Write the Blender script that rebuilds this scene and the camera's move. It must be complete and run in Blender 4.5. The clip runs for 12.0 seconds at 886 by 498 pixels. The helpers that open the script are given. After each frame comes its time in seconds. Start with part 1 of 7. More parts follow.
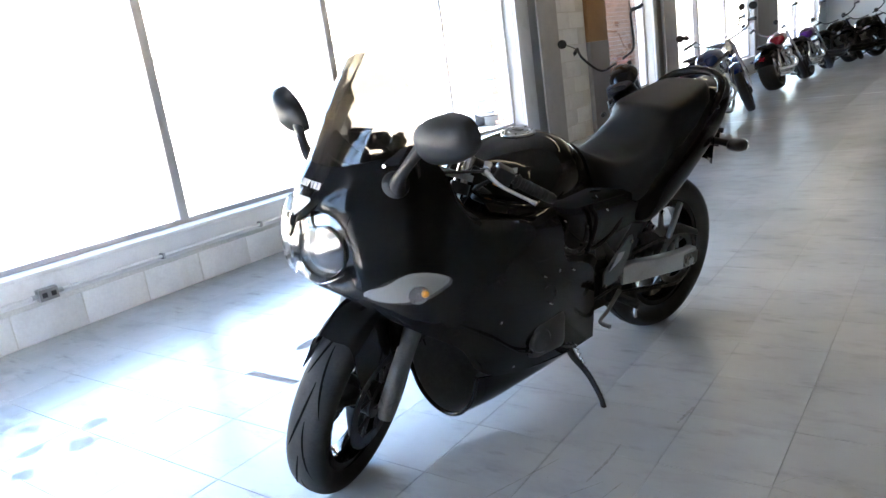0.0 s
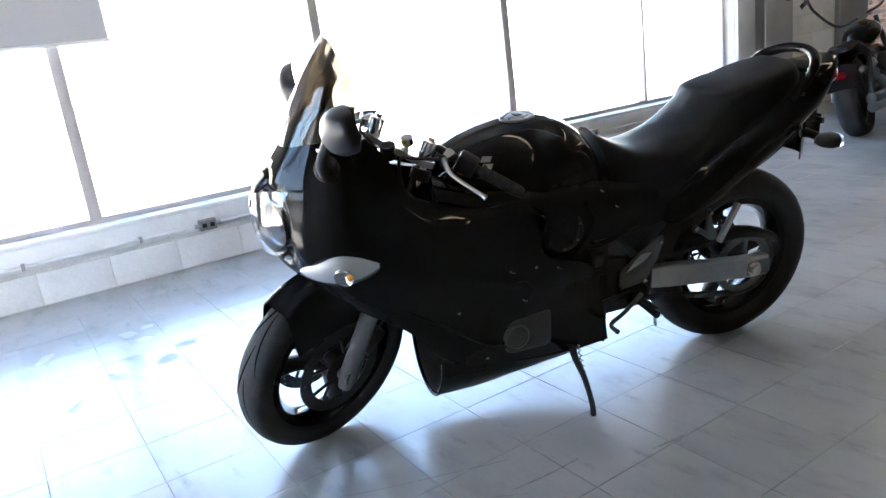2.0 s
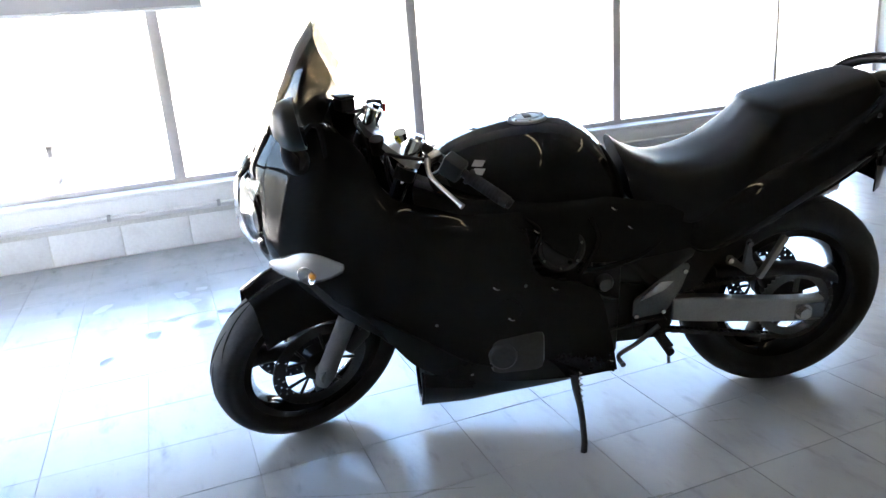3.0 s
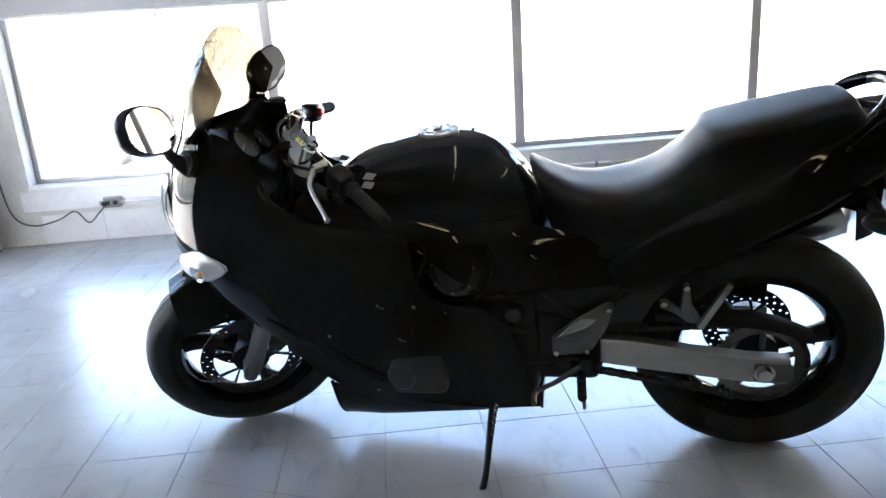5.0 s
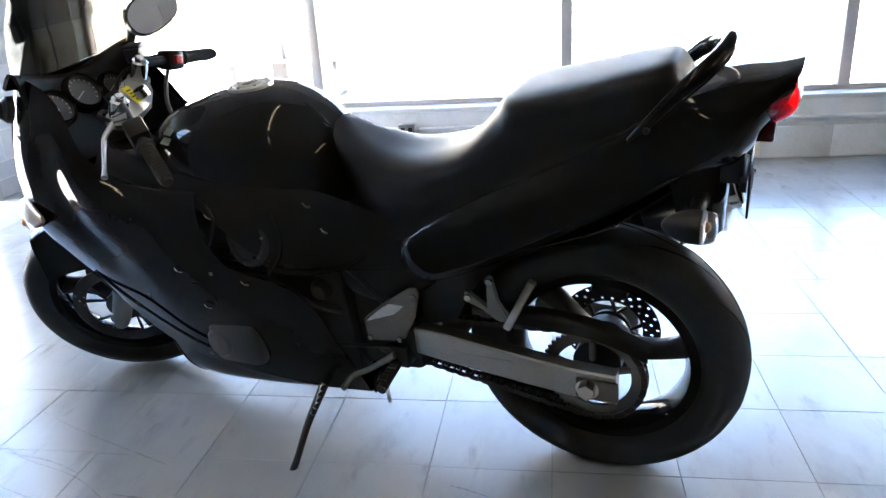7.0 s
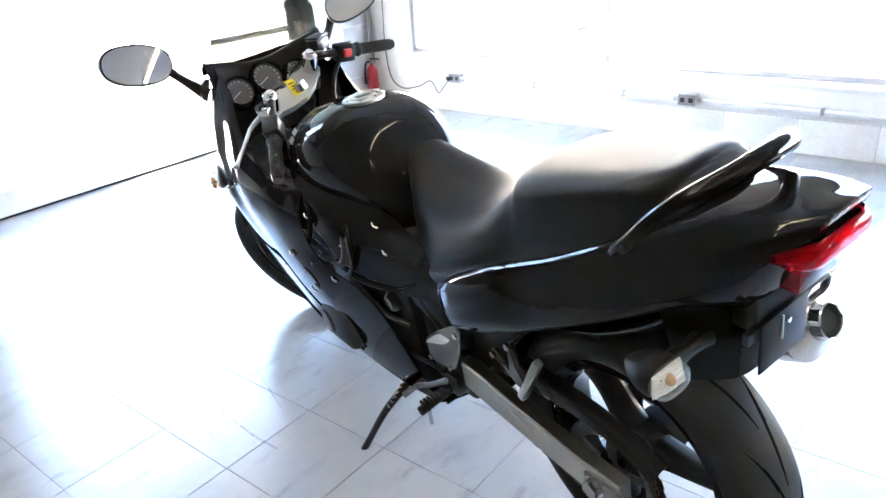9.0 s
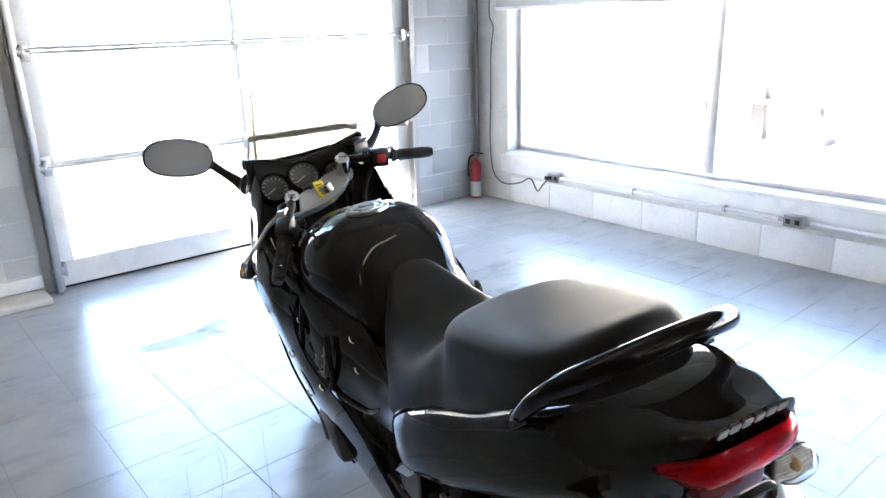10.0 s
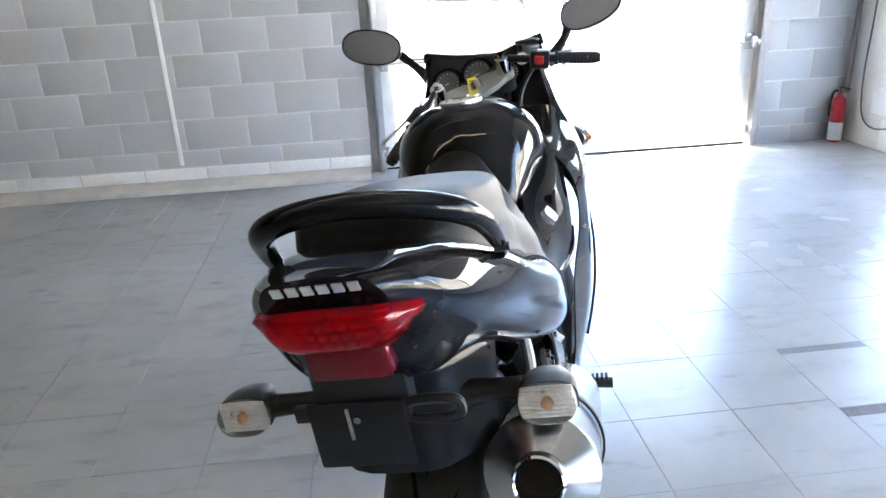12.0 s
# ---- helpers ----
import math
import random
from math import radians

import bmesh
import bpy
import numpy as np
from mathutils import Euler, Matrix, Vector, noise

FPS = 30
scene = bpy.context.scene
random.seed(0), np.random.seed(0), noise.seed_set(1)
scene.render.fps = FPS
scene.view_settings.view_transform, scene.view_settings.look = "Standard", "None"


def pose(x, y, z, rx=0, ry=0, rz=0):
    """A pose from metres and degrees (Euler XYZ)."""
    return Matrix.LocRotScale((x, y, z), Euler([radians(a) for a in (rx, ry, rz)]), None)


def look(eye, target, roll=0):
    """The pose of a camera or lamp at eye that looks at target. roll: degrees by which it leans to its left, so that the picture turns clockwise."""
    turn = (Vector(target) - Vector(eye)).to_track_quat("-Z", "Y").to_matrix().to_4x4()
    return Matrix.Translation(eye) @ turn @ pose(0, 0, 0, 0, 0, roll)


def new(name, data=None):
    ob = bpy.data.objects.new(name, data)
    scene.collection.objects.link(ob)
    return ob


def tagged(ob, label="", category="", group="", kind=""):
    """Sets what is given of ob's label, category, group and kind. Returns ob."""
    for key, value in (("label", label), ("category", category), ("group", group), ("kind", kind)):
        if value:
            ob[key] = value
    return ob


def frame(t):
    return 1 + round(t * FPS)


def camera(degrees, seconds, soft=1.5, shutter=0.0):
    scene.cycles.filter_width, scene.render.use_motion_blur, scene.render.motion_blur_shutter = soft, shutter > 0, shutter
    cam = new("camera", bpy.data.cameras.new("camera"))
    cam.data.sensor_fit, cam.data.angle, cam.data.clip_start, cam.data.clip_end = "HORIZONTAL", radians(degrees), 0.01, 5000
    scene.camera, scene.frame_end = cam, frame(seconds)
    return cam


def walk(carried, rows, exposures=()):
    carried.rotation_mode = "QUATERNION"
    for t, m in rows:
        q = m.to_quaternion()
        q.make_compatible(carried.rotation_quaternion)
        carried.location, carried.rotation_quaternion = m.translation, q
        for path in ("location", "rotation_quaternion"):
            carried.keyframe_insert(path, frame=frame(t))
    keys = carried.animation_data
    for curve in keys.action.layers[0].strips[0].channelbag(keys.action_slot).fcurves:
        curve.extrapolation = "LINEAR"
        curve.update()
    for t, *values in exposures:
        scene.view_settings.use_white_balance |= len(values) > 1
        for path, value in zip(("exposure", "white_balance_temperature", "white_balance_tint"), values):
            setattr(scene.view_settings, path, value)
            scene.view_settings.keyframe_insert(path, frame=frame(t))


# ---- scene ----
cam = camera(63.42, 12.0)
PATH = [
    (0, (-2.059, -1.401, 1.176), (-0.525, -0.216, 0.685), -8.24),
    (0.5, (-1.989, -1.604, 1.173), (-0.551, -0.313, 0.658), -8.30),
    (1, (-1.809, -1.721, 1.153), (-0.470, -0.325, 0.644), -8.18),
    (1.5, (-1.627, -1.811, 1.160), (-0.429, -0.302, 0.623), -8.24),
    (2, (-1.439, -1.942, 1.170), (-0.437, -0.297, 0.630), -7.53),
    (2.5, (-1.249, -1.986, 1.152), (-0.402, -0.262, 0.595), -5.91),
    (2.7, (-1.151, -1.980, 1.163), (-0.376, -0.225, 0.599), -5.26),
    (4.5, (-0.419, -2.095, 1.181), (-0.167, -0.185, 0.644), -3.48),
    (5, (-0.216, -2.088, 1.176), (-0.091, -0.175, 0.606), -3.90),
    (5.5, (0.026, -2.138, 1.178), (-0.023, -0.213, 0.638), -4.39),
    (6, (0.228, -2.127, 1.147), (0.076, -0.207, 0.606), -5.21),
    (6.5, (0.441, -2.019, 1.122), (0.218, -0.122, 0.531), -4.64),
    (8.5, (1.023, -1.542, 1.274), (0.171, 0.017, 0.354), -3.14),
    (9, (1.170, -1.499, 1.331), (0.017, -0.095, 0.496), -3.88),
    (9.5, (1.306, -1.427, 1.396), (-0.058, -0.121, 0.736), -3.67),
    (10, (1.339, -1.187, 1.370), (-0.126, 0.032, 0.766), -1.86),
    (10.5, (1.456, -1.000, 1.325), (-0.126, 0.028, 0.661), -2.10),
    (11, (1.625, -0.851, 1.302), (-0.062, -0.123, 0.512), -2.31),
    (11.5, (1.661, -0.647, 1.272), (-0.123, -0.182, 0.496), -2.35),
    (12, (1.695, -0.458, 1.262), (-0.156, -0.295, 0.522), -2.88),
]
# exposure of the clip's camera: it opens up while it swings round the tail and closes again
EXPOSURES = [(0.0, 4.68), (1.0, 4.60), (2.5, 4.50), (5.5, 4.45), (6.7, 4.56), (8.4, 5.84), (9.2, 5.66), (10.0, 4.8), (10.6, 4.5), (11.0, 4.53), (11.5, 4.78), (12.0, 4.98)]
walk(cam, [(t, look(e, g, r)) for t, e, g, r in PATH], EXPOSURES)

# ---- world, sun, lamps ----
world = bpy.data.worlds.new("sky")
scene.world = world
world.use_nodes = True
wn = world.node_tree.nodes
sky = wn.new("ShaderNodeTexSky")
sky.sky_type = "NISHITA"
sky.sun_disc = False
sky.sun_elevation = radians(52)
sky.sun_rotation = radians(195)
sky.air_density = 1.0
sky.dust_density = 1.0
world.node_tree.links.new(sky.outputs[0], wn["Background"].inputs[0])
wn["Background"].inputs[1].default_value = 0.15

sun_data = bpy.data.lights.new("sun", "SUN")
sun_data.energy = 5.0
sun_data.angle = radians(0.5)
sun_data.color = (1.0, 0.95, 0.88)
sun = new("sun", sun_data)
sun.matrix_world = look((-2.0, -8.0, 11.0), (0, 0, 0))


# ---- materials ----
def material(name, base, rough=0.5, metal=0.0, var=0.12, scale=6.0, fine=90.0, bump=0.0, bscale=120.0,
             coat=0.0, dirt=None, dirt_amount=0.0, dirt_scale=2.0, random_var=0.0, alpha=1.0, transmission=0.0,
             ior=1.45, rvar=0.03, emit=0.0, world_space=False, spec=0.5):
    m = bpy.data.materials.new(name)
    m.use_nodes = True
    n, l = m.node_tree.nodes, m.node_tree.links
    b = n["Principled BSDF"]
    tc = n.new("ShaderNodeTexCoord")
    src = tc.outputs["Object"]
    if world_space:
        g = n.new("ShaderNodeNewGeometry")
        src = g.outputs["Position"]
    big = n.new("ShaderNodeTexNoise")
    big.inputs["Scale"].default_value = scale
    big.inputs["Detail"].default_value = 5
    l.new(src, big.inputs["Vector"])
    small = n.new("ShaderNodeTexNoise")
    small.inputs["Scale"].default_value = fine
    small.inputs["Detail"].default_value = 3
    l.new(src, small.inputs["Vector"])
    add = n.new("ShaderNodeMath")
    add.operation = "ADD"
    l.new(big.outputs["Fac"], add.inputs[0])
    l.new(small.outputs["Fac"], add.inputs[1])
    ramp = n.new("ShaderNodeMapRange")
    ramp.inputs["From Min"].default_value = 0.6
    ramp.inputs["From Max"].default_value = 1.4
    ramp.inputs["To Min"].default_value = 1 - var
    ramp.inputs["To Max"].default_value = 1 + var
    l.new(add.outputs[0], ramp.inputs["Value"])
    factor = ramp.outputs[0]
    if random_var:
        oi = n.new("ShaderNodeObjectInfo")
        rr = n.new("ShaderNodeMapRange")
        rr.inputs["To Min"].default_value = 1 - random_var
        rr.inputs["To Max"].default_value = 1 + random_var
        l.new(oi.outputs["Random"], rr.inputs["Value"])
        mm = n.new("ShaderNodeMath")
        mm.operation = "MULTIPLY"
        l.new(factor, mm.inputs[0])
        l.new(rr.outputs[0], mm.inputs[1])
        factor = mm.outputs[0]
    mul = n.new("ShaderNodeVectorMath")
    mul.operation = "SCALE"
    mul.inputs[0].default_value = base[:3]
    l.new(factor, mul.inputs["Scale"])
    colour = mul.outputs[0]
    if dirt is not None:
        dn = n.new("ShaderNodeTexNoise")
        dn.inputs["Scale"].default_value = dirt_scale
        dn.inputs["Detail"].default_value = 8
        dn.inputs["Roughness"].default_value = 0.65
        l.new(src, dn.inputs["Vector"])
        dr = n.new("ShaderNodeMapRange")
        dr.inputs["From Min"].default_value = 0.52
        dr.inputs["From Max"].default_value = 0.75
        dr.inputs["To Max"].default_value = dirt_amount
        l.new(dn.outputs["Fac"], dr.inputs["Value"])
        mix = n.new("ShaderNodeMix")
        mix.data_type = "RGBA"
        l.new(dr.outputs[0], mix.inputs["Factor"])
        l.new(colour, mix.inputs["A"])
        mix.inputs["B"].default_value = (*dirt, 1)
        colour = mix.outputs["Result"]
    l.new(colour, b.inputs["Base Color"])
    rmap = n.new("ShaderNodeMapRange")
    rmap.inputs["From Min"].default_value = 0.3
    rmap.inputs["From Max"].default_value = 0.7
    rmap.inputs["To Min"].default_value = max(0.0, rough * (1 - rvar * 3))
    rmap.inputs["To Max"].default_value = min(1.0, rough * (1 + rvar * 3))
    l.new(big.outputs["Fac"], rmap.inputs["Value"])
    l.new(rmap.outputs[0], b.inputs["Roughness"])
    b.inputs["Metallic"].default_value = metal
    b.inputs["Coat Weight"].default_value = coat
    b.inputs["Coat Roughness"].default_value = 0.03
    b.inputs["Transmission Weight"].default_value = transmission
    b.inputs["IOR"].default_value = ior
    b.inputs["Specular IOR Level"].default_value = spec
    if emit:
        b.inputs["Emission Color"].default_value = (*base[:3], 1)
        b.inputs["Emission Strength"].default_value = emit
    if bump:
        bn = n.new("ShaderNodeTexNoise")
        bn.inputs["Scale"].default_value = bscale
        bn.inputs["Detail"].default_value = 4
        l.new(src, bn.inputs["Vector"])
        bp = n.new("ShaderNodeBump")
        bp.inputs["Strength"].default_value = bump
        bp.inputs["Distance"].default_value = 0.004
        l.new(bn.outputs["Fac"], bp.inputs["Height"])
        l.new(bp.outputs[0], b.inputs["Normal"])
    return m


def glass(name, tint=(1, 1, 1), rough=0.0, ior=1.45):
    m = bpy.data.materials.new(name)
    m.use_nodes = True
    b = m.node_tree.nodes["Principled BSDF"]
    b.inputs["Base Color"].default_value = (*tint, 1)
    b.inputs["Roughness"].default_value = rough
    b.inputs["Transmission Weight"].default_value = 1.0
    b.inputs["IOR"].default_value = ior
    return m


M = {}
def floor_tile_material():
    """Pale vinyl under old polish: cloudy wear, soft dark smears and fine specks."""
    m = bpy.data.materials.new("vinyl_tile")
    m.use_nodes = True
    n, l = m.node_tree.nodes, m.node_tree.links
    b = n["Principled BSDF"]
    pos = n.new("ShaderNodeNewGeometry").outputs["Position"]

    def cloud(scale, detail, rough, lo, hi, out0, out1, stretch=(1, 1, 1), turn=0.0):
        mp = n.new("ShaderNodeMapping")
        mp.inputs["Scale"].default_value = stretch
        mp.inputs["Rotation"].default_value = (0, 0, turn)
        l.new(pos, mp.inputs["Vector"])
        t = n.new("ShaderNodeTexNoise")
        t.inputs["Scale"].default_value = scale
        t.inputs["Detail"].default_value = detail
        t.inputs["Roughness"].default_value = rough
        l.new(mp.outputs[0], t.inputs["Vector"])
        r = n.new("ShaderNodeMapRange")
        r.interpolation_type = "SMOOTHSTEP"
        r.inputs["From Min"].default_value = lo
        r.inputs["From Max"].default_value = hi
        r.inputs["To Min"].default_value = out0
        r.inputs["To Max"].default_value = out1
        l.new(t.outputs["Fac"], r.inputs["Value"])
        return r.outputs[0]

    def times(p, q):
        x = n.new("ShaderNodeMath")
        x.operation = "MULTIPLY"
        l.new(p, x.inputs[0])
        l.new(q, x.inputs[1])
        return x.outputs[0]

    oi = n.new("ShaderNodeObjectInfo")
    rr = n.new("ShaderNodeMapRange")
    rr.inputs["To Min"].default_value = 0.965
    rr.inputs["To Max"].default_value = 1.035
    l.new(oi.outputs["Random"], rr.inputs["Value"])
    f = times(rr.outputs[0], cloud(0.9, 5, 0.6, 0.3, 0.7, 0.86, 1.06))
    f = times(f, cloud(7, 5, 0.6, 0.48, 0.85, 1.0, 0.74, (1.0, 0.45, 1), 0.5))
    f = times(f, cloud(16, 4, 0.6, 0.56, 0.80, 1.0, 0.70, (1.0, 0.3, 1), -0.35))
    f = times(f, cloud(140, 2, 0.5, 0.66, 0.80, 1.0, 0.80))
    sc = n.new("ShaderNodeVectorMath")
    sc.operation = "SCALE"
    sc.inputs[0].default_value = (0.365, 0.378, 0.392)
    l.new(f, sc.inputs["Scale"])
    l.new(sc.outputs[0], b.inputs["Base Color"])
    b.inputs["Specular IOR Level"].default_value = 0.9
    b.inputs["Roughness"].default_value = 0.25
    return m


M["tile"] = floor_tile_material()
M["mastic"] = material("tile_mastic", (0.23, 0.23, 0.235), 0.5, world_space=True, bump=0.1, spec=0.6)
M["strip_mastic"] = material("old_adhesive", (0.13, 0.135, 0.15), 0.6, world_space=True, bump=0.3, var=0.3, scale=30)
M["block_white"] = material("painted_block", (0.76, 0.76, 0.755), 0.6, var=0.08, scale=3, fine=60, bump=0.35, bscale=45, random_var=0.06,
                            dirt=(0.45, 0.42, 0.39), dirt_amount=0.3, dirt_scale=5, world_space=True)
M["block_grey"] = material("grey_block", (0.45, 0.46, 0.47), 0.6, var=0.05, scale=3, fine=60, bump=0.14, bscale=45, random_var=0.012,
                           dirt=(0.38, 0.385, 0.395), dirt_amount=0.3, dirt_scale=2, world_space=True)
M["mortar_white"] = material("painted_mortar", (0.66, 0.65, 0.62), 0.75, var=0.15, scale=5, bump=0.3, world_space=True)
M["mortar_grey"] = material("pale_mortar", (0.565, 0.555, 0.535), 0.8, var=0.2, scale=5, bump=0.3, world_space=True)
M["wall_paint"] = material("wall_paint", (0.74, 0.74, 0.73), 0.6, var=0.06, scale=1.5, bump=0.1, bscale=60, world_space=True)
# dark base stands for the dim room that the black paint mirrors
M["wall_dark"] = material("dim_side_wall", (0.06, 0.06, 0.065), 0.7, var=0.1, scale=1.5, world_space=True)
M["ceiling"] = material("ceiling_paint", (0.50, 0.49, 0.475), 0.8, var=0.08, scale=1.2, world_space=True)
M["frame_white"] = material("white_frame_paint", (0.76, 0.76, 0.76), 0.4, var=0.06, scale=7, dirt=(0.4, 0.38, 0.36), dirt_amount=0.3, dirt_scale=6, world_space=True)
M["alu"] = material("aluminium_mullion", (0.56, 0.52, 0.50), 0.4, 0.3, var=0.08, scale=12, world_space=True)
M["steel_dark"] = material("dark_steel_column", (0.40, 0.38, 0.37), 0.5, 0.1, var=0.15, scale=6, world_space=True)
M["galv"] = material("galvanised_steel", (0.45, 0.45, 0.46), 0.4, 0.9, var=0.15, scale=30, fine=200, world_space=True)
M["glass"] = glass("window_glass")
M["blind"] = material("roller_blind_cloth", (0.45, 0.45, 0.46), 0.8, var=0.06, scale=2, fine=300, bump=0.1, bscale=400, world_space=True)
nt = M["blind"].node_tree
trans, mixer = nt.nodes.new("ShaderNodeBsdfTranslucent"), nt.nodes.new("ShaderNodeMixShader")
trans.inputs["Color"].default_value = (0.5, 0.5, 0.51, 1)
mixer.inputs[0].default_value = 0.3
nt.links.new(nt.nodes["Principled BSDF"].outputs[0], mixer.inputs[1])
nt.links.new(trans.outputs[0], mixer.inputs[2])
nt.links.new(mixer.outputs[0], nt.nodes["Material Output"].inputs["Surface"])
M["concrete"] = material("concrete", (0.5, 0.48, 0.45), 0.85, var=0.12, scale=0.6, fine=12, bump=0.2, bscale=20, world_space=True, dirt=(0.25, 0.24, 0.22), dirt_amount=0.5, dirt_scale=0.5)
M["stucco"] = material("pale_stucco", (0.55, 0.5, 0.42), 0.85, var=0.08, scale=0.4, bump=0.1, world_space=True)
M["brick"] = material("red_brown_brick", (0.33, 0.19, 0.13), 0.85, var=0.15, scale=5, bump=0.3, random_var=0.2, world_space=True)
M["mortar"] = material("brick_mortar", (0.42, 0.40, 0.37), 0.9, world_space=True)
M["wood"] = material("brown_plywood", (0.30, 0.17, 0.08), 0.55, var=0.2, scale=4, fine=40, world_space=True)
M["panel_grey"] = material("grey_panel_paint", (0.22, 0.21, 0.21), 0.5, var=0.08, world_space=True)
M["navy"] = material("navy_panel", (0.05, 0.06, 0.10), 0.5, var=0.1, world_space=True)
M["black_plastic"] = material("black_plastic", (0.018, 0.018, 0.019), 0.38, var=0.2, scale=20, bump=0.05, bscale=300, spec=0.3)
M["red_paint"] = material("red_enamel", (0.35, 0.015, 0.02), 0.3, var=0.1, coat=0.5)
M["label_white"] = material("white_label", (0.7, 0.7, 0.68), 0.5, var=0.05)
M["cable"] = material("grey_cable", (0.13, 0.13, 0.13), 0.5)
M["tube"] = material("warm_fluorescent_tube", (1.0, 0.84, 0.56), 0.4, var=0.0, emit=0.8)
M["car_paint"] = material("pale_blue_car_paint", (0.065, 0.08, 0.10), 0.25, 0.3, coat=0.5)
M["car_glass"] = material("dull_car_glass", (0.03, 0.035, 0.04), 0.08)
M["groove_shade"] = material("painted_groove_rubber", (0.004, 0.004, 0.004), 0.9, var=0.1, spec=0.1)
M["rubber"] = material("tyre_rubber", (0.026, 0.026, 0.027), 0.62, var=0.25, scale=15, fine=150, bump=0.08, bscale=300, spec=0.35,
                       dirt=(0.06, 0.058, 0.055), dirt_amount=0.5, dirt_scale=9)
M["paint"] = material("gloss_black_paint", (0.009, 0.009, 0.0093), 0.035, var=0.1, scale=12, rvar=0.02, spec=0.2)
M["seat"] = material("black_seat_vinyl", (0.010, 0.010, 0.011), 0.47, var=0.15, scale=20, fine=300, bump=0.25, bscale=500, spec=0.24, rvar=0.01)
M["satin"] = material("satin_black_metal", (0.018, 0.018, 0.019), 0.4, 0.0, var=0.2, scale=30, spec=0.3)
M["alloy"] = material("silver_alloy", (0.40, 0.40, 0.39), 0.36, 0.9, var=0.12, scale=25, fine=200, rvar=0.06)
M["alloy_dark"] = material("dull_cast_alloy", (0.16, 0.16, 0.16), 0.5, 0.5, var=0.2, scale=25, fine=200, bump=0.08)
M["steel"] = material("brushed_steel", (0.55, 0.54, 0.52), 0.21, 1.0, var=0.1, scale=40, fine=300, rvar=0.06)
M["chrome"] = material("chrome", (0.75, 0.75, 0.75), 0.06, 1.0, var=0.05, scale=10)
M["disc"] = material("brake_disc_steel", (0.035, 0.035, 0.037), 0.45, 0.5, var=0.1, scale=60, fine=400)
M["chain"] = material("oily_chain", (0.05, 0.048, 0.045), 0.4, 0.8, var=0.3, scale=80)
M["red_lens"] = material("red_lens", (0.80, 0.006, 0.02), 0.03, transmission=0.9, ior=1.2, coat=0.35, var=0.1, scale=40)
M["clear_lens"] = material("clear_lens", (0.93, 0.93, 0.92), 0.15, transmission=0.9, ior=1.12, coat=0.6, var=0.04, scale=60)
M["red_inner"] = material("red_lamp_reflector", (0.30, 0.003, 0.010), 0.12, 0.7, var=0.35, scale=90)
M["lit_liner"] = material("lit_scoop_face", (0.11, 0.11, 0.115), 0.35, var=0.2, scale=20, spec=0.5)
M["engine_grey"] = material("dark_engine_casting", (0.05, 0.047, 0.045), 0.42, 0.3, var=0.2, scale=30, bump=0.05)
M["red_block"] = material("dark_red_lens_block", (0.09, 0.001, 0.005), 0.12, var=0.2, scale=60, coat=0.2)
M["cream"] = material("pale_lamp_reflector", (0.66, 0.64, 0.63), 0.3, 0.5, var=0.25, scale=70)
M["dash_black"] = material("matt_dash_plastic", (0.012, 0.012, 0.013), 0.45, var=0.15, scale=30, bump=0.05, bscale=300, spec=0.2)
M["dull_amber"] = material("dull_amber_bulb", (0.42, 0.22, 0.10), 0.35, var=0.1)
M["outdoor_dark"] = material("dark_outdoor_paint", (0.032, 0.029, 0.029), 0.6, var=0.1, world_space=True)
M["amber"] = material("amber_bulb", (0.8, 0.3, 0.02), 0.3, var=0.1)
M["reflector"] = material("lamp_reflector", (0.36, 0.37, 0.39), 0.07, 1.0, var=0.1, scale=60)
M["lamp_shell"] = material("dark_lamp_shell", (0.12, 0.12, 0.125), 0.12, 1.0, var=0.1, scale=30)
M["mirror"] = material("mirror_glass", (0.85, 0.85, 0.85), 0.01, 1.0, var=0.0)
M["screen"] = glass("amber_screen", (0.125, 0.112, 0.088))
# brown tint that paints a reflection on the screen's upper part
M["screen_reflection"] = glass("tinted_screen_reflection", (0.085, 0.077, 0.064))
M["yellow"] = material("yellow_tag_card", (0.75, 0.62, 0.03), 0.5, var=0.08)
M["lettering"] = material("silver_lettering", (0.42, 0.42, 0.42), 0.4, 0.4, var=0.05)
M["gauge"] = material("gauge_face", (0.05, 0.05, 0.05), 0.3, coat=0.8)
M["red_switch"] = material("red_switch", (0.5, 0.02, 0.02), 0.4)


# ---- geometry helpers ----
def thing(name, label, category, m=None, group="", kind=""):
    ob = new(name)
    ob.empty_display_size = 0.1
    if m is not None:
        ob.matrix_world = m
    return tagged(ob, label, category, group, kind)


def finish(bm, name, mat, smooth=True):
    bmesh.ops.recalc_face_normals(bm, faces=bm.faces)
    me = bpy.data.meshes.new(name)
    bm.to_mesh(me)
    bm.free()
    if mat is not None:
        me.materials.append(mat)
    if smooth:
        for p in me.polygons:
            p.use_smooth = True
        me.set_sharp_from_angle(angle=radians(38))
    return me


def part(name, bm, mat, parent, label="", smooth=True):
    ob = new(name, finish(bm, name, mat, smooth))
    ob.parent = parent
    if label:
        ob["label"] = label
    return ob


def solid(name, bm, mat, label="", category="", kind="", group="", smooth=True):
    return tagged(new(name, finish(bm, name, mat, smooth)), label, category, group, kind)


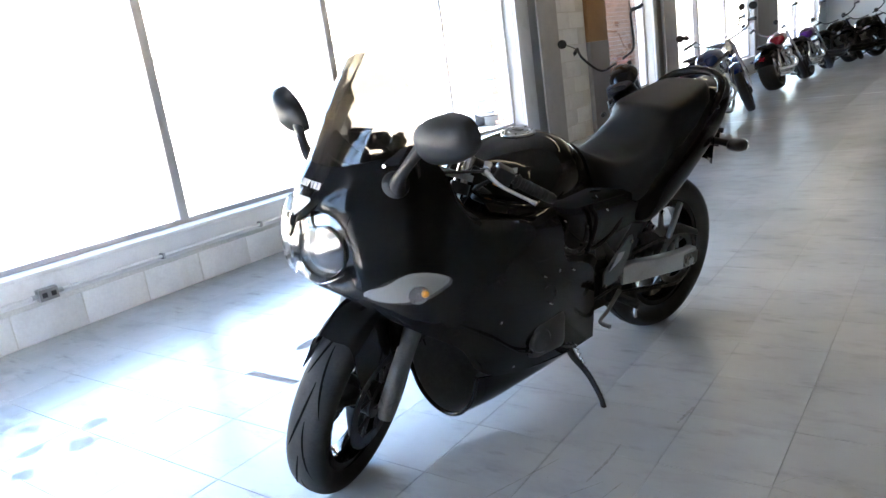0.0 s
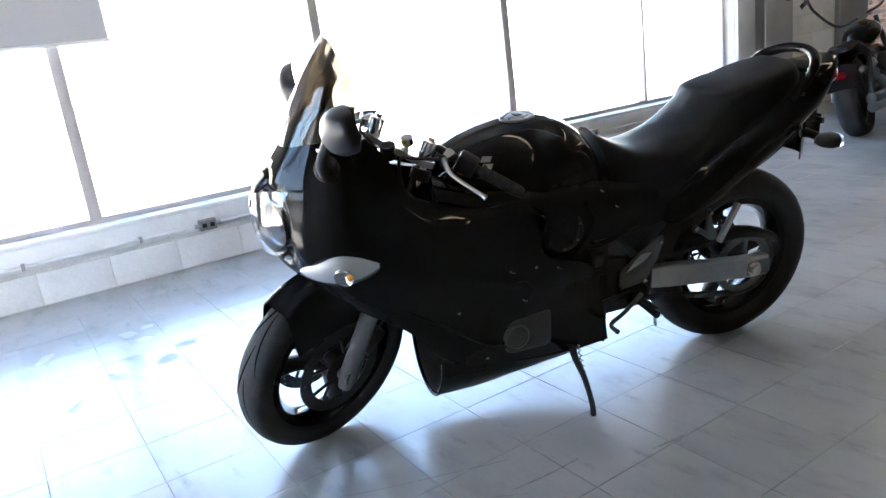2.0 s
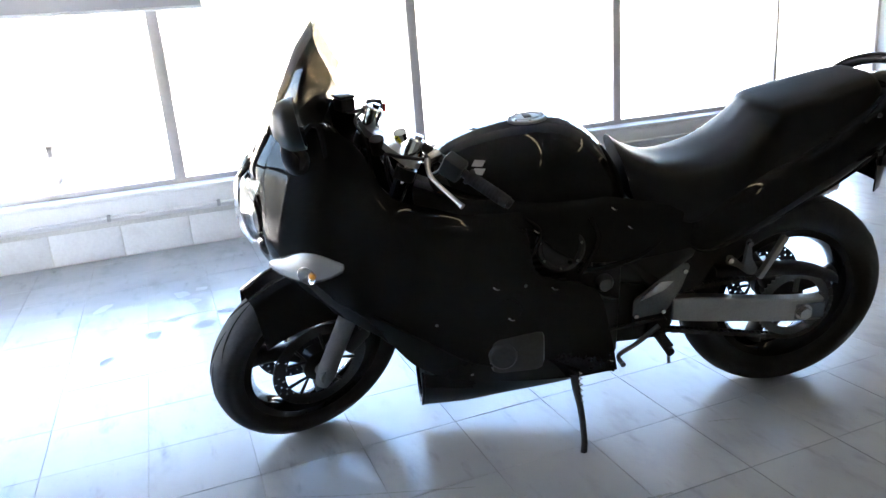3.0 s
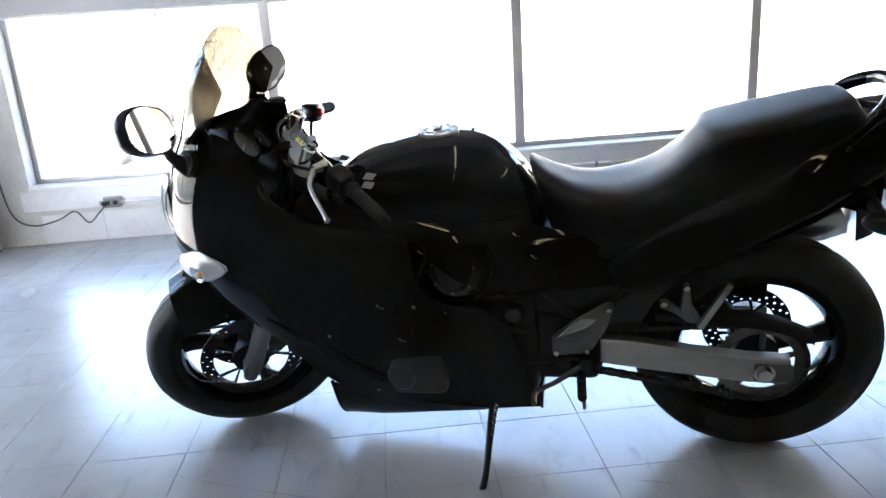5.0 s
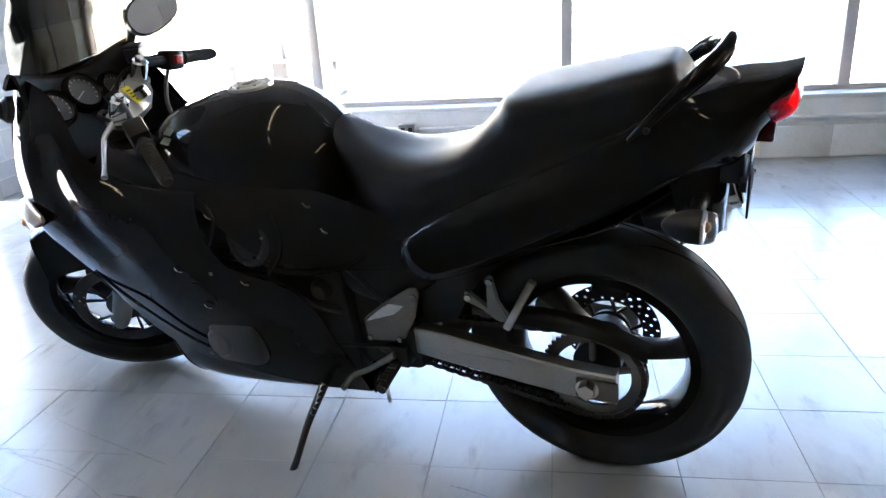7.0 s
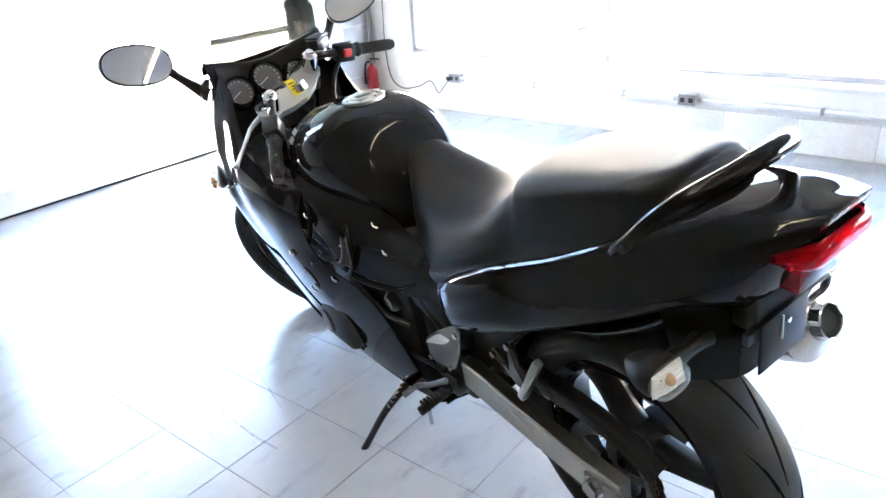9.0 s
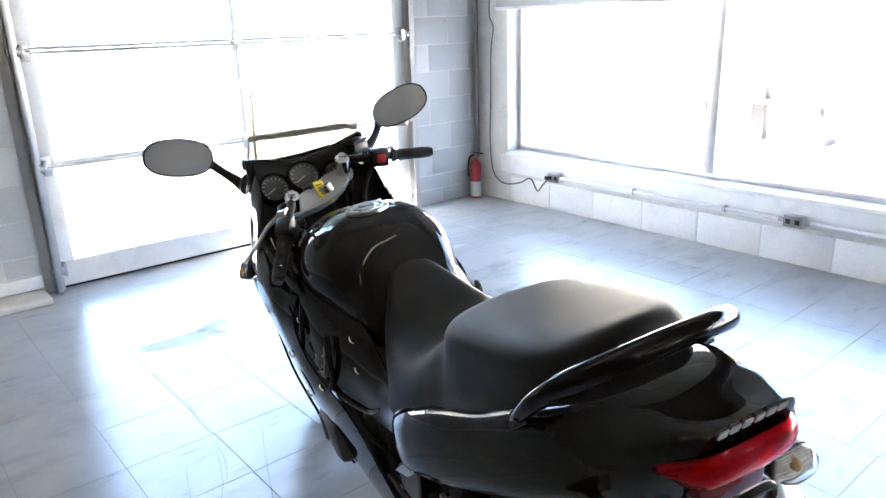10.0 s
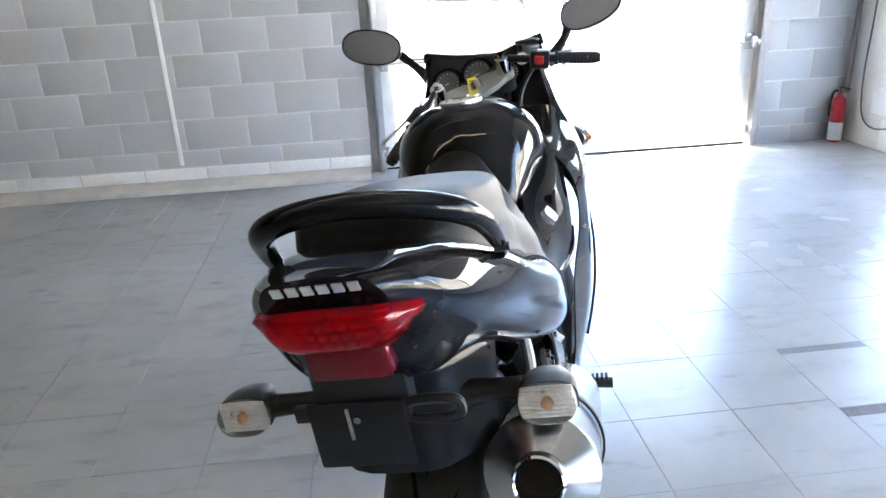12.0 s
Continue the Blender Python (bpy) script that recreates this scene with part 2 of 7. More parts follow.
def box(bm, x0, x1, y0, y1, z0, z1, bevel=0.0, m=None):
    r = bmesh.ops.create_cube(bm, size=1.0)
    vs = r["verts"]
    t = Matrix.Translation(((x0 + x1) / 2, (y0 + y1) / 2, (z0 + z1) / 2)) @ Matrix.Diagonal((abs(x1 - x0), abs(y1 - y0), abs(z1 - z0), 1))
    bmesh.ops.transform(bm, matrix=(m @ t) if m is not None else t, verts=vs)
    if bevel:
        es = list({e for v in vs for e in v.link_edges})
        bmesh.ops.bevel(bm, geom=es, offset=bevel, segments=2, affect="EDGES", profile=0.5)
    return bm


def boxed(*a, **k):
    return box(bmesh.new(), *a, **k)


def align(d):
    return Vector(d).to_track_quat("Z", "Y").to_matrix().to_4x4()


def cyl(bm, p, q, r0, r1=None, seg=20, caps=True):
    p, q = Vector(p), Vector(q)
    r1 = r0 if r1 is None else r1
    m = Matrix.Translation((p + q) / 2) @ align(q - p)
    bmesh.ops.create_cone(bm, cap_ends=caps, segments=seg, radius1=r0, radius2=r1, depth=(q - p).length, matrix=m)
    return bm


def catmull(a, n):
    """n samples of a Catmull-Rom curve through the rows of a."""
    a = np.asarray(a, float)
    k = len(a)
    t = np.linspace(0, k - 1, n)
    i = np.clip(t.astype(int), 0, k - 2)
    s = (t - i).reshape((-1,) + (1,) * (a.ndim - 1))
    p1, p2 = a[i], a[i + 1]
    p0 = np.where((i > 0).reshape(s.shape), a[np.maximum(i - 1, 0)], 2 * p1 - p2)
    p3 = np.where((i < k - 2).reshape(s.shape), a[np.minimum(i + 2, k - 1)], 2 * p2 - p1)
    return 0.5 * (2 * p1 + (p2 - p0) * s + (2 * p0 - 5 * p1 + 4 * p2 - p3) * s ** 2 + (3 * p1 - p0 - 3 * p2 + p3) * s ** 3)


def grid(bm, g, close_u=False, close_v=False):
    """Faces over an array of points, rows x columns."""
    r, c = g.shape[:2]
    vs = [[bm.verts.new(g[i, j]) for j in range(c)] for i in range(r)]
    for i in range(r if close_u else r - 1):
        for j in range(c if close_v else c - 1):
            q = [vs[i][j], vs[(i + 1) % r][j], vs[(i + 1) % r][(j + 1) % c], vs[i][(j + 1) % c]]
            bm.faces.new(q)
    return vs


def tube(bm, pts, r, seg=10, smooth=True, n=None, caps=True):
    """A round bar through the points; r is one radius or one a point."""
    pts = np.asarray(pts, float)
    rr = np.full(len(pts), r, float) if np.isscalar(r) else np.asarray(r, float)
    if smooth and len(pts) > 2:
        n = n or (len(pts) - 1) * 6 + 1
        both = catmull(np.hstack([pts, rr[:, None]]), n)
        pts, rr = both[:, :3], both[:, 3]
    tan = np.gradient(pts, axis=0)
    tan /= np.linalg.norm(tan, axis=1, keepdims=True) + 1e-12
    ref = np.array([0, 0, 1.0]) if abs(tan[0][2]) < 0.9 else np.array([1.0, 0, 0])
    rings = []
    for p, d, s in zip(pts, tan, rr):
        a = np.cross(d, ref)
        a /= np.linalg.norm(a) + 1e-12
        b = np.cross(d, a)
        ref = np.cross(a, d)
        ang = np.linspace(0, 2 * np.pi, seg, endpoint=False)
        rings.append(p + s * (np.cos(ang)[:, None] * a + np.sin(ang)[:, None] * b))
    vs = grid(bm, np.array(rings), close_v=True)
    if caps:
        bm.faces.new(vs[0][::-1])
        bm.faces.new(vs[-1])
    return bm


def loft(bm, stations, n, m, mirror=True, cap=True):
    """A closed body through half sections, each a list of (x, y, z) from the top middle to the bottom middle."""
    g = catmull(np.array(stations, float), n)
    g = np.array([catmull(row, m) for row in g])
    if mirror:
        g[:, 0, 1] = 0
        g[:, -1, 1] = 0
        other = g[:, -2:0:-1].copy()
        other[:, :, 1] *= -1
        g = np.concatenate([g, other], axis=1)
    vs = grid(bm, g, close_v=True)
    if cap:
        bm.faces.new(vs[0][::-1])
        bm.faces.new(vs[-1])
    return bm


def shell(bm, stations, n, m, thick, mirror=False):
    """An open skin of that thickness through curves of (x, y, z)."""
    g = catmull(np.array(stations, float), n)
    g = np.array([catmull(row, m) for row in g])
    if mirror:
        other = g[::-1].copy()
        other[:, :, 1] *= -1
        g = np.concatenate([other[:-1], g], axis=0)
    du, dv = np.gradient(g, axis=0), np.gradient(g, axis=1)
    nn = np.cross(du, dv)
    nn /= np.linalg.norm(nn, axis=2, keepdims=True) + 1e-12
    a = grid(bm, g)
    b = grid(bm, g - nn * thick)
    r, c = g.shape[:2]
    for i in range(r - 1):
        bm.faces.new([a[i][0], a[i + 1][0], b[i + 1][0], b[i][0]])
        bm.faces.new([a[i][-1], b[i][-1], b[i + 1][-1], a[i + 1][-1]])
    for j in range(c - 1):
        bm.faces.new([a[0][j], b[0][j], b[0][j + 1], a[0][j + 1]])
        bm.faces.new([a[-1][j], a[-1][j + 1], b[-1][j + 1], b[-1][j]])
    return bm


def lathe(bm, profile, m, seg=48, closed=True):
    """A body of revolution about m's z axis; profile rows are (radius, height)."""
    p = np.asarray(profile, float)
    ang = np.linspace(0, 2 * np.pi, seg, endpoint=False)
    g = np.stack([np.outer(np.cos(ang), p[:, 0]), np.outer(np.sin(ang), p[:, 0]), np.tile(p[:, 1], (seg, 1))], axis=2)
    vs = grid(bm, g, close_u=True, close_v=closed)
    bmesh.ops.transform(bm, matrix=m, verts=[v for row in vs for v in row])
    return bm


def plate(bm, outline, thick, m, holes=()):
    """A flat plate with that outline (x, y), centred on m's xy plane."""
    vs = [bm.verts.new((x, y, -thick / 2)) for x, y in outline]
    f = bm.faces.new(vs)
    r = bmesh.ops.extrude_face_region(bm, geom=[f])
    top = [v for v in r["geom"] if isinstance(v, bmesh.types.BMVert)]
    bmesh.ops.translate(bm, verts=top, vec=(0, 0, thick))
    bmesh.ops.transform(bm, matrix=m, verts=vs + top)
    return bm


def text_mesh(body, size, depth, m, mat, name, parent, label="", spacing=1.0):
    cu = bpy.data.curves.new(name, "FONT")
    cu.body, cu.size, cu.extrude, cu.align_x, cu.align_y, cu.space_character = body, size, depth, "CENTER", "CENTER", spacing
    tmp = bpy.data.objects.new(name, cu)
    me = bpy.data.meshes.new_from_object(tmp)
    bpy.data.objects.remove(tmp)
    me.transform(m)
    me.materials.clear()
    me.materials.append(mat)
    ob = new(name, me)
    ob.parent = parent
    if label:
        ob["label"] = label
    return ob


# ---- the room ----
WX, EX, SY, NY, GY, CZ = -2.94, 26.0, -9.0, 2.77, 2.92, 3.3

# floor slab, a hair below the tiles
solid("floor", boxed(WX - 0.3, EX + 0.3, SY - 0.3, NY + 0.3, -0.2, -0.0022), M["mastic"], "dark slab under pale grey vinyl floor tiles", "floor", "structure", smooth=False)
floor = bpy.data.objects["floor"]
solid("ceiling", boxed(WX - 0.3, EX + 0.3, SY - 0.3, NY + 0.3, CZ, CZ + 0.2), M["ceiling"], "plain pale ceiling of the showroom", "ceiling", "structure", smooth=False)
# unseen wall, kept dark so the fairing's reflections stay black
solid("wall_south", boxed(WX - 0.3, EX + 0.3, SY - 0.3, SY, 0, CZ), M["wall_dark"], "unseen plain wall, coloured dark for the dim side of the room", "wall", "structure", smooth=False)
solid("wall_east", boxed(EX, EX + 0.3, SY, NY + 0.3, 0, CZ), M["wall_paint"], "plain pale painted end wall", "wall", "structure", smooth=False)

# north wall: low base, header and piers round the window openings
bm = bmesh.new()
WINDOWS = [(-2.60, 5.21), (7.70, 9.52), (10.34, 16.1), (18.4, 24.6)]
edges = [WX - 0.25] + [e for w in WINDOWS for e in w] + [EX]
box(bm, WX - 0.25, EX, NY + 0.012, NY + 0.26, 0, 0.37)
# header out of view, set low to shorten the daylight's reach
box(bm, WX - 0.25, EX, NY + 0.012, NY + 0.26, 2.25, CZ)
for a, b in zip(edges[0::2], edges[1::2]):
    box(bm, a, b, NY + 0.012, NY + 0.26, 0.37, 2.25)
wall_north = solid("wall_north", bm, M["mortar_white"], "white painted block wall below and between shop windows", "wall", "structure", smooth=False)


def window(index, x0, x1, mullions, thin=()):
    w = thing("window_%d" % index, "large shop window with slim metal mullions and white sill", "window", kind="structure")
    z0, z1 = 0.37, 2.25
    bm = bmesh.new()
    box(bm, x0, x1, NY - 0.02, NY + 0.20, z0 - 0.005, z0 + 0.022, 0.004)
    part("window_sill", bm, M["frame_white"], w)
    part("window_apron", boxed(x0 - 0.06, x1, NY - 0.012, NY + 0.012, z0 - 0.14, z0 - 0.006, 0.004), M["frame_white"], w)
    bm = bmesh.new()
    box(bm, x0, x1, GY - 0.025, GY + 0.03, z0 + 0.022, z0 + 0.055, 0.003)
    box(bm, x0, x1, GY - 0.025, GY + 0.03, z1 - 0.05, z1, 0.003)
    box(bm, x0, x0 + 0.035, GY - 0.025, GY + 0.03, z0 + 0.055, z1 - 0.05, 0.003)
    box(bm, x1 - 0.035, x1, GY - 0.025, GY + 0.03, z0 + 0.055, z1 - 0.05, 0.003)
    part("window_frame", bm, M["alu"], w)
    cuts = [x0 + 0.035]
    for c in mullions:
        h = 0.014 if c in thin else 0.036
        bm = boxed(c - h, c + h, GY - 0.06, GY + 0.045, z0 + 0.055, z1 - 0.05, 0.006)
        if c not in thin:
            box(bm, c - h - 0.004, c + h + 0.004, GY - 0.065, GY + 0.05, 1.45, 1.48, 0.003)
        part("mullion", bm, M["alu"], w)
        cuts += [c - h, c + h]
    cuts.append(x1 - 0.035)
    for a, b in zip(cuts[0::2], cuts[1::2]):
        p = part("pane", boxed(a, b, GY - 0.003, GY + 0.003, z0 + 0.055, z1 - 0.05), M["glass"], w, smooth=False)
        p.visible_shadow = False
    return w


window(1, -2.60, 5.21, (-0.950, 0.70, 2.36, 3.97), (3.97,))
window(2, 7.70, 9.52, ())
window(3, 10.34, 16.1, (12.2, 14.1))
window(4, 18.4, 24.6, (21.4,))
# white jambs and dark steel columns between the windows
solid("trim", boxed(5.214, 5.50, NY - 0.03, NY + 0.012, 0, CZ - 0.002, 0.006), M["frame_white"], "white painted window jamb board", "trim", "structure")
for n_, (a, b) in enumerate(((5.51, 5.98), (9.68, 10.28))):
    bm = bmesh.new()
    box(bm, a, b, NY - 0.14, NY - 0.12, 0, CZ - 0.002, 0.003)
    box(bm, a + 0.2, a + 0.23, NY - 0.12, NY - 0.02, 0, CZ - 0.002, 0.003)
    box(bm, a, b, NY - 0.02, NY + 0.01, 0, CZ - 0.002, 0.003)
    solid("steel_column", bm, M["steel_dark"], "dark steel column between shop windows", "column", "structure", group="columns")
solid("trim", boxed(9.524, 9.67, NY - 0.03, NY + 0.012, 0, CZ - 0.002, 0.006), M["frame_white"], "white painted window jamb board", "trim", "structure")
solid("trim", boxed(16.2, 18.3, NY - 0.06, NY + 0.012, 0, CZ - 0.002, 0.006), M["panel_grey"], "grey painted pier facing", "trim", "structure")
door = thing("door_panel", "narrow door panel, brown plywood over grey paint", "door", kind="structure")
part("lower_panel", boxed(7.04, 7.64, NY - 0.05, NY + 0.012, 0, 1.2, 0.004), M["panel_grey"], door)
part("upper_panel", boxed(7.04, 7.64, NY - 0.046, NY + 0.012, 1.202, CZ - 0.002, 0.004), M["wood"], door, "brown plywood")

# west wall with the garage door opening
# DZ, the unseen head of the opening, is low to admit less daylight
DY0, DY1, DZ = -0.42, 2.10, 2.25
bm = bmesh.new()
box(bm, WX - 0.25, WX - 0.012, SY, DY0, 0, CZ)
box(bm, WX - 0.25, WX - 0.012, DY1, NY + 0.01, 0, CZ)
box(bm, WX - 0.25, WX - 0.012, DY0, DY1, DZ, CZ)
wall_west = solid("wall_west", bm, M["mortar_grey"], "grey concrete block wall with pale mortar round the garage door", "wall", "structure", smooth=False)

gd = thing("garage_door", "closed white sectional garage door with large glazed panels", "garage door", kind="structure")
gx0, gx1 = WX - 0.075, WX - 0.03
sections = [(0.012, 0.69), (0.694, 1.29), (1.294, 1.87), (1.874, DZ)]
for k, (a, b) in enumerate(sections):
    s = new("door_section")
    s.parent = gd
    low = 0.14 if k == 0 else 0.018
    bm = bmesh.new()
    box(bm, gx0, gx1, DY0 + 0.004, DY1 - 0.004, a, a + low, 0.003)
    box(bm, gx0, gx1, DY0 + 0.004, DY1 - 0.004, b - 0.018, b, 0.003)
    for c, h in ((DY0 + 0.055, 0.05), (DY1 - 0.055, 0.05), (0.80, 0.014)):
        box(bm, gx0 + 0.002, gx1 - 0.002, c - h, c + h, a + low, b - 0.018, 0.003)
    me = finish(bm, "rail_frame", M["frame_white"])
    o = new("rail_frame", me)
    o.parent = s
    for c0, c1 in ((DY0 + 0.105, 0.786), (0.814, DY1 - 0.105)):
        p = new("pane", finish(boxed(gx0 + 0.018, gx0 + 0.024, c0, c1, a + low, b - 0.018), "pane", M["glass"], False))
        p.parent = s
        p.visible_shadow = False
    if k < 3:
        for c in (DY0 + 0.05, 0.80, DY1 - 0.05):
            bm = boxed(gx1, gx1 + 0.006, c - 0.03, c + 0.03, b - 0.05, b + 0.055, 0.002)
            cyl(bm, (gx1 + 0.01, c - 0.035, b), (gx1 + 0.01, c + 0.035, b), 0.009, seg=10)
            part("hinge", bm, M["galv"], gd)
for c, sgn in ((DY0 - 0.02, -1), (DY1 + 0.02, 1)):
    bm = bmesh.new()
    box(bm, WX - 0.01, WX + 0.045, c - 0.004, c + 0.004, 0, DZ + 0.2, 0.001)
    box(bm, WX + 0.041, WX + 0.045, c - 0.004, c - sgn * 0.03, 0, DZ + 0.2, 0.001)
    box(bm, WX - 0.008, WX - 0.004, c - 0.05, c + 0.05, 0, DZ + 0.2, 0.001)
    part("door_track", bm, M["galv"] if sgn < 0 else M["steel_dark"], gd)
    for zz in (0.12, 0.69, 1.29, 1.87):
        bm = cyl(bmesh.new(), (WX + 0.02, c - sgn * 0.05, zz), (WX + 0.02, c + sgn * 0.012, zz), 0.022, seg=14)
        box(bm, WX - 0.03, WX + 0.03, c - sgn * 0.07, c - sgn * 0.05, zz - 0.035, zz + 0.035, 0.003)
        part("roller_bracket", bm, M["galv"], gd)
part("rubber_seal", boxed(gx0, gx1, DY0 + 0.006, DY1 - 0.006, 0.0, 0.013, 0.003), M["black_plastic"], gd)

# low kerb along the grey wall
solid("kerb", boxed(WX - 0.01, WX + 0.2, SY, DY0 - 0.08, 0, 0.035, 0.006), M["concrete"], "low worn concrete kerb at the foot of the wall", "kerb", "structure")
solid("wall_panel", boxed(WX, WX + 0.03, -1.6, DY0 - 0.075, 1.28, 2.3, 0.004), M["navy"], "dark navy panel fixed to the grey block wall", "panel")

# fluorescent strips on the ceiling (the first four show as warm streaks on the paint)
def strip_light(x, y, z, length, turn):
    s = thing("strip_light", "unseen warm fluorescent strip light under the ceiling", "ceiling light", pose(x, y, z, 0, 0, turn), "strip lights")
    h = length / 2
    part("tray", boxed(-h, h, -0.06, 0.06, 0.03, 0.09, 0.006), M["frame_white"], s)
    part("tube", cyl(bmesh.new(), (-h + 0.03, 0, 0.012), (h - 0.03, 0, 0.012), 0.016, seg=12), M["tube"], s)
    for u in (-h + 0.2, h - 0.2):
        part("hanger", cyl(bmesh.new(), (u, 0, 0.09), (u, 0, CZ - z), 0.004, seg=8), M["galv"], s)
    return s


strip_light(0.2, -1.0, 2.9, 2.4, 90)
strip_light(3.2, -1.0, 2.9, 2.4, 90)
strip_light(0.2, -4.6, 2.9, 2.4, 90)
strip_light(8.0, -1.0, 2.9, 2.4, 90)
# unseen row of strips, added to brighten the far end of the room
for x in (6.4, 9.2, 12.0, 14.8, 17.6, 20.4):
    strip_light(x, 1.0, 2.9, 2.4, 0)

# ---- outside ----
solid("ground", boxed(-300, 300, -300, 300, -0.36, -0.21), M["concrete"], "pale sunlit concrete yard round the showroom", "ground", "structure", smooth=False)
solid("roof", boxed(WX - 0.6, EX + 0.6, SY - 0.6, NY + 0.5, CZ + 0.204, CZ + 0.5), M["ceiling"], "flat roof slab over the showroom", "roof", "structure", smooth=False)

# ---- the sport motorcycle: x forward, y to its left, z up, from the rear tyre's contact ----
AL, LEAN = radians(15.65), radians(8.22)
fwd = Vector((-math.cos(AL), math.sin(AL), 0))
left0 = Vector((-math.sin(AL), -math.cos(AL), 0))
left = left0 * math.cos(LEAN) - Vector((0, 0, 1)) * math.sin(LEAN)
upv = Vector((0, 0, 1)) * math.cos(LEAN) + left0 * math.sin(LEAN)
BIKE = Matrix.Translation((0.7720, -0.3087, 0.0)) @ Matrix((fwd, left, upv)).transposed().to_4x4()
bike = thing("motorcycle", "gloss black faired sport motorcycle on its side stand", "motorcycle", BIKE)

RAKE = radians(25)
AXLE_F, AXLE_R = Vector((1.522, 0, 0.301)), Vector((0.031, 0, 0.3214))
pivot = Vector((1.475, 0, 0.30))
STEER = Matrix.Translation(pivot) @ Matrix.Rotation(radians(30), 4, Vector((-math.sin(RAKE), 0, math.cos(RAKE)))) @ Matrix.Translation(-pivot)


def sideways(co):
    """How far the upper front of the bike sits to the left of the wheels' plane."""
    nose = 1 - 0.75 * min(max((co.x - 1.43) / 0.14, 0), 1)
    return 0.028 * nose * min(max((co.x - 0.05) / 0.75, 0), 1) * min(max((co.z - 0.35) / 0.45, 0), 1)


def steered(bm):
    bmesh.ops.transform(bm, matrix=STEER, verts=bm.verts)
    for v in bm.verts:
        v.co.y += sideways(v.co)
    return bm


SIDE = align((0, 1, 0))  # turns a lathe's axis to the left


def at(p):
    return Matrix.Translation(p) @ SIDE


def mirrored(pts):
    return [(x, -y, z) for x, y, z in pts]


def drilled_disc(bm, r0, r1, thick, m, sectors=44, rows=3):
    """A brake disc's ring with drilled holes."""
    tops = []
    vs_all = []
    for side in (thick / 2, -thick / 2):
        for i in range(sectors):
            a0, a1 = 2 * math.pi * i / sectors, 2 * math.pi * (i + 1) / sectors
            for j in range(rows):
                q0, q1 = r0 + (r1 - r0) * j / rows, r0 + (r1 - r0) * (j + 1) / rows
                am, qm = (a0 + a1) / 2, (q0 + q1) / 2
                rim = [(q0, a0), (q0, am), (q0, a1), (qm, a1), (q1, a1), (q1, am), (q1, a0), (qm, a0)]
                outer = [bm.verts.new((q * math.cos(a), q * math.sin(a), side)) for q, a in rim]
                vs_all += outer
                if (i + j) % 2 == 0:
                    rad = min((q1 - q0), qm * (a1 - a0)) * 0.34
                    inner = []
                    for k in range(8):
                        ph = math.pi * (1.25 + 0.25 * k)
                        dx, dy = rad * math.cos(ph), rad * math.sin(ph)
                        q, a = qm + dx, am + dy / qm
                        inner.append(bm.verts.new((q * math.cos(a), q * math.sin(a), side)))
                    vs_all += inner
                    order = [min(range(8), key=lambda n_: (inner[n_].co - o.co).length) for o in outer]
                    for k in range(8):
                        o0, o1 = outer[k], outer[(k + 1) % 8]
                        i0, i1 = inner[order[k]], inner[order[(k + 1) % 8]]
                        if i0 is not i1:
                            bm.faces.new([o0, o1, i1, i0])
                        else:
                            bm.faces.new([o0, o1, i0])
                else:
                    bm.faces.new(outer)
    # edges of the ring
    for r in (r0, r1):
        g = np.array([[(r * math.cos(2 * math.pi * i / 66), r * math.sin(2 * math.pi * i / 66), s) for s in (-thick / 2, thick / 2)] for i in range(66)])
        rows_v = grid(bm, g, close_u=True)
        vs_all += [v for row in rows_v for v in row]
    bmesh.ops.transform(bm, matrix=m, verts=vs_all)
    return bm


def tyre_profile(r, half, rim):
    return [(rim, -half * 0.62), (rim + 0.014, -half * 0.86), (rim + (r - rim) * 0.42, -half), (rim + (r - rim) * 0.66, -half * 0.94),
            (rim + (r - rim) * 0.83, -half * 0.76), (rim + (r - rim) * 0.94, -half * 0.5), (r - 0.0015, -half * 0.24), (r, 0),
            (r - 0.0015, half * 0.24), (rim + (r - rim) * 0.94, half * 0.5), (rim + (r - rim) * 0.83, half * 0.76), (rim + (r - rim) * 0.66, half * 0.94),
            (rim + (r - rim) * 0.42, half), (rim + 0.014, half * 0.86), (rim, half * 0.62), (rim - 0.006, 0)]


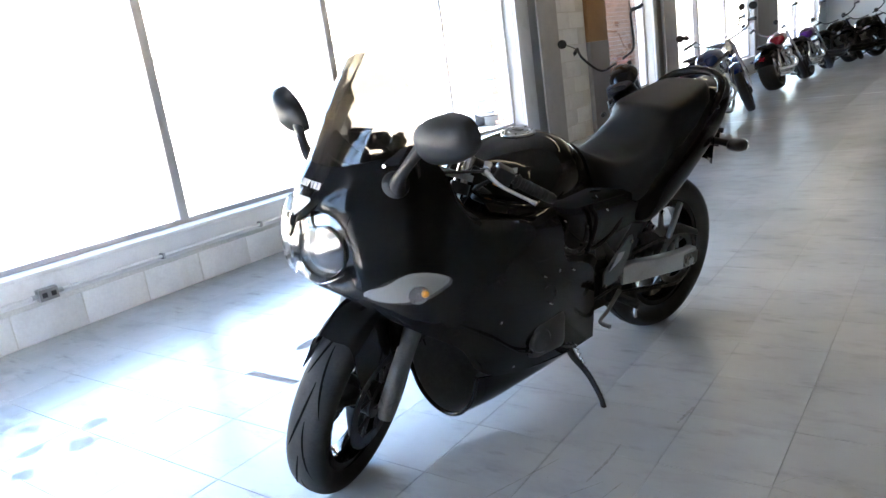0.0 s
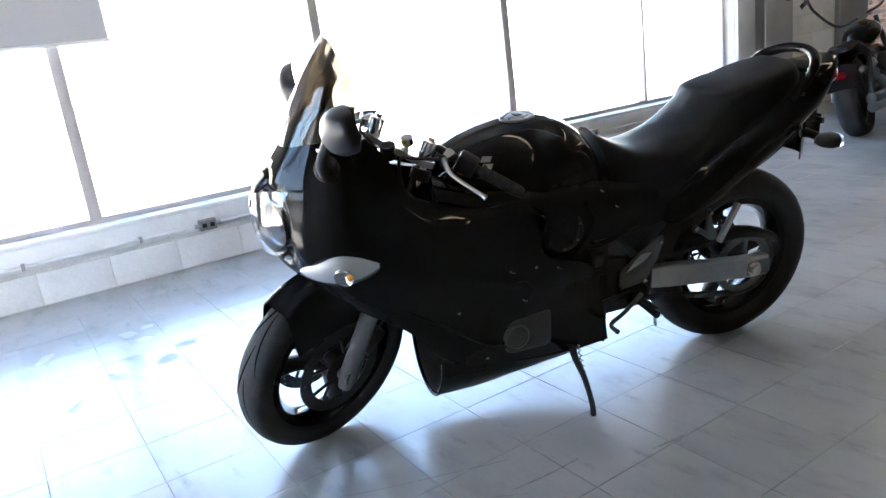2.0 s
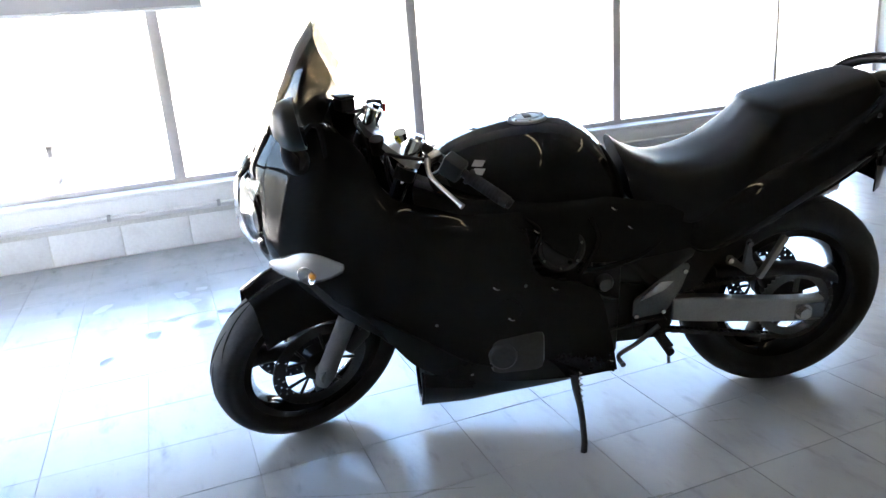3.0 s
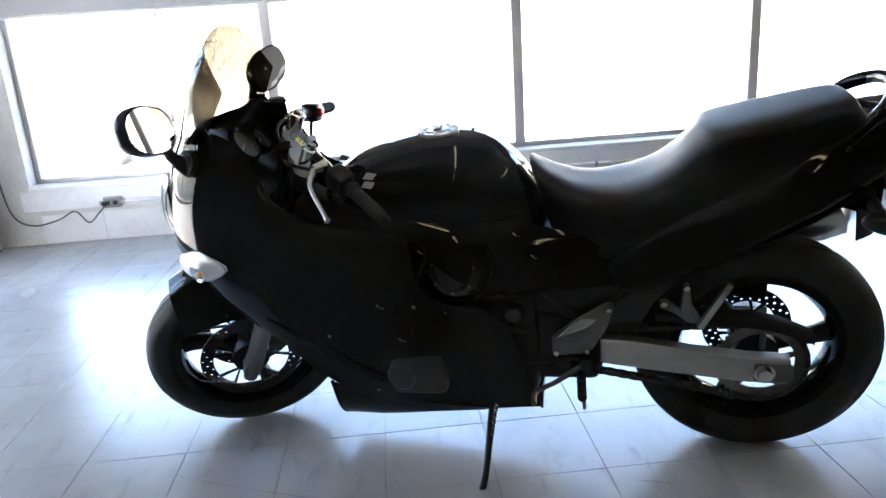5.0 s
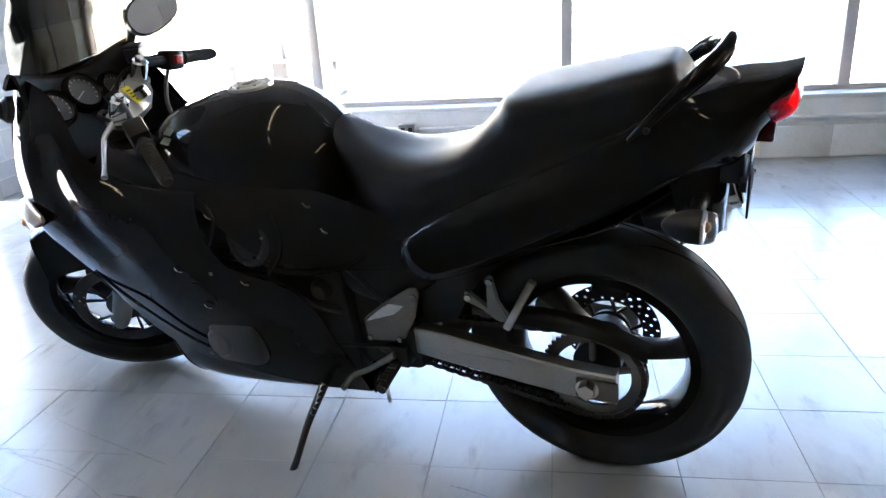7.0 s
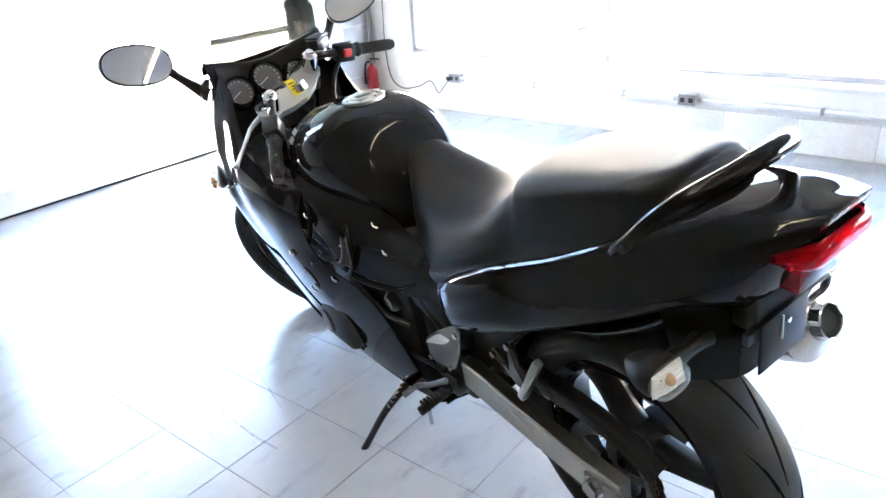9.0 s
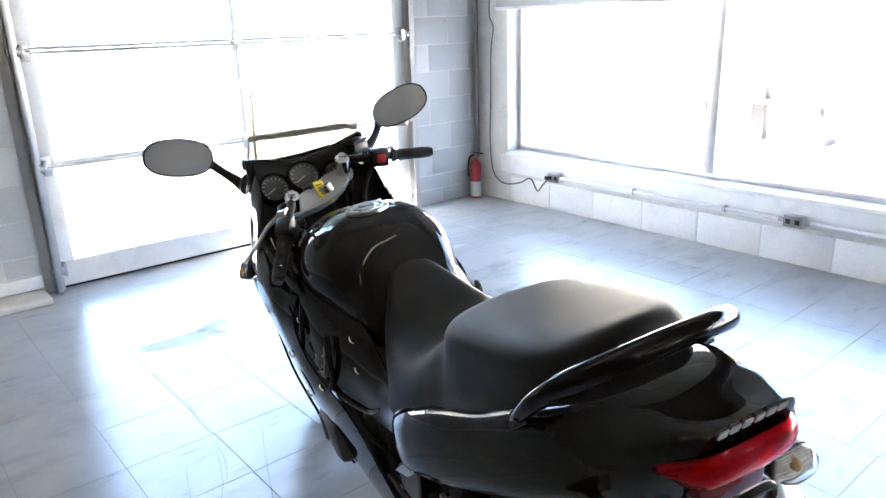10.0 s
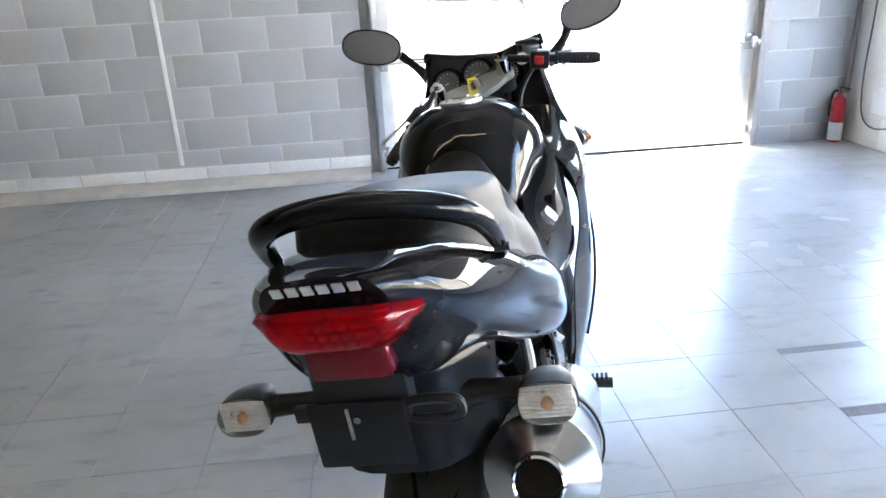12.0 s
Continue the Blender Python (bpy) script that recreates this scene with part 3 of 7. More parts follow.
def wheel(name, c, r, half, rim, hub, tf, label, phase):
    w = new(name)
    w.parent = bike
    w["label"] = label
    prof = catmull(tyre_profile(r, half, rim)[:-1], 43).tolist() + [(rim - 0.006, half * 0.3), (rim - 0.006, -half * 0.3)]
    part("tyre", tf(lathe(bmesh.new(), prof, at(c), 96)), M["rubber"], w)
    # long curved strips laid on the tread, near-black for the shade in its grooves
    bm = bmesh.new()
    crown = np.array(catmull(tyre_profile(r, half, rim)[4:11], 61))
    for k in range(9):
        for sgn in (1, -1):
            a0 = 2 * math.pi * (k + (0.5 if sgn < 0 else 0)) / 9
            for span, lo, hi, wd in ((0.52, 0.03, 0.40, 0.0034), (0.30, 0.30, 0.62, 0.0026)):
                rows = []
                for s in np.linspace(0, 1, 15):
                    lat = half * (lo + (hi - lo) * s ** 1.5) * sgn
                    rad = np.interp(lat, crown[:, 1], crown[:, 0]) + 0.0006
                    ang = a0 + span * s + (0.35 if lo > 0.1 else 0)
                    wdt = wd * math.sin(math.pi * min(max(s, 0.04), 0.96)) ** 0.5
                    rows.append([(rad * math.cos(ang + o), rad * math.sin(ang + o), lat + o2) for o, o2 in ((-wdt / r * 0.3, -wdt), (wdt / r * 0.3, wdt))])
                vs = grid(bm, np.array(rows))
                bmesh.ops.transform(bm, matrix=at(c), verts=[v for row in vs for v in row])
    part("tread_groove", tf(bm), M["groove_shade"], w, "dark curved strips for the shaded tread grooves")
    # rim with a raised lip
    hw = half * 0.66
    rp = [(rim + 0.006, -hw), (rim + 0.006, -hw + 0.006), (rim - 0.014, -hw + 0.012), (rim - 0.026, -hw * 0.3), (rim - 0.026, hw * 0.3),
          (rim - 0.014, hw - 0.012), (rim + 0.006, hw - 0.006), (rim + 0.006, hw), (rim - 0.020, hw), (rim - 0.034, hw * 0.4), (rim - 0.034, -hw * 0.4), (rim - 0.020, -hw)]
    part("rim", tf(lathe(bmesh.new(), rp, at(c), 72)), M["paint"], w)
    bm = lathe(bmesh.new(), [(0.012, -0.075), (hub, -0.06), (hub, -0.03), (hub * 0.8, -0.02), (hub * 0.8, 0.02), (hub, 0.03), (hub, 0.06), (0.012, 0.075)], at(c), 32)
    part("hub", tf(bm), M["satin"], w)
    for k in range(3):
        a = math.radians(phase + 120 * k)
        bm = bmesh.new()
        rows = []
        for u in np.linspace(0, 1, 9):
            q = hub * 0.8 + (rim - 0.03 - hub * 0.8) * u
            an = a - 0.06 * math.sin(math.pi * u)
            hh, ww = 0.019 + 0.012 * (2 * u - 1) ** 2, 0.024 + 0.012 * (1 - u)
            cx, cy, tx, ty = q * math.cos(an), q * math.sin(an), -math.sin(an), math.cos(an)
            rows.append([(cx + hh * math.copysign(abs(math.cos(p)) ** 0.6, math.cos(p)) * tx, cy + hh * math.copysign(abs(math.cos(p)) ** 0.6, math.cos(p)) * ty, ww * math.sin(p)) for p in np.linspace(0, 2 * math.pi, 14, endpoint=False)])
        vs = grid(bm, np.array(rows), close_v=True)
        bm.faces.new(vs[0][::-1])
        bm.faces.new(vs[-1])
        bmesh.ops.transform(bm, matrix=at(c), verts=bm.verts)
        part("spoke", tf(bm), M["satin"], w)
    return w


def carrier(parent, c, lat, r_in, r_out, tf, arms=5):
    o = part("disc_carrier", tf(lathe(bmesh.new(), [(r_in * 0.5, -0.004), (r_in, -0.004), (r_in, 0.004), (r_in * 0.5, 0.004)], at(c + Vector((0, lat, 0))), 32)), M["satin"], parent)
    m = at(c + Vector((0, lat, 0)))
    for k in range(arms):
        a = 2 * math.pi * k / arms
        bm = tube(bmesh.new(), [m @ Vector((r_out * math.cos(a - 0.25), r_out * math.sin(a - 0.25), 0)), m @ Vector((r_in * 0.92 * math.cos(a), r_in * 0.92 * math.sin(a), 0)),
                                m @ Vector((r_out * math.cos(a + 0.25), r_out * math.sin(a + 0.25), 0))], 0.0055, 8, smooth=False)
        part("carrier_arm", tf(bm), M["satin"], parent)
    return o


same = lambda bm: bm
front_wheel = wheel("front_wheel", AXLE_F, 0.301, 0.059, 0.222, 0.050, steered, "turned front wheel with black three-spoke rim and drilled discs", 40)
rear_wheel = wheel("rear_wheel", AXLE_R, 0.3214, 0.076, 0.222, 0.055, same, "wide rear wheel with black three-spoke rim", 12)
for lat in (0.068, -0.068):
    part("brake_disc", steered(drilled_disc(bmesh.new(), 0.112, 0.150, 0.005, at(AXLE_F + Vector((0, lat, 0))))), M["disc"], front_wheel, "drilled steel brake disc")
    carrier(front_wheel, AXLE_F, lat, 0.055, 0.114, steered)
part("brake_disc", drilled_disc(bmesh.new(), 0.078, 0.120, 0.005, at(AXLE_R + Vector((0, -0.085, 0)))), M["disc"], rear_wheel, "drilled steel brake disc")
carrier(rear_wheel, AXLE_R, -0.085, 0.05, 0.08, same)

# sprocket and chain
bm = bmesh.new()
teeth = []
for k in range(92):
    a = 2 * math.pi * k / 92
    r = 0.118 if k % 2 == 0 else 0.110
    teeth.append((r * math.cos(a), r * math.sin(a)))
g = np.array([[(x, y, 0.1 + s) for s in (-0.003, 0.003)] for x, y in teeth])
inner = np.array([[(0.085 * math.cos(2 * math.pi * k / 92), 0.085 * math.sin(2 * math.pi * k / 92), 0.1 + s) for s in (-0.003, 0.003)] for k in range(92)])
a_, b_ = grid(bm, g, close_u=True), grid(bm, inner, close_u=True)
for k in range(92):
    for s in (0, 1):
        bm.faces.new([a_[k][s], a_[(k + 1) % 92][s], b_[(k + 1) % 92][s], b_[k][s]])
bmesh.ops.transform(bm, matrix=at(AXLE_R), verts=bm.verts)
for k in range(5):
    a = 2 * math.pi * k / 5 + 0.3
    cyl(bm, at(AXLE_R) @ Vector((0.04 * math.cos(a), 0.04 * math.sin(a), 0.1)), at(AXLE_R) @ Vector((0.09 * math.cos(a), 0.09 * math.sin(a), 0.1)), 0.008, seg=8)
part("sprocket", bm, M["alloy_dark"], rear_wheel, "steel rear sprocket with teeth")
FS = Vector((0.475, 0, 0.372))


def chain_run(p, q):
    out = []
    n = int((q - p).length / 0.0159)
    d = (q - p).normalized()
    for k in range(n):
        out.append((p + d * (k + 0.5) * 0.0159, d))
    return out


bm = bmesh.new()
top_r, top_f = AXLE_R + Vector((0.012, 0.1, 0.115)), FS + Vector((0.0, 0.1, 0.040))
bot_r, bot_f = AXLE_R + Vector((0.03, 0.1, -0.112)), FS + Vector((-0.01, 0.1, -0.085))
links = chain_run(top_r, top_f) + chain_run(bot_r, bot_f)
for k in range(28):
    a = math.pi / 2 + math.pi * (k + 0.5) / 24
    links.append((AXLE_R + Vector((0.114 * math.cos(a), 0.1, 0.114 * math.sin(a))), Vector((-math.sin(a), 0, math.cos(a)))))
for k, (p, d) in enumerate(links):
    m = Matrix.Translation(p) @ Matrix(((d.x, 0, -d.z, 0), (0, 1, 0, 0), (d.z, 0, d.x, 0), (0, 0, 0, 1)))
    w_ = 0.011 if k % 2 else 0.0085
    for s in (-1, 1):
        box(bm, -0.010, 0.010, s * w_ - 0.001, s * w_ + 0.001, -0.0065, 0.0065, m=m)
    cyl(bm, m @ Vector((0.008, -w_, 0)), m @ Vector((0.008, w_, 0)), 0.0045, seg=6)
part("chain", bm, M["chain"], bike, "oily roller drive chain")


# swingarm, both sides and a cross tube
def arm(sgn):
    rows = []
    for x, z, h in ((0.44, 0.375, 0.036), (0.36, 0.366, 0.040), (0.20, 0.343, 0.038), (0.07, 0.327, 0.038), (-0.030, 0.3225, 0.038)):
        y0, y1 = sgn * 0.118, sgn * 0.152
        rows.append([(x, y0, z + h), (x, y1 - sgn * 0.004, z + h), (x, y1, z + h - 0.004), (x, y1, z - h + 0.004), (x, y1 - sgn * 0.004, z - h), (x, y0, z - h)])
    bm = bmesh.new()
    vs = grid(bm, np.array(rows), close_v=True)
    bm.faces.new(vs[0][::-1])
    bm.faces.new(vs[-1])
    return bm


swing = new("swingarm")
swing.parent = bike
swing["label"] = "silver alloy box-section swingarm"
for sgn in (1, -1):
    part("arm", arm(sgn), M["alloy"], swing)
    part("axle_nut", cyl(cyl(bmesh.new(), (0.031, sgn * 0.15, 0.3214), (0.031, sgn * 0.172, 0.3214), 0.019, seg=6), (0.031, sgn * 0.15, 0.3214), (0.031, sgn * 0.158, 0.3214), 0.026), M["steel"], swing)
    part("chain_adjuster", boxed(-0.036, 0.056, sgn * 0.152, sgn * 0.157, 0.296, 0.348, 0.004), M["alloy_dark"], swing)
part("crossbar", tube(bmesh.new(), [(0.37, -0.13, 0.37), (0.37, 0.13, 0.37)], 0.032, 14, smooth=False), M["alloy_dark"], swing)
part("sticker", boxed(0.20, 0.33, 0.1525, 0.1535, 0.345, 0.362), M["alloy"], swing, "pale warning sticker with unreadable print", smooth=False)
part("chain_guard", shell(bmesh.new(), [[(0.30, 0.085, 0.475), (0.30, 0.112, 0.472), (0.30, 0.117, 0.452)], [(0.16, 0.085, 0.47), (0.16, 0.112, 0.466), (0.16, 0.117, 0.44)],
     [(0.02, 0.085, 0.455), (0.02, 0.112, 0.45), (0.02, 0.117, 0.425)], [(-0.09, 0.085, 0.41), (-0.09, 0.112, 0.405), (-0.09, 0.117, 0.385)]], 20, 8, 0.003), M["black_plastic"], swing)
part("rear_hugger", shell(bmesh.new(), [[(AXLE_R.x + 0.342 * math.cos(a), v, AXLE_R.z + 0.342 * math.sin(a) - abs(v) ** 2 * 4) for v in (-0.085, -0.05, 0, 0.05, 0.085)] for a in np.linspace(0.15, 1.5, 8)], 24, 13, 0.003), M["black_plastic"], swing)
# rear caliper and shock
part("rear_caliper", boxed(-0.015, 0.075, -0.125, -0.07, 0.415, 0.475, 0.012), M["satin"], bike)
part("shock_absorber", tube(bmesh.new(), [(0.40 + 0.012 * math.sin(k * 1.3), 0.0 + 0.03 * math.cos(k * 1.3), 0.36 + 0.006 * k) for k in range(45)], 0.006, 6, n=180), M["satin"], bike)

# forks
def fork_point(h, lat):
    """A point h metres up the fork leg from the axle."""
    return Vector((AXLE_F.x - math.sin(RAKE) * h, lat, AXLE_F.z + math.cos(RAKE) * h))


for sgn in (1, -1):
    lat = 0.108 * sgn
    f_ = new("fork_leg")
    f_.parent = bike
    f_["label"] = "telescopic fork leg with grey alloy slider"
    bm = tube(bmesh.new(), [fork_point(-0.045, lat), fork_point(0.0, lat), fork_point(0.10, lat), fork_point(0.33, lat)], [0.020, 0.028, 0.027, 0.029], 18, n=20)
    part("slider", steered(bm), M["alloy_dark"], f_)
    part("dust_seal", steered(cyl(bmesh.new(), fork_point(0.33, lat), fork_point(0.355, lat), 0.033, 0.029)), M["black_plastic"], f_)
    part("stanchion", steered(cyl(bmesh.new(), fork_point(0.355, lat), fork_point(0.715, lat), 0.0215)), M["chrome"], f_)
    bm = cyl(bmesh.new(), fork_point(0.752, lat), fork_point(0.762, lat), 0.011, seg=6)
    cyl(bm, fork_point(0.698, lat), fork_point(0.748, lat), 0.0225)
    cyl(bm, fork_point(0.748, lat), fork_point(0.752, lat), 0.0225, 0.018)
    part("fork_cap", steered(bm), M["chrome"], f_, "bright fork cap")
    part("axle_clamp", steered(cyl(bmesh.new(), AXLE_F + Vector((0.004, lat - 0.022, 0)), AXLE_F + Vector((0.004, lat + 0.022, 0)), 0.024)), M["alloy_dark"], f_)
    bm = boxed(-0.045, 0.045, -0.022, 0.022, -0.03, 0.03, 0.012, m=Matrix.Translation((1.418, sgn * 0.088, 0.371)) @ Matrix.Rotation(radians(35), 4, "Y"))
    part("caliper", steered(bm), M["satin"], f_)
    bm = tube(bmesh.new(), [(1.408, sgn * 0.10, 0.40), (1.37, sgn * 0.135, 0.50), (1.325, sgn * 0.12, 0.62), (1.275, sgn * 0.08, 0.75)], 0.005, 8)
    part("brake_hose", steered(bm), M["black_plastic"], f_)
part("front_axle", steered(cyl(bmesh.new(), AXLE_F + Vector((0, -0.13, 0)), AXLE_F + Vector((0, 0.13, 0)), 0.011)), M["steel"], front_wheel)
for h, w_ in ((0.46, 0.028), (0.690, 0.018)):
    bm = bmesh.new()
    for lat in (0.108, -0.108):
        cyl(bm, fork_point(h - w_ / 2, lat), fork_point(h + w_ / 2, lat), 0.029)
    c = fork_point(h, 0)
    outline = [(-0.02, -0.12), (0.02, -0.125), (0.035, -0.06), (0.028, 0.0), (0.035, 0.06), (0.02, 0.125), (-0.02, 0.12), (-0.045, 0.06), (-0.055, 0.0), (-0.045, -0.06)]
    plate(bm, outline, w_, Matrix.Translation(c) @ Matrix.Rotation(-RAKE, 4, "Y"))
    part("triple_clamp", steered(bm), M["alloy"] if h > 0.6 else M["satin"], bike, "silver alloy top yoke" if h > 0.6 else "")
c = fork_point(0.705, 0)
bm = cyl(bmesh.new(), c + Vector((-0.035, 0, -0.01)), c + Vector((-0.03, 0, 0.012)), 0.018)
part("stem_nut", steered(bm), M["steel"], bike)
bm = cyl(bmesh.new(), c + Vector((0.035, 0, -0.03)), c + Vector((0.042, 0, 0.012)), 0.020)
part("ignition_switch", steered(bm), M["black_plastic"], bike)
# yellow tags that hang from the key
for k, (px, py, pz, rx, rz, ln) in enumerate(((1.226, 0.050, 0.958, 42, 8, 0.052), (1.206, 0.024, 0.920, 60, -35, 0.035))):
    m = Matrix.Translation((px, py, pz)) @ Matrix.Rotation(radians(rz), 4, "Z") @ Matrix.Rotation(radians(rx), 4, "Y")
    tg = part("key_tag", boxed(-0.0006, 0.0006, -0.014, 0.014, -ln, 0, m=m), M["yellow"], bike, "yellow card key tag with unreadable print", smooth=False)
    for j in range(4 if k == 0 else 2):
        part("print_bar", boxed(-0.0010, 0.0010, -0.009, 0.009 - 0.004 * (j % 2), -0.014 - 0.010 * j, -0.0105 - 0.010 * j, m=m), M["black_plastic"], tg, smooth=False)
part("key_ring", lathe(bmesh.new(), [(0.009, -0.0008), (0.0105, -0.0008), (0.0105, 0.0008), (0.009, 0.0008)], Matrix.Translation((1.233, 0.046, 0.964)) @ align((0.3, 1, 0.3)), 20), M["steel"], bike)

# clip-on bars with grips, levers, switch boxes
for sgn in (1, -1):
    clamp = new("handlebar")
    clamp.parent = bike
    clamp["label"] = "clip-on handlebar with black rubber grip and silver lever"
    bm = cyl(bmesh.new(), fork_point(0.640, sgn * 0.108), fork_point(0.672, sgn * 0.108), 0.028)
    part("riser", steered(bm), M["satin"], clamp)
    a = Vector((1.205, sgn * 0.113, 0.972))
    b = Vector((1.094, sgn * 0.322, 0.880))
    d = (b - a).normalized()
    part("bar", steered(cyl(bmesh.new(), a, b, 0.0115)), M["satin"], clamp)
    gp = a + d * 0.150
    bm = tube(bmesh.new(), [gp, gp + d * 0.008, gp + d * 0.012, gp + d * 0.122], [0.021, 0.021, 0.0165, 0.0165], 18, smooth=False)
    part("grip", steered(bm), M["rubber"], clamp, "ribbed black rubber grip")
    for k in range(9):
        part("grip_rib", steered(lathe(bmesh.new(), [(0.0162, -0.0025), (0.0178, -0.001), (0.0178, 0.001), (0.0162, 0.0025)], Matrix.Translation(gp + d * (0.022 + 0.010 * k)) @ align(d), 18)), M["rubber"], clamp)
    part("bar_end", steered(cyl(bmesh.new(), b, b + d * 0.028, 0.016, 0.013)), M["satin"], clamp)
    sb = a + d * 0.105
    m = Matrix.Translation(sb) @ align(d)
    part("switch_box", steered(boxed(-0.024, 0.024, -0.028, 0.024, -0.026, 0.030, 0.007, m=m)), M["black_plastic"], clamp)
    if sgn < 0:
        part("kill_switch", steered(boxed(-0.034, -0.022, -0.012, 0.012, -0.012, 0.014, 0.004, m=m)), M["red_switch"], clamp, "red kill switch")
    else:
        part("signal_switch", steered(boxed(-0.010, 0.012, -0.036, -0.026, -0.012, 0.008, 0.003, m=m)), M["amber"], clamp, "amber indicator switch")
    # lever and its perch
    lp = a + d * 0.065 + Vector((0.038, 0, 0.004))
    part("lever_perch", steered(tube(bmesh.new(), [a + d * 0.055, lp], [0.019, 0.014], 12, smooth=False)), M["steel"], clamp)
    tip = b + Vector((0.124, 0.004 * sgn, 0.022))
    mid = lp + (tip - lp) * 0.45 + Vector((0.016, 0, -0.004))
    part("lever", steered(tube(bmesh.new(), [lp, lp + (mid - lp) * 0.5 + Vector((0.010, 0, 0)), mid, tip + (mid - tip) * 0.25, tip], [0.008, 0.006, 0.0052, 0.0052, 0.0075], 10)), M["alloy"], clamp, "polished alloy lever")
    # cables and hoses
    part("control_cable", steered(tube(bmesh.new(), [lp, lp + Vector((0.05, -0.05 * sgn, 0.0)), Vector((1.27, 0.05 * sgn, 0.92)), Vector((1.24, 0.06 * sgn, 0.78)), Vector((1.15, 0.09 * sgn, 0.66))], 0.0048, 8)), M["black_plastic"], clamp)
    part("wiring", steered(tube(bmesh.new(), [sb, sb + Vector((0.02, -0.06 * sgn, -0.05)), Vector((1.18, 0.10 * sgn, 0.82)), Vector((1.14, 0.09 * sgn, 0.70))], 0.006, 8)), M["black_plastic"], clamp)
turned = Matrix.Translation((1.335, -0.120, 0.984)) @ Matrix.Rotation(radians(27), 4, "Z")
bm = boxed(-0.022, 0.022, -0.030, 0.030, 0.0, 0.036, 0.006, m=turned)
res = part("brake_reservoir", (bm), M["black_plastic"], bike, "square brake fluid reservoir")
part("reservoir_cap", boxed(-0.024, 0.024, -0.032, 0.032, 0.036, 0.045, 0.004, m=turned), M["satin"], res)

# front mudguard
rows = []
for a in np.linspace(radians(60), radians(158), 9):
    dip = 1.0 - 0.35 * (abs(math.degrees(a) - 100) / 60) ** 2
    rows.append([(AXLE_F.x + (0.321 - 1.6 * v * v) * math.cos(a), v, AXLE_F.z + (0.321 - 1.6 * v * v) * math.sin(a) - 3.5 * max(0, abs(v) - 0.05) * dip) for v in (-0.088, -0.075, -0.05, 0, 0.05, 0.075, 0.088)])
part("front_mudguard", steered(shell(bmesh.new(), rows, 30, 21, 0.003)), M["paint"], bike, "gloss black front mudguard")

# ---- bodywork ----
def body(name, bm, mat, parent, label="", smooth=True):
    """A part of the body, which stands a little taller towards the nose."""
    for v in bm.verts:
        v.co.z += 0.05 * min(max((v.co.x + 0.4) / 1.2, 0), 1) * (v.co.z - 0.4)
        v.co.y += sideways(v.co)
    return part(name, bm, mat, parent, label, smooth)


FAIRING = [
    [(1.545, 0, 0.955), (1.592, 0, 0.89), (1.604, 0, 0.845), (1.562, 0, 0.77), (1.566, 0, 0.715), (1.612, 0, 0.668), (1.54, 0, 0.625)],
    [(1.530, 0.08, 0.96), (1.570, 0.088, 0.895), (1.576, 0.095, 0.85), (1.540, 0.10, 0.77), (1.545, 0.10, 0.71), (1.590, 0.095, 0.660), (1.52, 0.09, 0.612)],
    [(1.470, 0.136, 0.975), (1.515, 0.150, 0.89), (1.545, 0.160, 0.82), (1.560, 0.172, 0.75), (1.555, 0.178, 0.69), (1.530, 0.168, 0.62), (1.48, 0.15, 0.57)],
    [(1.372, 0.166, 0.985), (1.420, 0.190, 0.90), (1.455, 0.207, 0.82), (1.465, 0.222, 0.74), (1.460, 0.238, 0.66), (1.440, 0.224, 0.58), (1.41, 0.203, 0.52)],
    [(1.300, 0.170, 0.930), (1.322, 0.196, 0.87), (1.342, 0.207, 0.81), (1.347, 0.226, 0.745), (1.340, 0.262, 0.66), (1.312, 0.246, 0.54), (1.285, 0.222, 0.43)],
    [(1.235, 0.196, 0.815), (1.222, 0.222, 0.782), (1.208, 0.252, 0.742), (1.200, 0.266, 0.680), (1.195, 0.256, 0.58), (1.190, 0.236, 0.45), (1.205, 0.205, 0.325)],
    [(1.080, 0.202, 0.765), (1.062, 0.234, 0.752), (1.052, 0.260, 0.716), (1.050, 0.262, 0.62), (1.050, 0.248, 0.48), (1.060, 0.224, 0.35), (1.085, 0.192, 0.258)],
    [(0.960, 0.198, 0.757), (0.955, 0.224, 0.737), (0.95, 0.248, 0.685), (0.95, 0.252, 0.59), (0.90, 0.240, 0.47), (0.86, 0.212, 0.335), (0.85, 0.178, 0.222)],
    [(0.912, 0.192, 0.754), (0.905, 0.216, 0.732), (0.893, 0.240, 0.675), (0.862, 0.234, 0.58), (0.70, 0.205, 0.505), (0.64, 0.178, 0.35), (0.60, 0.145, 0.197)],
]
cowl = body("fairing", shell(bmesh.new(), FAIRING, 84, 40, 0.004, mirror=True), M["paint"], bike, "gloss black full front fairing")
# belly pan
rows = [[(1.195, 0.0, 0.094), (1.195, 0.06, 0.104), (1.194, 0.115, 0.137), (1.190, 0.162, 0.20), (1.190, 0.188, 0.285)],
        [(1.05, 0.0, 0.098), (1.05, 0.06, 0.106), (1.055, 0.12, 0.138), (1.065, 0.168, 0.19), (1.085, 0.190, 0.262)],
        [(0.90, 0.0, 0.113), (0.90, 0.06, 0.119), (0.90, 0.11, 0.147), (0.91, 0.155, 0.18), (0.93, 0.182, 0.228)],
        [(0.75, 0.0, 0.135), (0.75, 0.06, 0.14), (0.75, 0.105, 0.162), (0.75, 0.14, 0.18), (0.75, 0.165, 0.205)],
        [(0.60, 0.0, 0.16), (0.60, 0.05, 0.165), (0.60, 0.10, 0.178), (0.60, 0.125, 0.187), (0.60, 0.143, 0.197)]]
full = [mirrored(r[:0:-1]) + r for r in rows]
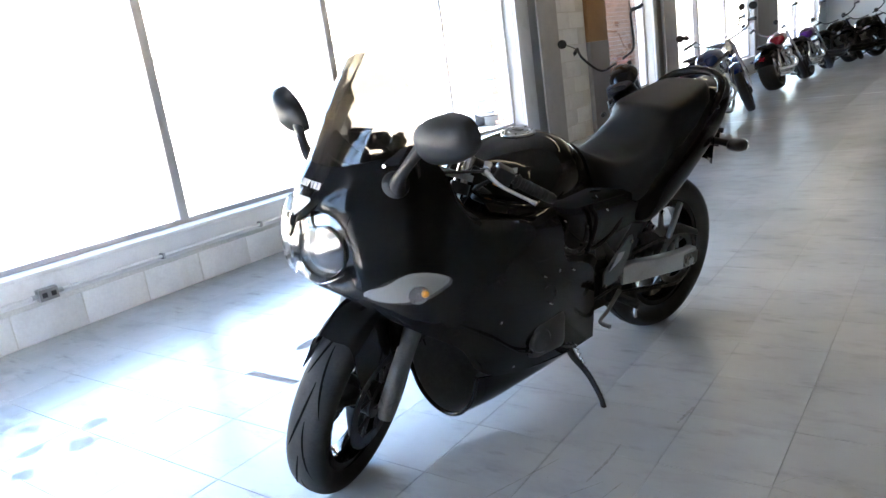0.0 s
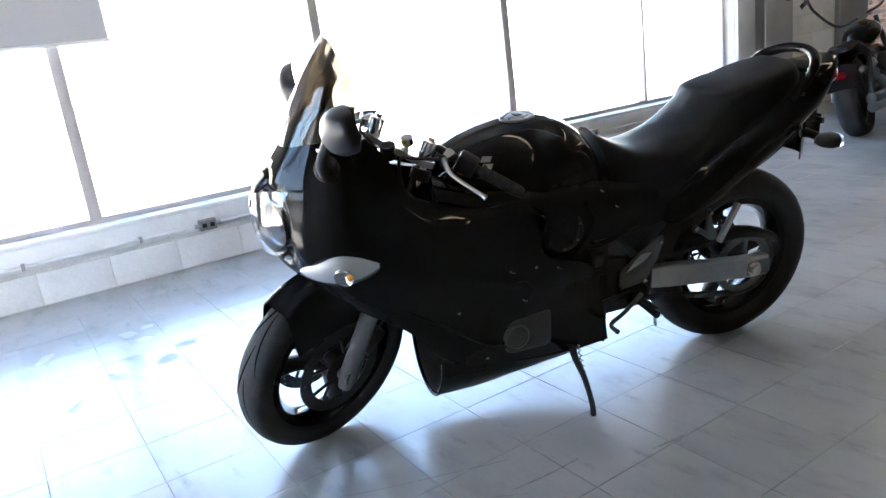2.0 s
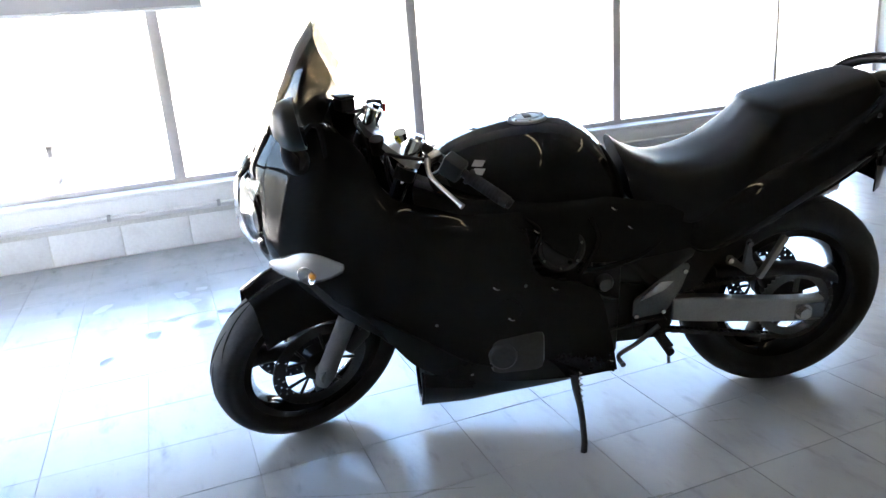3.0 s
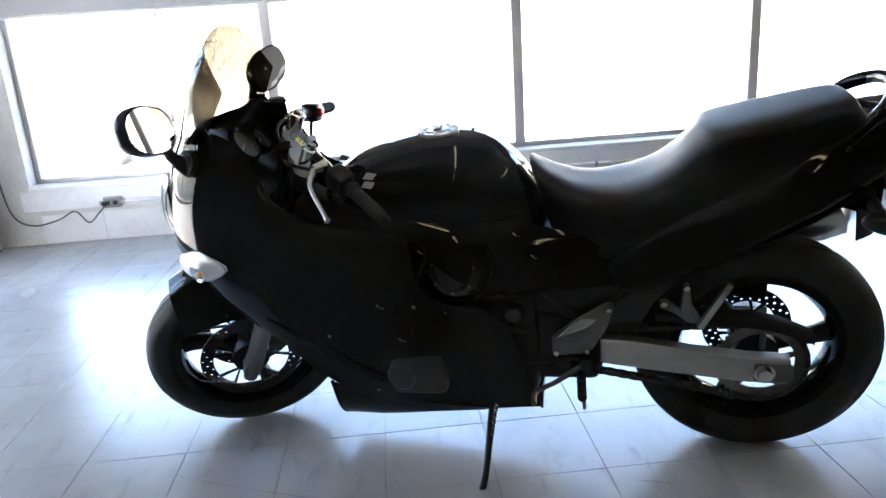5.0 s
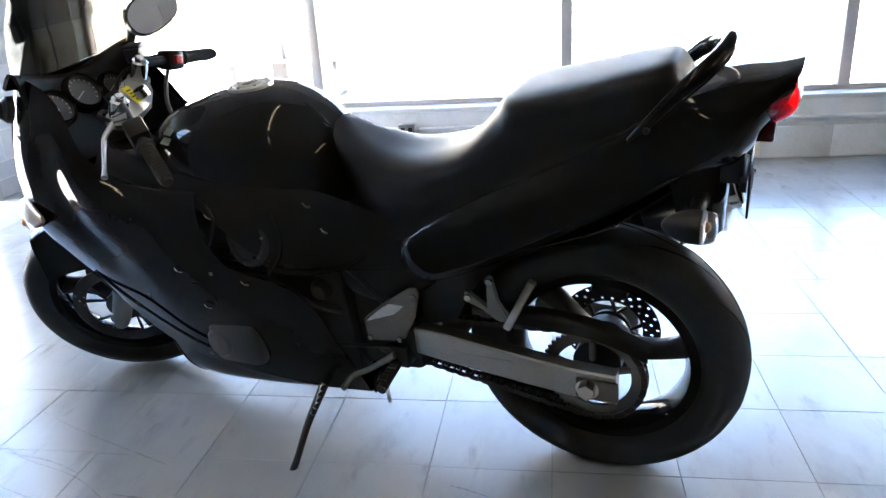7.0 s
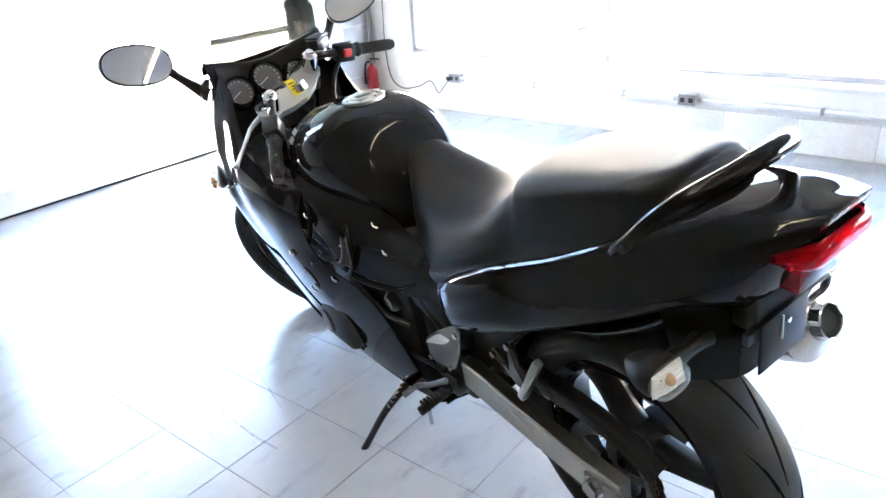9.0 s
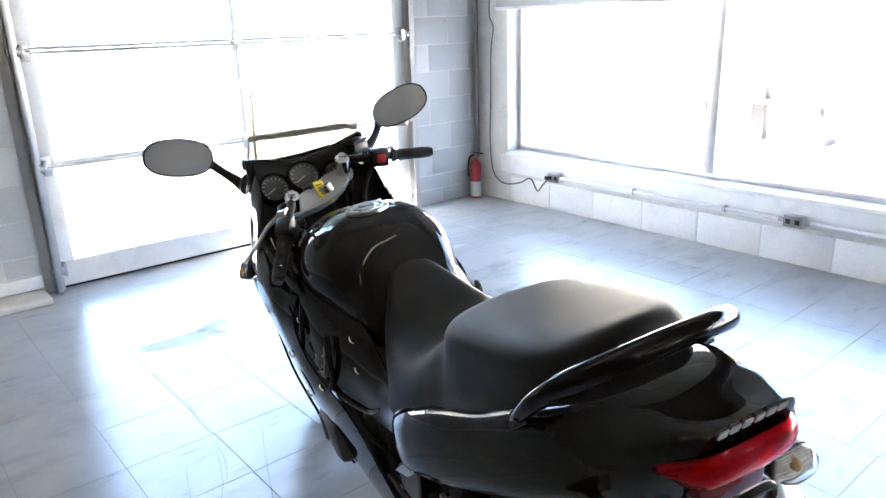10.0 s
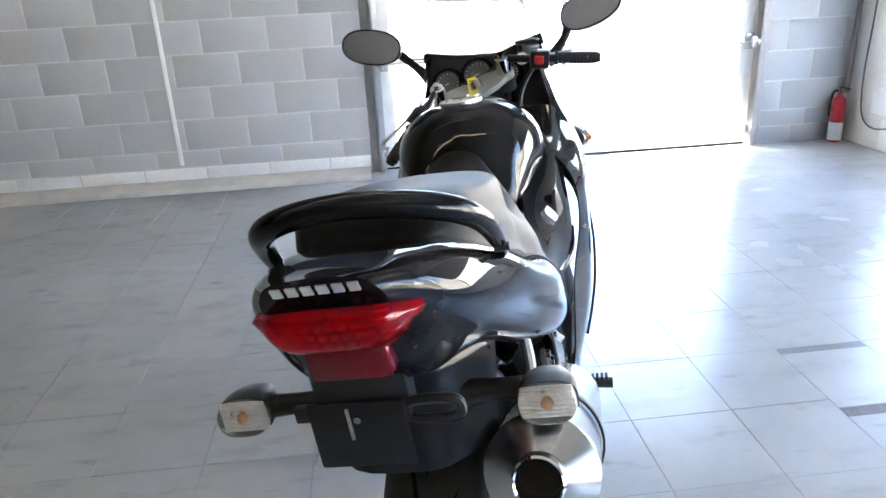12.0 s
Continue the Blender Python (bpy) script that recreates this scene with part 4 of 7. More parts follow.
belly = body("belly_pan", shell(bmesh.new(), full, 36, 31, -0.004), M["paint"], bike, "gloss black belly pan open at the front")
body("lip", tube(bmesh.new(), full[0], 0.006, 10, n=60), M["paint"], belly)
# grey skin over the black inside, painted for light falling into the scoop
lit_liner = [[(x - 0.006, y * 0.955, z + 0.008) for x, y, z in r] for r in full[:3]]
body("lit_liner", shell(bmesh.new(), lit_liner, 20, 31, -0.002), M["lit_liner"], belly, "inner face of the scoop, greyed as if lit from the front")
body("end_cap", boxed(0.598, 0.606, -0.125, 0.125, 0.172, 0.215, 0.003), M["paint"], belly)

# small air intakes in the flanks, dark inside with a gloss rim
RING = [(1.00, 0.250, 0.520), (0.985, 0.240, 0.465), (0.945, 0.238, 0.450), (0.915, 0.244, 0.490), (0.945, 0.250, 0.530)]
for sgn in (1, -1):
    p = np.array([(x, y * sgn, z) for x, y, z in RING])
    loop = catmull(np.vstack([p, p[:1]]), 43)[:-1]
    c = loop.mean(axis=0)
    bm = bmesh.new()
    g = np.array([c + (loop - c) * k + np.array([0, sgn * d, 0]) for k, d in ((1.0, 0.0022), (0.93, 0.0030), (0.86, 0.0012), (0.5, -0.001), (0.02, -0.001))])
    grid(bm, g, close_v=True)
    intake = body("air_intake", bm, M["dash_black"], cowl, "matt black air intake in the fairing")
    body("rim", tube(bmesh.new(), np.vstack([loop, loop[:1]]) + np.array([0, sgn * 0.002, 0]), 0.0042, 8, smooth=False), M["paint"], intake)

# windscreen
SCREEN = [
    [(1.550, 0, 0.958), (1.503, 0, 1.045), (1.450, 0, 1.135), (1.388, 0, 1.214)],
    [(1.535, 0.08, 0.963), (1.490, 0.08, 1.05), (1.440, 0.078, 1.13), (1.382, 0.070, 1.204)],
    [(1.478, 0.140, 0.978), (1.446, 0.142, 1.05), (1.412, 0.139, 1.115), (1.376, 0.130, 1.172)],
    [(1.392, 0.178, 0.985), (1.372, 0.178, 1.02), (1.352, 0.172, 1.055), (1.334, 0.160, 1.082)],
]
def between(p, q, k):
    return tuple(u + (w - u) * k for u, w in zip(p, q))


SPLIT = [between(c[1], c[2], 0.35) for c in SCREEN[:2]] + [between(SCREEN[2][1], SCREEN[2][2], 0.45), between(SCREEN[3][2], SCREEN[3][3], 0.6)]
low = [[c[0], between(c[0], m_, 0.5) if k == 3 else c[1], m_] for k, (c, m_) in enumerate(zip(SCREEN, SPLIT))]
high_ = [[m_, between(m_, c[3], 0.5) if k == 3 else c[2], c[3]] for k, (c, m_) in enumerate(zip(SCREEN, SPLIT))]
scr = body("windscreen", shell(bmesh.new(), low, 24, 12, 0.003, mirror=True), M["screen"], bike, "pale amber clear plastic windscreen with a reflection tinted into its top")
scr.visible_shadow = False
# the upper band's tint stands for the room mirrored in the screen
band = body("reflection_band", shell(bmesh.new(), high_, 24, 12, 0.003, mirror=True), M["screen_reflection"], scr, "brown upper band, tinted as a reflection of the room")
band.visible_shadow = False
for y in (0.155, -0.155):
    body("screen_bolt", cyl(bmesh.new(), (1.455, y, 0.965), (1.466, y * 1.04, 0.965), 0.0045, seg=12), M["steel"], bike)

# headlamp: twin round reflectors under one clear lens, with a position lamp above
hl = new("headlamp")
hl.parent = bike
hl["label"] = "twin round headlamp behind one clear lens"
def lamp_curve(back):
    return [[(1.644 - back, 0, 0.822), (1.652 - back, 0, 0.79), (1.655 - back, 0, 0.765), (1.653 - back, 0, 0.74), (1.648 - back, 0, 0.715)],
            [(1.632 - back, 0.05, 0.848), (1.644 - back, 0.052, 0.80), (1.648 - back, 0.052, 0.758), (1.644 - back, 0.05, 0.715), (1.628 - back, 0.045, 0.678)],
            [(1.602 - back, 0.098, 0.862), (1.620 - back, 0.103, 0.81), (1.626 - back, 0.105, 0.758), (1.620 - back, 0.10, 0.715), (1.604 - back, 0.080, 0.682)],
            [(1.553 - back, 0.146, 0.864), (1.577 - back, 0.148, 0.82), (1.587 - back, 0.147, 0.775), (1.586 - back, 0.141, 0.735), (1.578 - back, 0.122, 0.705)]]


ln_ = body("lens", shell(bmesh.new(), lamp_curve(0.0), 16, 16, 0.003, mirror=True), M["glass"], hl, "clear headlamp lens")
ln_.visible_shadow = False
body("surround", shell(bmesh.new(), lamp_curve(0.034), 16, 16, 0.003, mirror=True), M["lamp_shell"], hl, "dark metallic lamp surround")
for y in (0.074, -0.074):
    ax = Vector((0.86, y / 0.074 * 0.48, 0.02)).normalized()
    m = Matrix.Translation((1.592, y, 0.763)) @ align(ax) @ Matrix.Scale(0.90, 4)
    body("bowl", lathe(bmesh.new(), [(0.071, 0.022), (0.064, 0.008), (0.050, -0.004), (0.028, -0.012), (0.001, -0.015), (0.001, -0.019), (0.040, -0.016), (0.072, 0.004), (0.074, 0.022)], m, 40), M["reflector"], hl, "bright round reflector")
    body("bulb_shield", lathe(bmesh.new(), [(0.001, 0.012), (0.012, 0.008), (0.014, -0.002), (0.012, -0.014), (0.001, -0.015)], m, 20), M["alloy_dark"], hl)
    body("bezel", lathe(bmesh.new(), [(0.071, 0.016), (0.0765, 0.017), (0.0765, 0.025), (0.071, 0.025)], m, 40), M["paint"], hl)
BEAK = [[(1.576, 0, 0.905), (1.574, 0.035, 0.903), (1.564, 0.064, 0.898)], [(1.602, 0, 0.880), (1.599, 0.030, 0.879), (1.588, 0.056, 0.876)], [(1.624, 0, 0.852), (1.622, 0.020, 0.852), (1.614, 0.038, 0.851)],
        [(1.642, 0, 0.825), (1.641, 0.011, 0.826), (1.638, 0.020, 0.828)], [(1.652, 0, 0.796), (1.6515, 0.002, 0.797), (1.651, 0.004, 0.799)]]
body("nose_beak", shell(bmesh.new(), [list(col) for col in zip(*BEAK)], 12, 20, 0.006, mirror=True), M["paint"], hl, "gloss black beak between the lamps")
body("position_lamp", loft(bmesh.new(), [[(1.598, 0.0, 0.886), (1.598, 0.004, 0.884), (1.607, 0.004, 0.868), (1.618, 0.0, 0.855)], [(1.605, 0.0, 0.891), (1.602, 0.036, 0.887), (1.618, 0.022, 0.866), (1.632, 0.0, 0.846)],
     [(1.613, 0.0, 0.887), (1.610, 0.032, 0.884), (1.624, 0.019, 0.866), (1.636, 0.0, 0.850)]], 8, 12), M["label_white"], hl, "small pale triangular position lamp")
# brand lettering on the nose: plain silver blocks
for k in range(6):
    y = 0.040 - 0.016 * k
    body("lettering_block", boxed(-0.001, 0.001, -0.0062, 0.0062, -0.009, 0.009, m=Matrix.Translation((1.5785 - 0.9 * y * y, y, 0.915)) @ Matrix.Rotation(radians(-32), 4, "Y")), M["lettering"], bike, smooth=False)

# front indicators set into the fairing
for sgn in (1, -1):
    ind = new("front_indicator")
    ind.parent = bike
    ind["label"] = "clear almond-shaped front indicator with amber bulb"
    c0, c1 = Vector((1.560, 0.196, 0.664)), Vector((1.371, 0.292, 0.692))
    rows = []
    for s in np.linspace(0, 1, 9):
        p = c0.lerp(c1, s)
        hh = 0.038 * math.sin(math.pi * (0.02 + 0.94 * s)) ** 0.9 + 0.0015
        out = 0.030 * math.sin(math.pi * (0.04 + 0.92 * s)) ** 0.8
        nrm = Vector((0.42, 0.9, -0.1)).normalized()
        rows.append([tuple(p + Vector((0, 0, hh * math.sin(t_))) + nrm * (out * max(0, math.cos(t_)) - (0.010 if math.cos(t_) < 0 else 0)) + Vector((0, 0, -0.012 * s))) for t_ in np.linspace(0, 2 * math.pi, 16, endpoint=False)])
    g = catmull(np.array(rows), 25)
    g[:, :, 1] *= sgn
    bm = bmesh.new()
    vs = grid(bm, g, close_v=True)
    bm.faces.new(vs[0][::-1])
    bm.faces.new(vs[-1])
    o = body("lens", bm, M["clear_lens"], ind, "clear indicator lens")
    o.visible_shadow = False
    g2 = np.array(g)
    mid = g2.mean(axis=1, keepdims=True)
    g2 = mid + (g2 - mid) * np.array([0.9, 0.35, 0.86])
    g2[:, :, 1] -= sgn * 0.012
    bm = bmesh.new()
    vs = grid(bm, g2, close_v=True)
    bm.faces.new(vs[0][::-1])
    bm.faces.new(vs[-1])
    body("reflector", bm, M["alloy"], ind, "silver reflector shell")
    bm = bmesh.new()
    bmesh.ops.create_uvsphere(bm, u_segments=14, v_segments=10, radius=0.010, matrix=Matrix.Translation((1.446, sgn * 0.278, 0.664)))
    body("bulb", bm, M["amber"], ind, "amber bulb")
    body("backing", lathe(bmesh.new(), [(0.002, 0.0), (0.018, 0.004), (0.026, 0.012), (0.024, 0.013), (0.002, 0.002)], Matrix.Translation((1.456, sgn * 0.262, 0.664)) @ align((0.42, 0.9 * sgn, -0.1)), 24), M["reflector"], ind)

# mirrors
for sgn in (1, -1):
    mi = new("mirror")
    mi.parent = bike
    mi["label"] = "black pod mirror on a short stalk"
    c = Vector((1.420, 0.360, 1.050) if sgn > 0 else (1.434, -0.345, 1.048))
    face = Vector((-0.97, -0.08, 0.14) if sgn > 0 else (-0.97, 0.18, 0.25)).normalized()
    m = Matrix.Translation(c) @ align(face)
    # ellipse axes: across and up in the mirror's plane
    tilt = Vector((0, math.cos(radians(13)), sgn * math.sin(radians(13))))
    across = tilt - face * face.dot(tilt)
    across.normalize()
    high = face.cross(across)
    rows = []
    for s, k in ((0.0, 0.93), (0.006, 1.0), (-0.014, 1.0), (-0.028, 0.92), (-0.042, 0.72), (-0.053, 0.38), (-0.056, 0.06)):
        rows.append([tuple(c + face * s + across * (0.098 * k * math.copysign(abs(math.cos(t_)) ** 0.85, math.cos(t_))) + high * (0.054 * k * math.copysign(abs(math.sin(t_)) ** 0.85, math.sin(t_)))) for t_ in np.linspace(0, 2 * math.pi, 32, endpoint=False)])
    bm = bmesh.new()
    vs = grid(bm, np.array(rows), close_v=True)
    bm.faces.new(vs[-1])
    bm.faces.new(vs[0][::-1])
    body("housing", bm, M["satin"], mi)
    bm = bmesh.new()
    rows = [[tuple(c + face * (0.0065 if j else 0.0015) + across * (0.092 * math.copysign(abs(math.cos(t_)) ** 0.85, math.cos(t_))) + high * (0.049 * math.copysign(abs(math.sin(t_)) ** 0.85, math.sin(t_)))) for t_ in np.linspace(0, 2 * math.pi, 32, endpoint=False)] for j in (0, 1)]
    vs = grid(bm, np.array(rows), close_v=True)
    bm.faces.new(vs[0][::-1])
    bm.faces.new(vs[1])
    body("mirror_glass", bm, M["mirror"], mi, "mirror glass", smooth=False)
    body("stalk", tube(bmesh.new(), [(1.452, sgn * 0.192, 0.910), (1.466, sgn * 0.220, 0.940), (1.464, sgn * 0.252, 0.975), (c.x + 0.026, c.y - sgn * 0.066, c.z - 0.022)], [0.022, 0.017, 0.013, 0.015], 14), M["satin"], mi)
    body("stalk_boot", lathe(bmesh.new(), [(0.0, 0.0), (0.034, 0.0), (0.030, 0.016), (0.020, 0.024), (0.0, 0.024)], Matrix.Translation((1.452, sgn * 0.186, 0.922)) @ align((0.3, sgn, 0.45)), 20), M["black_plastic"], mi)

# dashboard with three gauges
dash = new("dashboard")
dash.parent = bike
dash["label"] = "black dashboard with round gauges"
def dash_row(v):
    d = 2.6 * max(0.0, v - 0.09) ** 1.45
    return [(1.48 - 1.2 * v * v, v, 0.970 + 1.5 * v * v - 0.3 * d), (1.425 - 0.9 * v * v, v, 0.984 + 2.0 * v * v - 0.3 * d), (1.405 - 0.6 * v * v, v, 0.965 - 0.6 * d), (1.390 - 0.6 * v * v, v, 0.92 - 0.3 * d), (1.370 - 0.6 * v * v, v, 0.86), (1.35, v, 0.79)]


DASH = [dash_row(v) for v in (0.0, 0.06, 0.12, 0.165, 0.19)]
bm = shell(bmesh.new(), DASH, 20, 22, -0.01, mirror=True)
for v_ in bm.verts:
    v_.co.y += sideways(v_.co)
part("panel", bm, M["dash_black"], dash)
for y, z, r, x in ((0.150, 0.930, 0.043, 1.374), (0.052, 0.943, 0.046, 1.382), (-0.046, 0.930, 0.036, 1.380)):
    ax = Vector((-0.86, 0, 0.5)).normalized()
    m = Matrix.Translation(Vector((x, y, z))) @ align(ax)
    gg = part("gauge", lathe(bmesh.new(), [(0.001, -0.02), (r, -0.02), (r, 0.012), (r - 0.004, 0.016), (r - 0.006, 0.006), (0.001, 0.006)], m, 36), M["gauge"], dash, "round dark gauge with white marks")
    part("gauge_ring", lathe(bmesh.new(), [(r - 0.004, 0.012), (r + 0.008, -0.012), (r + 0.009, 0.006), (r + 0.006, 0.016), (r + 0.001, 0.020), (r - 0.004, 0.017)], m, 36), M["paint"], gg, "gloss black gauge pod")
    bm = bmesh.new()
    for k in range(13):
        a = radians(-130 + 260 * k / 12)
        box(bm, -0.0008, 0.0008, (r - 0.013), (r - 0.007), 0.0063, 0.0068, m=m @ Matrix.Rotation(a, 4, "Z"))
    box(bm, -0.001, 0.001, -0.004, r - 0.014, 0.0066, 0.0072, m=m @ Matrix.Rotation(radians(115), 4, "Z"))
    part("gauge_marks", bm, M["lettering"], gg, smooth=False)

# tank
TANK = [
    [(1.115, 0, 0.872), (1.115, 0.04, 0.868), (1.11, 0.085, 0.848), (1.105, 0.105, 0.81), (1.10, 0.105, 0.76), (1.10, 0.09, 0.72), (1.10, 0, 0.72)],
    [(1.06, 0, 0.902), (1.06, 0.06, 0.896), (1.055, 0.12, 0.868), (1.05, 0.148, 0.82), (1.05, 0.15, 0.77), (1.05, 0.12, 0.72), (1.05, 0, 0.72)],
    [(0.97, 0, 0.930), (0.97, 0.075, 0.922), (0.965, 0.14, 0.888), (0.96, 0.175, 0.83), (0.96, 0.175, 0.77), (0.96, 0.14, 0.715), (0.96, 0, 0.71)],
    [(0.86, 0, 0.946), (0.86, 0.085, 0.938), (0.86, 0.15, 0.900), (0.86, 0.182, 0.84), (0.86, 0.175, 0.77), (0.86, 0.14, 0.71), (0.86, 0, 0.70)],
    [(0.77, 0, 0.944), (0.77, 0.08, 0.935), (0.765, 0.14, 0.895), (0.76, 0.165, 0.835), (0.755, 0.155, 0.77), (0.75, 0.125, 0.70), (0.75, 0, 0.70)],
    [(0.70, 0, 0.921), (0.70, 0.068, 0.91), (0.69, 0.118, 0.87), (0.68, 0.138, 0.81), (0.67, 0.132, 0.75), (0.66, 0.11, 0.70), (0.66, 0, 0.69)],
    [(0.645, 0, 0.872), (0.64, 0.055, 0.862), (0.635, 0.095, 0.83), (0.625, 0.115, 0.78), (0.62, 0.112, 0.735), (0.61, 0.095, 0.70), (0.61, 0, 0.69)],
    [(0.605, 0, 0.815), (0.60, 0.03, 0.81), (0.595, 0.055, 0.79), (0.59, 0.07, 0.76), (0.585, 0.07, 0.735), (0.58, 0.06, 0.71), (0.58, 0, 0.70)],
]
TANK = [[(x, y, z - 0.018) for x, y, z in row] for row in TANK]
tank = body("fuel_tank", loft(bmesh.new(), TANK, 40, 26), M["paint"], bike, "gloss black fuel tank")
m = Matrix.Translation((0.845, 0, 0.9278)) @ align((0.06, 0, 1))
cap = body("filler_cap", lathe(bmesh.new(), [(0.001, -0.004), (0.054, -0.004), (0.054, 0.003), (0.050, 0.006), (0.040, 0.006), (0.038, 0.003), (0.034, 0.003), (0.030, 0.007), (0.001, 0.008)], m, 40), M["alloy"], tank, "round alloy filler cap")
for k in range(7):
    a = 2 * math.pi * k / 7
    body("cap_bolt", cyl(bmesh.new(), m @ Vector((0.045 * math.cos(a), 0.045 * math.sin(a), 0.005)), m @ Vector((0.045 * math.cos(a), 0.045 * math.sin(a), 0.009)), 0.0038, seg=10), M["steel"], cap)
body("key_flap", boxed(-0.018, 0.018, -0.010, 0.010, 0.007, 0.0105, 0.002, m=m), M["alloy_dark"], cap)
# maker's mark on each side of the tank: a plain slanted shape
for sgn in (1, -1):
    m = Matrix.Translation((1.003, sgn * 0.1425, 0.854)) @ align(Vector((0.16, 0.76 * sgn, 0.63)))
    bm = bmesh.new()
    for dy in (0.011, -0.011):
        plate(bm, [(-0.018, dy - 0.008), (0.010, dy - 0.010), (0.018, dy + 0.006), (-0.010, dy + 0.008)], 0.002, m)
    body("tank_mark", bm, M["lettering"], tank, "plain silver maker's mark", smooth=False)

# seat, stepped
SEAT = [
    [(0.612, 0, 0.866), (0.612, 0.035, 0.858), (0.605, 0.062, 0.835), (0.59, 0.075, 0.80), (0.575, 0.085, 0.75), (0.56, 0.09, 0.70), (0.56, 0, 0.70)],
    [(0.56, 0, 0.830), (0.555, 0.05, 0.826), (0.545, 0.092, 0.806), (0.53, 0.118, 0.76), (0.51, 0.135, 0.70), (0.50, 0.138, 0.655), (0.50, 0, 0.655)],
    [(0.48, 0, 0.800), (0.475, 0.065, 0.798), (0.465, 0.118, 0.782), (0.45, 0.148, 0.74), (0.44, 0.162, 0.69), (0.43, 0.162, 0.65), (0.43, 0, 0.65)],
    [(0.39, 0, 0.800), (0.385, 0.075, 0.80), (0.375, 0.135, 0.788), (0.365, 0.163, 0.752), (0.36, 0.172, 0.71), (0.355, 0.17, 0.672), (0.35, 0, 0.67)],
    [(0.315, 0, 0.824), (0.31, 0.075, 0.824), (0.30, 0.135, 0.812), (0.29, 0.162, 0.78), (0.285, 0.172, 0.74), (0.28, 0.17, 0.70), (0.28, 0, 0.70)],
    [(0.262, 0, 0.864), (0.255, 0.07, 0.864), (0.245, 0.126, 0.85), (0.235, 0.152, 0.81), (0.23, 0.163, 0.765), (0.225, 0.162, 0.73), (0.22, 0, 0.73)],
    [(0.225, 0, 0.908), (0.215, 0.065, 0.906), (0.205, 0.115, 0.888), (0.195, 0.14, 0.845), (0.185, 0.153, 0.795), (0.18, 0.153, 0.76), (0.18, 0, 0.76)],
    [(0.195, 0, 0.934), (0.188, 0.084, 0.931), (0.175, 0.127, 0.917), (0.160, 0.140, 0.872), (0.150, 0.149, 0.82), (0.145, 0.149, 0.785), (0.14, 0, 0.785)],
    [(0.14, 0, 0.947), (0.137, 0.090, 0.945), (0.128, 0.131, 0.932), (0.112, 0.140, 0.890), (0.10, 0.146, 0.845), (0.095, 0.144, 0.815), (0.08, 0, 0.81)],
    [(0.04, 0, 0.967), (0.04, 0.088, 0.965), (0.034, 0.127, 0.951), (0.024, 0.135, 0.914), (0.015, 0.138, 0.878), (0.010, 0.134, 0.852), (0, 0, 0.85)],
    [(-0.06, 0, 0.990), (-0.06, 0.080, 0.988), (-0.063, 0.114, 0.974), (-0.07, 0.120, 0.942), (-0.075, 0.122, 0.912), (-0.08, 0.118, 0.89), (-0.08, 0, 0.885)],
    [(-0.112, 0, 1.000), (-0.112, 0.06, 0.997), (-0.115, 0.088, 0.984), (-0.12, 0.098, 0.96), (-0.122, 0.100, 0.935), (-0.124, 0.096, 0.915), (-0.125, 0, 0.91)],
    [(-0.138, 0, 0.975), (-0.138, 0.040, 0.973), (-0.138, 0.060, 0.963), (-0.149, 0.068, 0.953), (-0.150, 0.068, 0.940), (-0.151, 0.062, 0.93), (-0.151, 0, 0.928)],
]
body("seat", loft(bmesh.new(), SEAT, 64, 26), M["seat"], bike, "black vinyl stepped dual seat")

# tail fairing
TAIL = [
    [(0.432, 0, 0.635), (0.432, 0.10, 0.635), (0.432, 0.145, 0.632), (0.432, 0.155, 0.617), (0.432, 0.145, 0.602), (0.432, 0.10, 0.598), (0.432, 0, 0.598)],
    [(0.412, 0, 0.672), (0.412, 0.11, 0.672), (0.412, 0.170, 0.660), (0.410, 0.184, 0.618), (0.408, 0.172, 0.578), (0.408, 0.11, 0.566), (0.408, 0, 0.566)],
    [(0.34, 0, 0.72), (0.34, 0.12, 0.72), (0.34, 0.185, 0.70), (0.335, 0.203, 0.64), (0.35, 0.19, 0.575), (0.35, 0.12, 0.555), (0.35, 0, 0.555)],
    [(0.24, 0, 0.77), (0.24, 0.12, 0.77), (0.235, 0.184, 0.75), (0.23, 0.203, 0.69), (0.225, 0.19, 0.625), (0.225, 0.13, 0.605), (0.225, 0, 0.605)],
    [(0.10, 0, 0.83), (0.10, 0.11, 0.83), (0.095, 0.168, 0.81), (0.09, 0.188, 0.755), (0.085, 0.178, 0.695), (0.085, 0.13, 0.675), (0.085, 0, 0.675)],
    [(-0.03, 0, 0.900), (-0.03, 0.10, 0.898), (-0.035, 0.150, 0.876), (-0.04, 0.168, 0.82), (-0.045, 0.162, 0.765), (-0.045, 0.12, 0.745), (-0.045, 0, 0.745)],
    [(-0.14, 0, 0.955), (-0.14, 0.09, 0.950), (-0.145, 0.130, 0.925), (-0.15, 0.145, 0.872), (-0.155, 0.138, 0.828), (-0.155, 0.10, 0.808), (-0.155, 0, 0.808)],
    [(-0.215, 0, 0.975), (-0.215, 0.080, 0.969), (-0.217, 0.113, 0.942), (-0.220, 0.126, 0.91), (-0.222, 0.112, 0.862), (-0.222, 0.075, 0.818), (-0.222, 0, 0.812)],
    [(-0.280, 0, 0.982), (-0.278, 0.068, 0.977), (-0.275, 0.092, 0.960), (-0.268, 0.100, 0.930), (-0.256, 0.086, 0.878), (-0.245, 0.058, 0.835), (-0.243, 0, 0.828)],
    [(-0.326, 0, 0.993), (-0.322, 0.046, 0.987), (-0.315, 0.064, 0.970), (-0.305, 0.068, 0.948), (-0.282, 0.058, 0.900), (-0.262, 0.040, 0.855), (-0.258, 0, 0.846)],
]
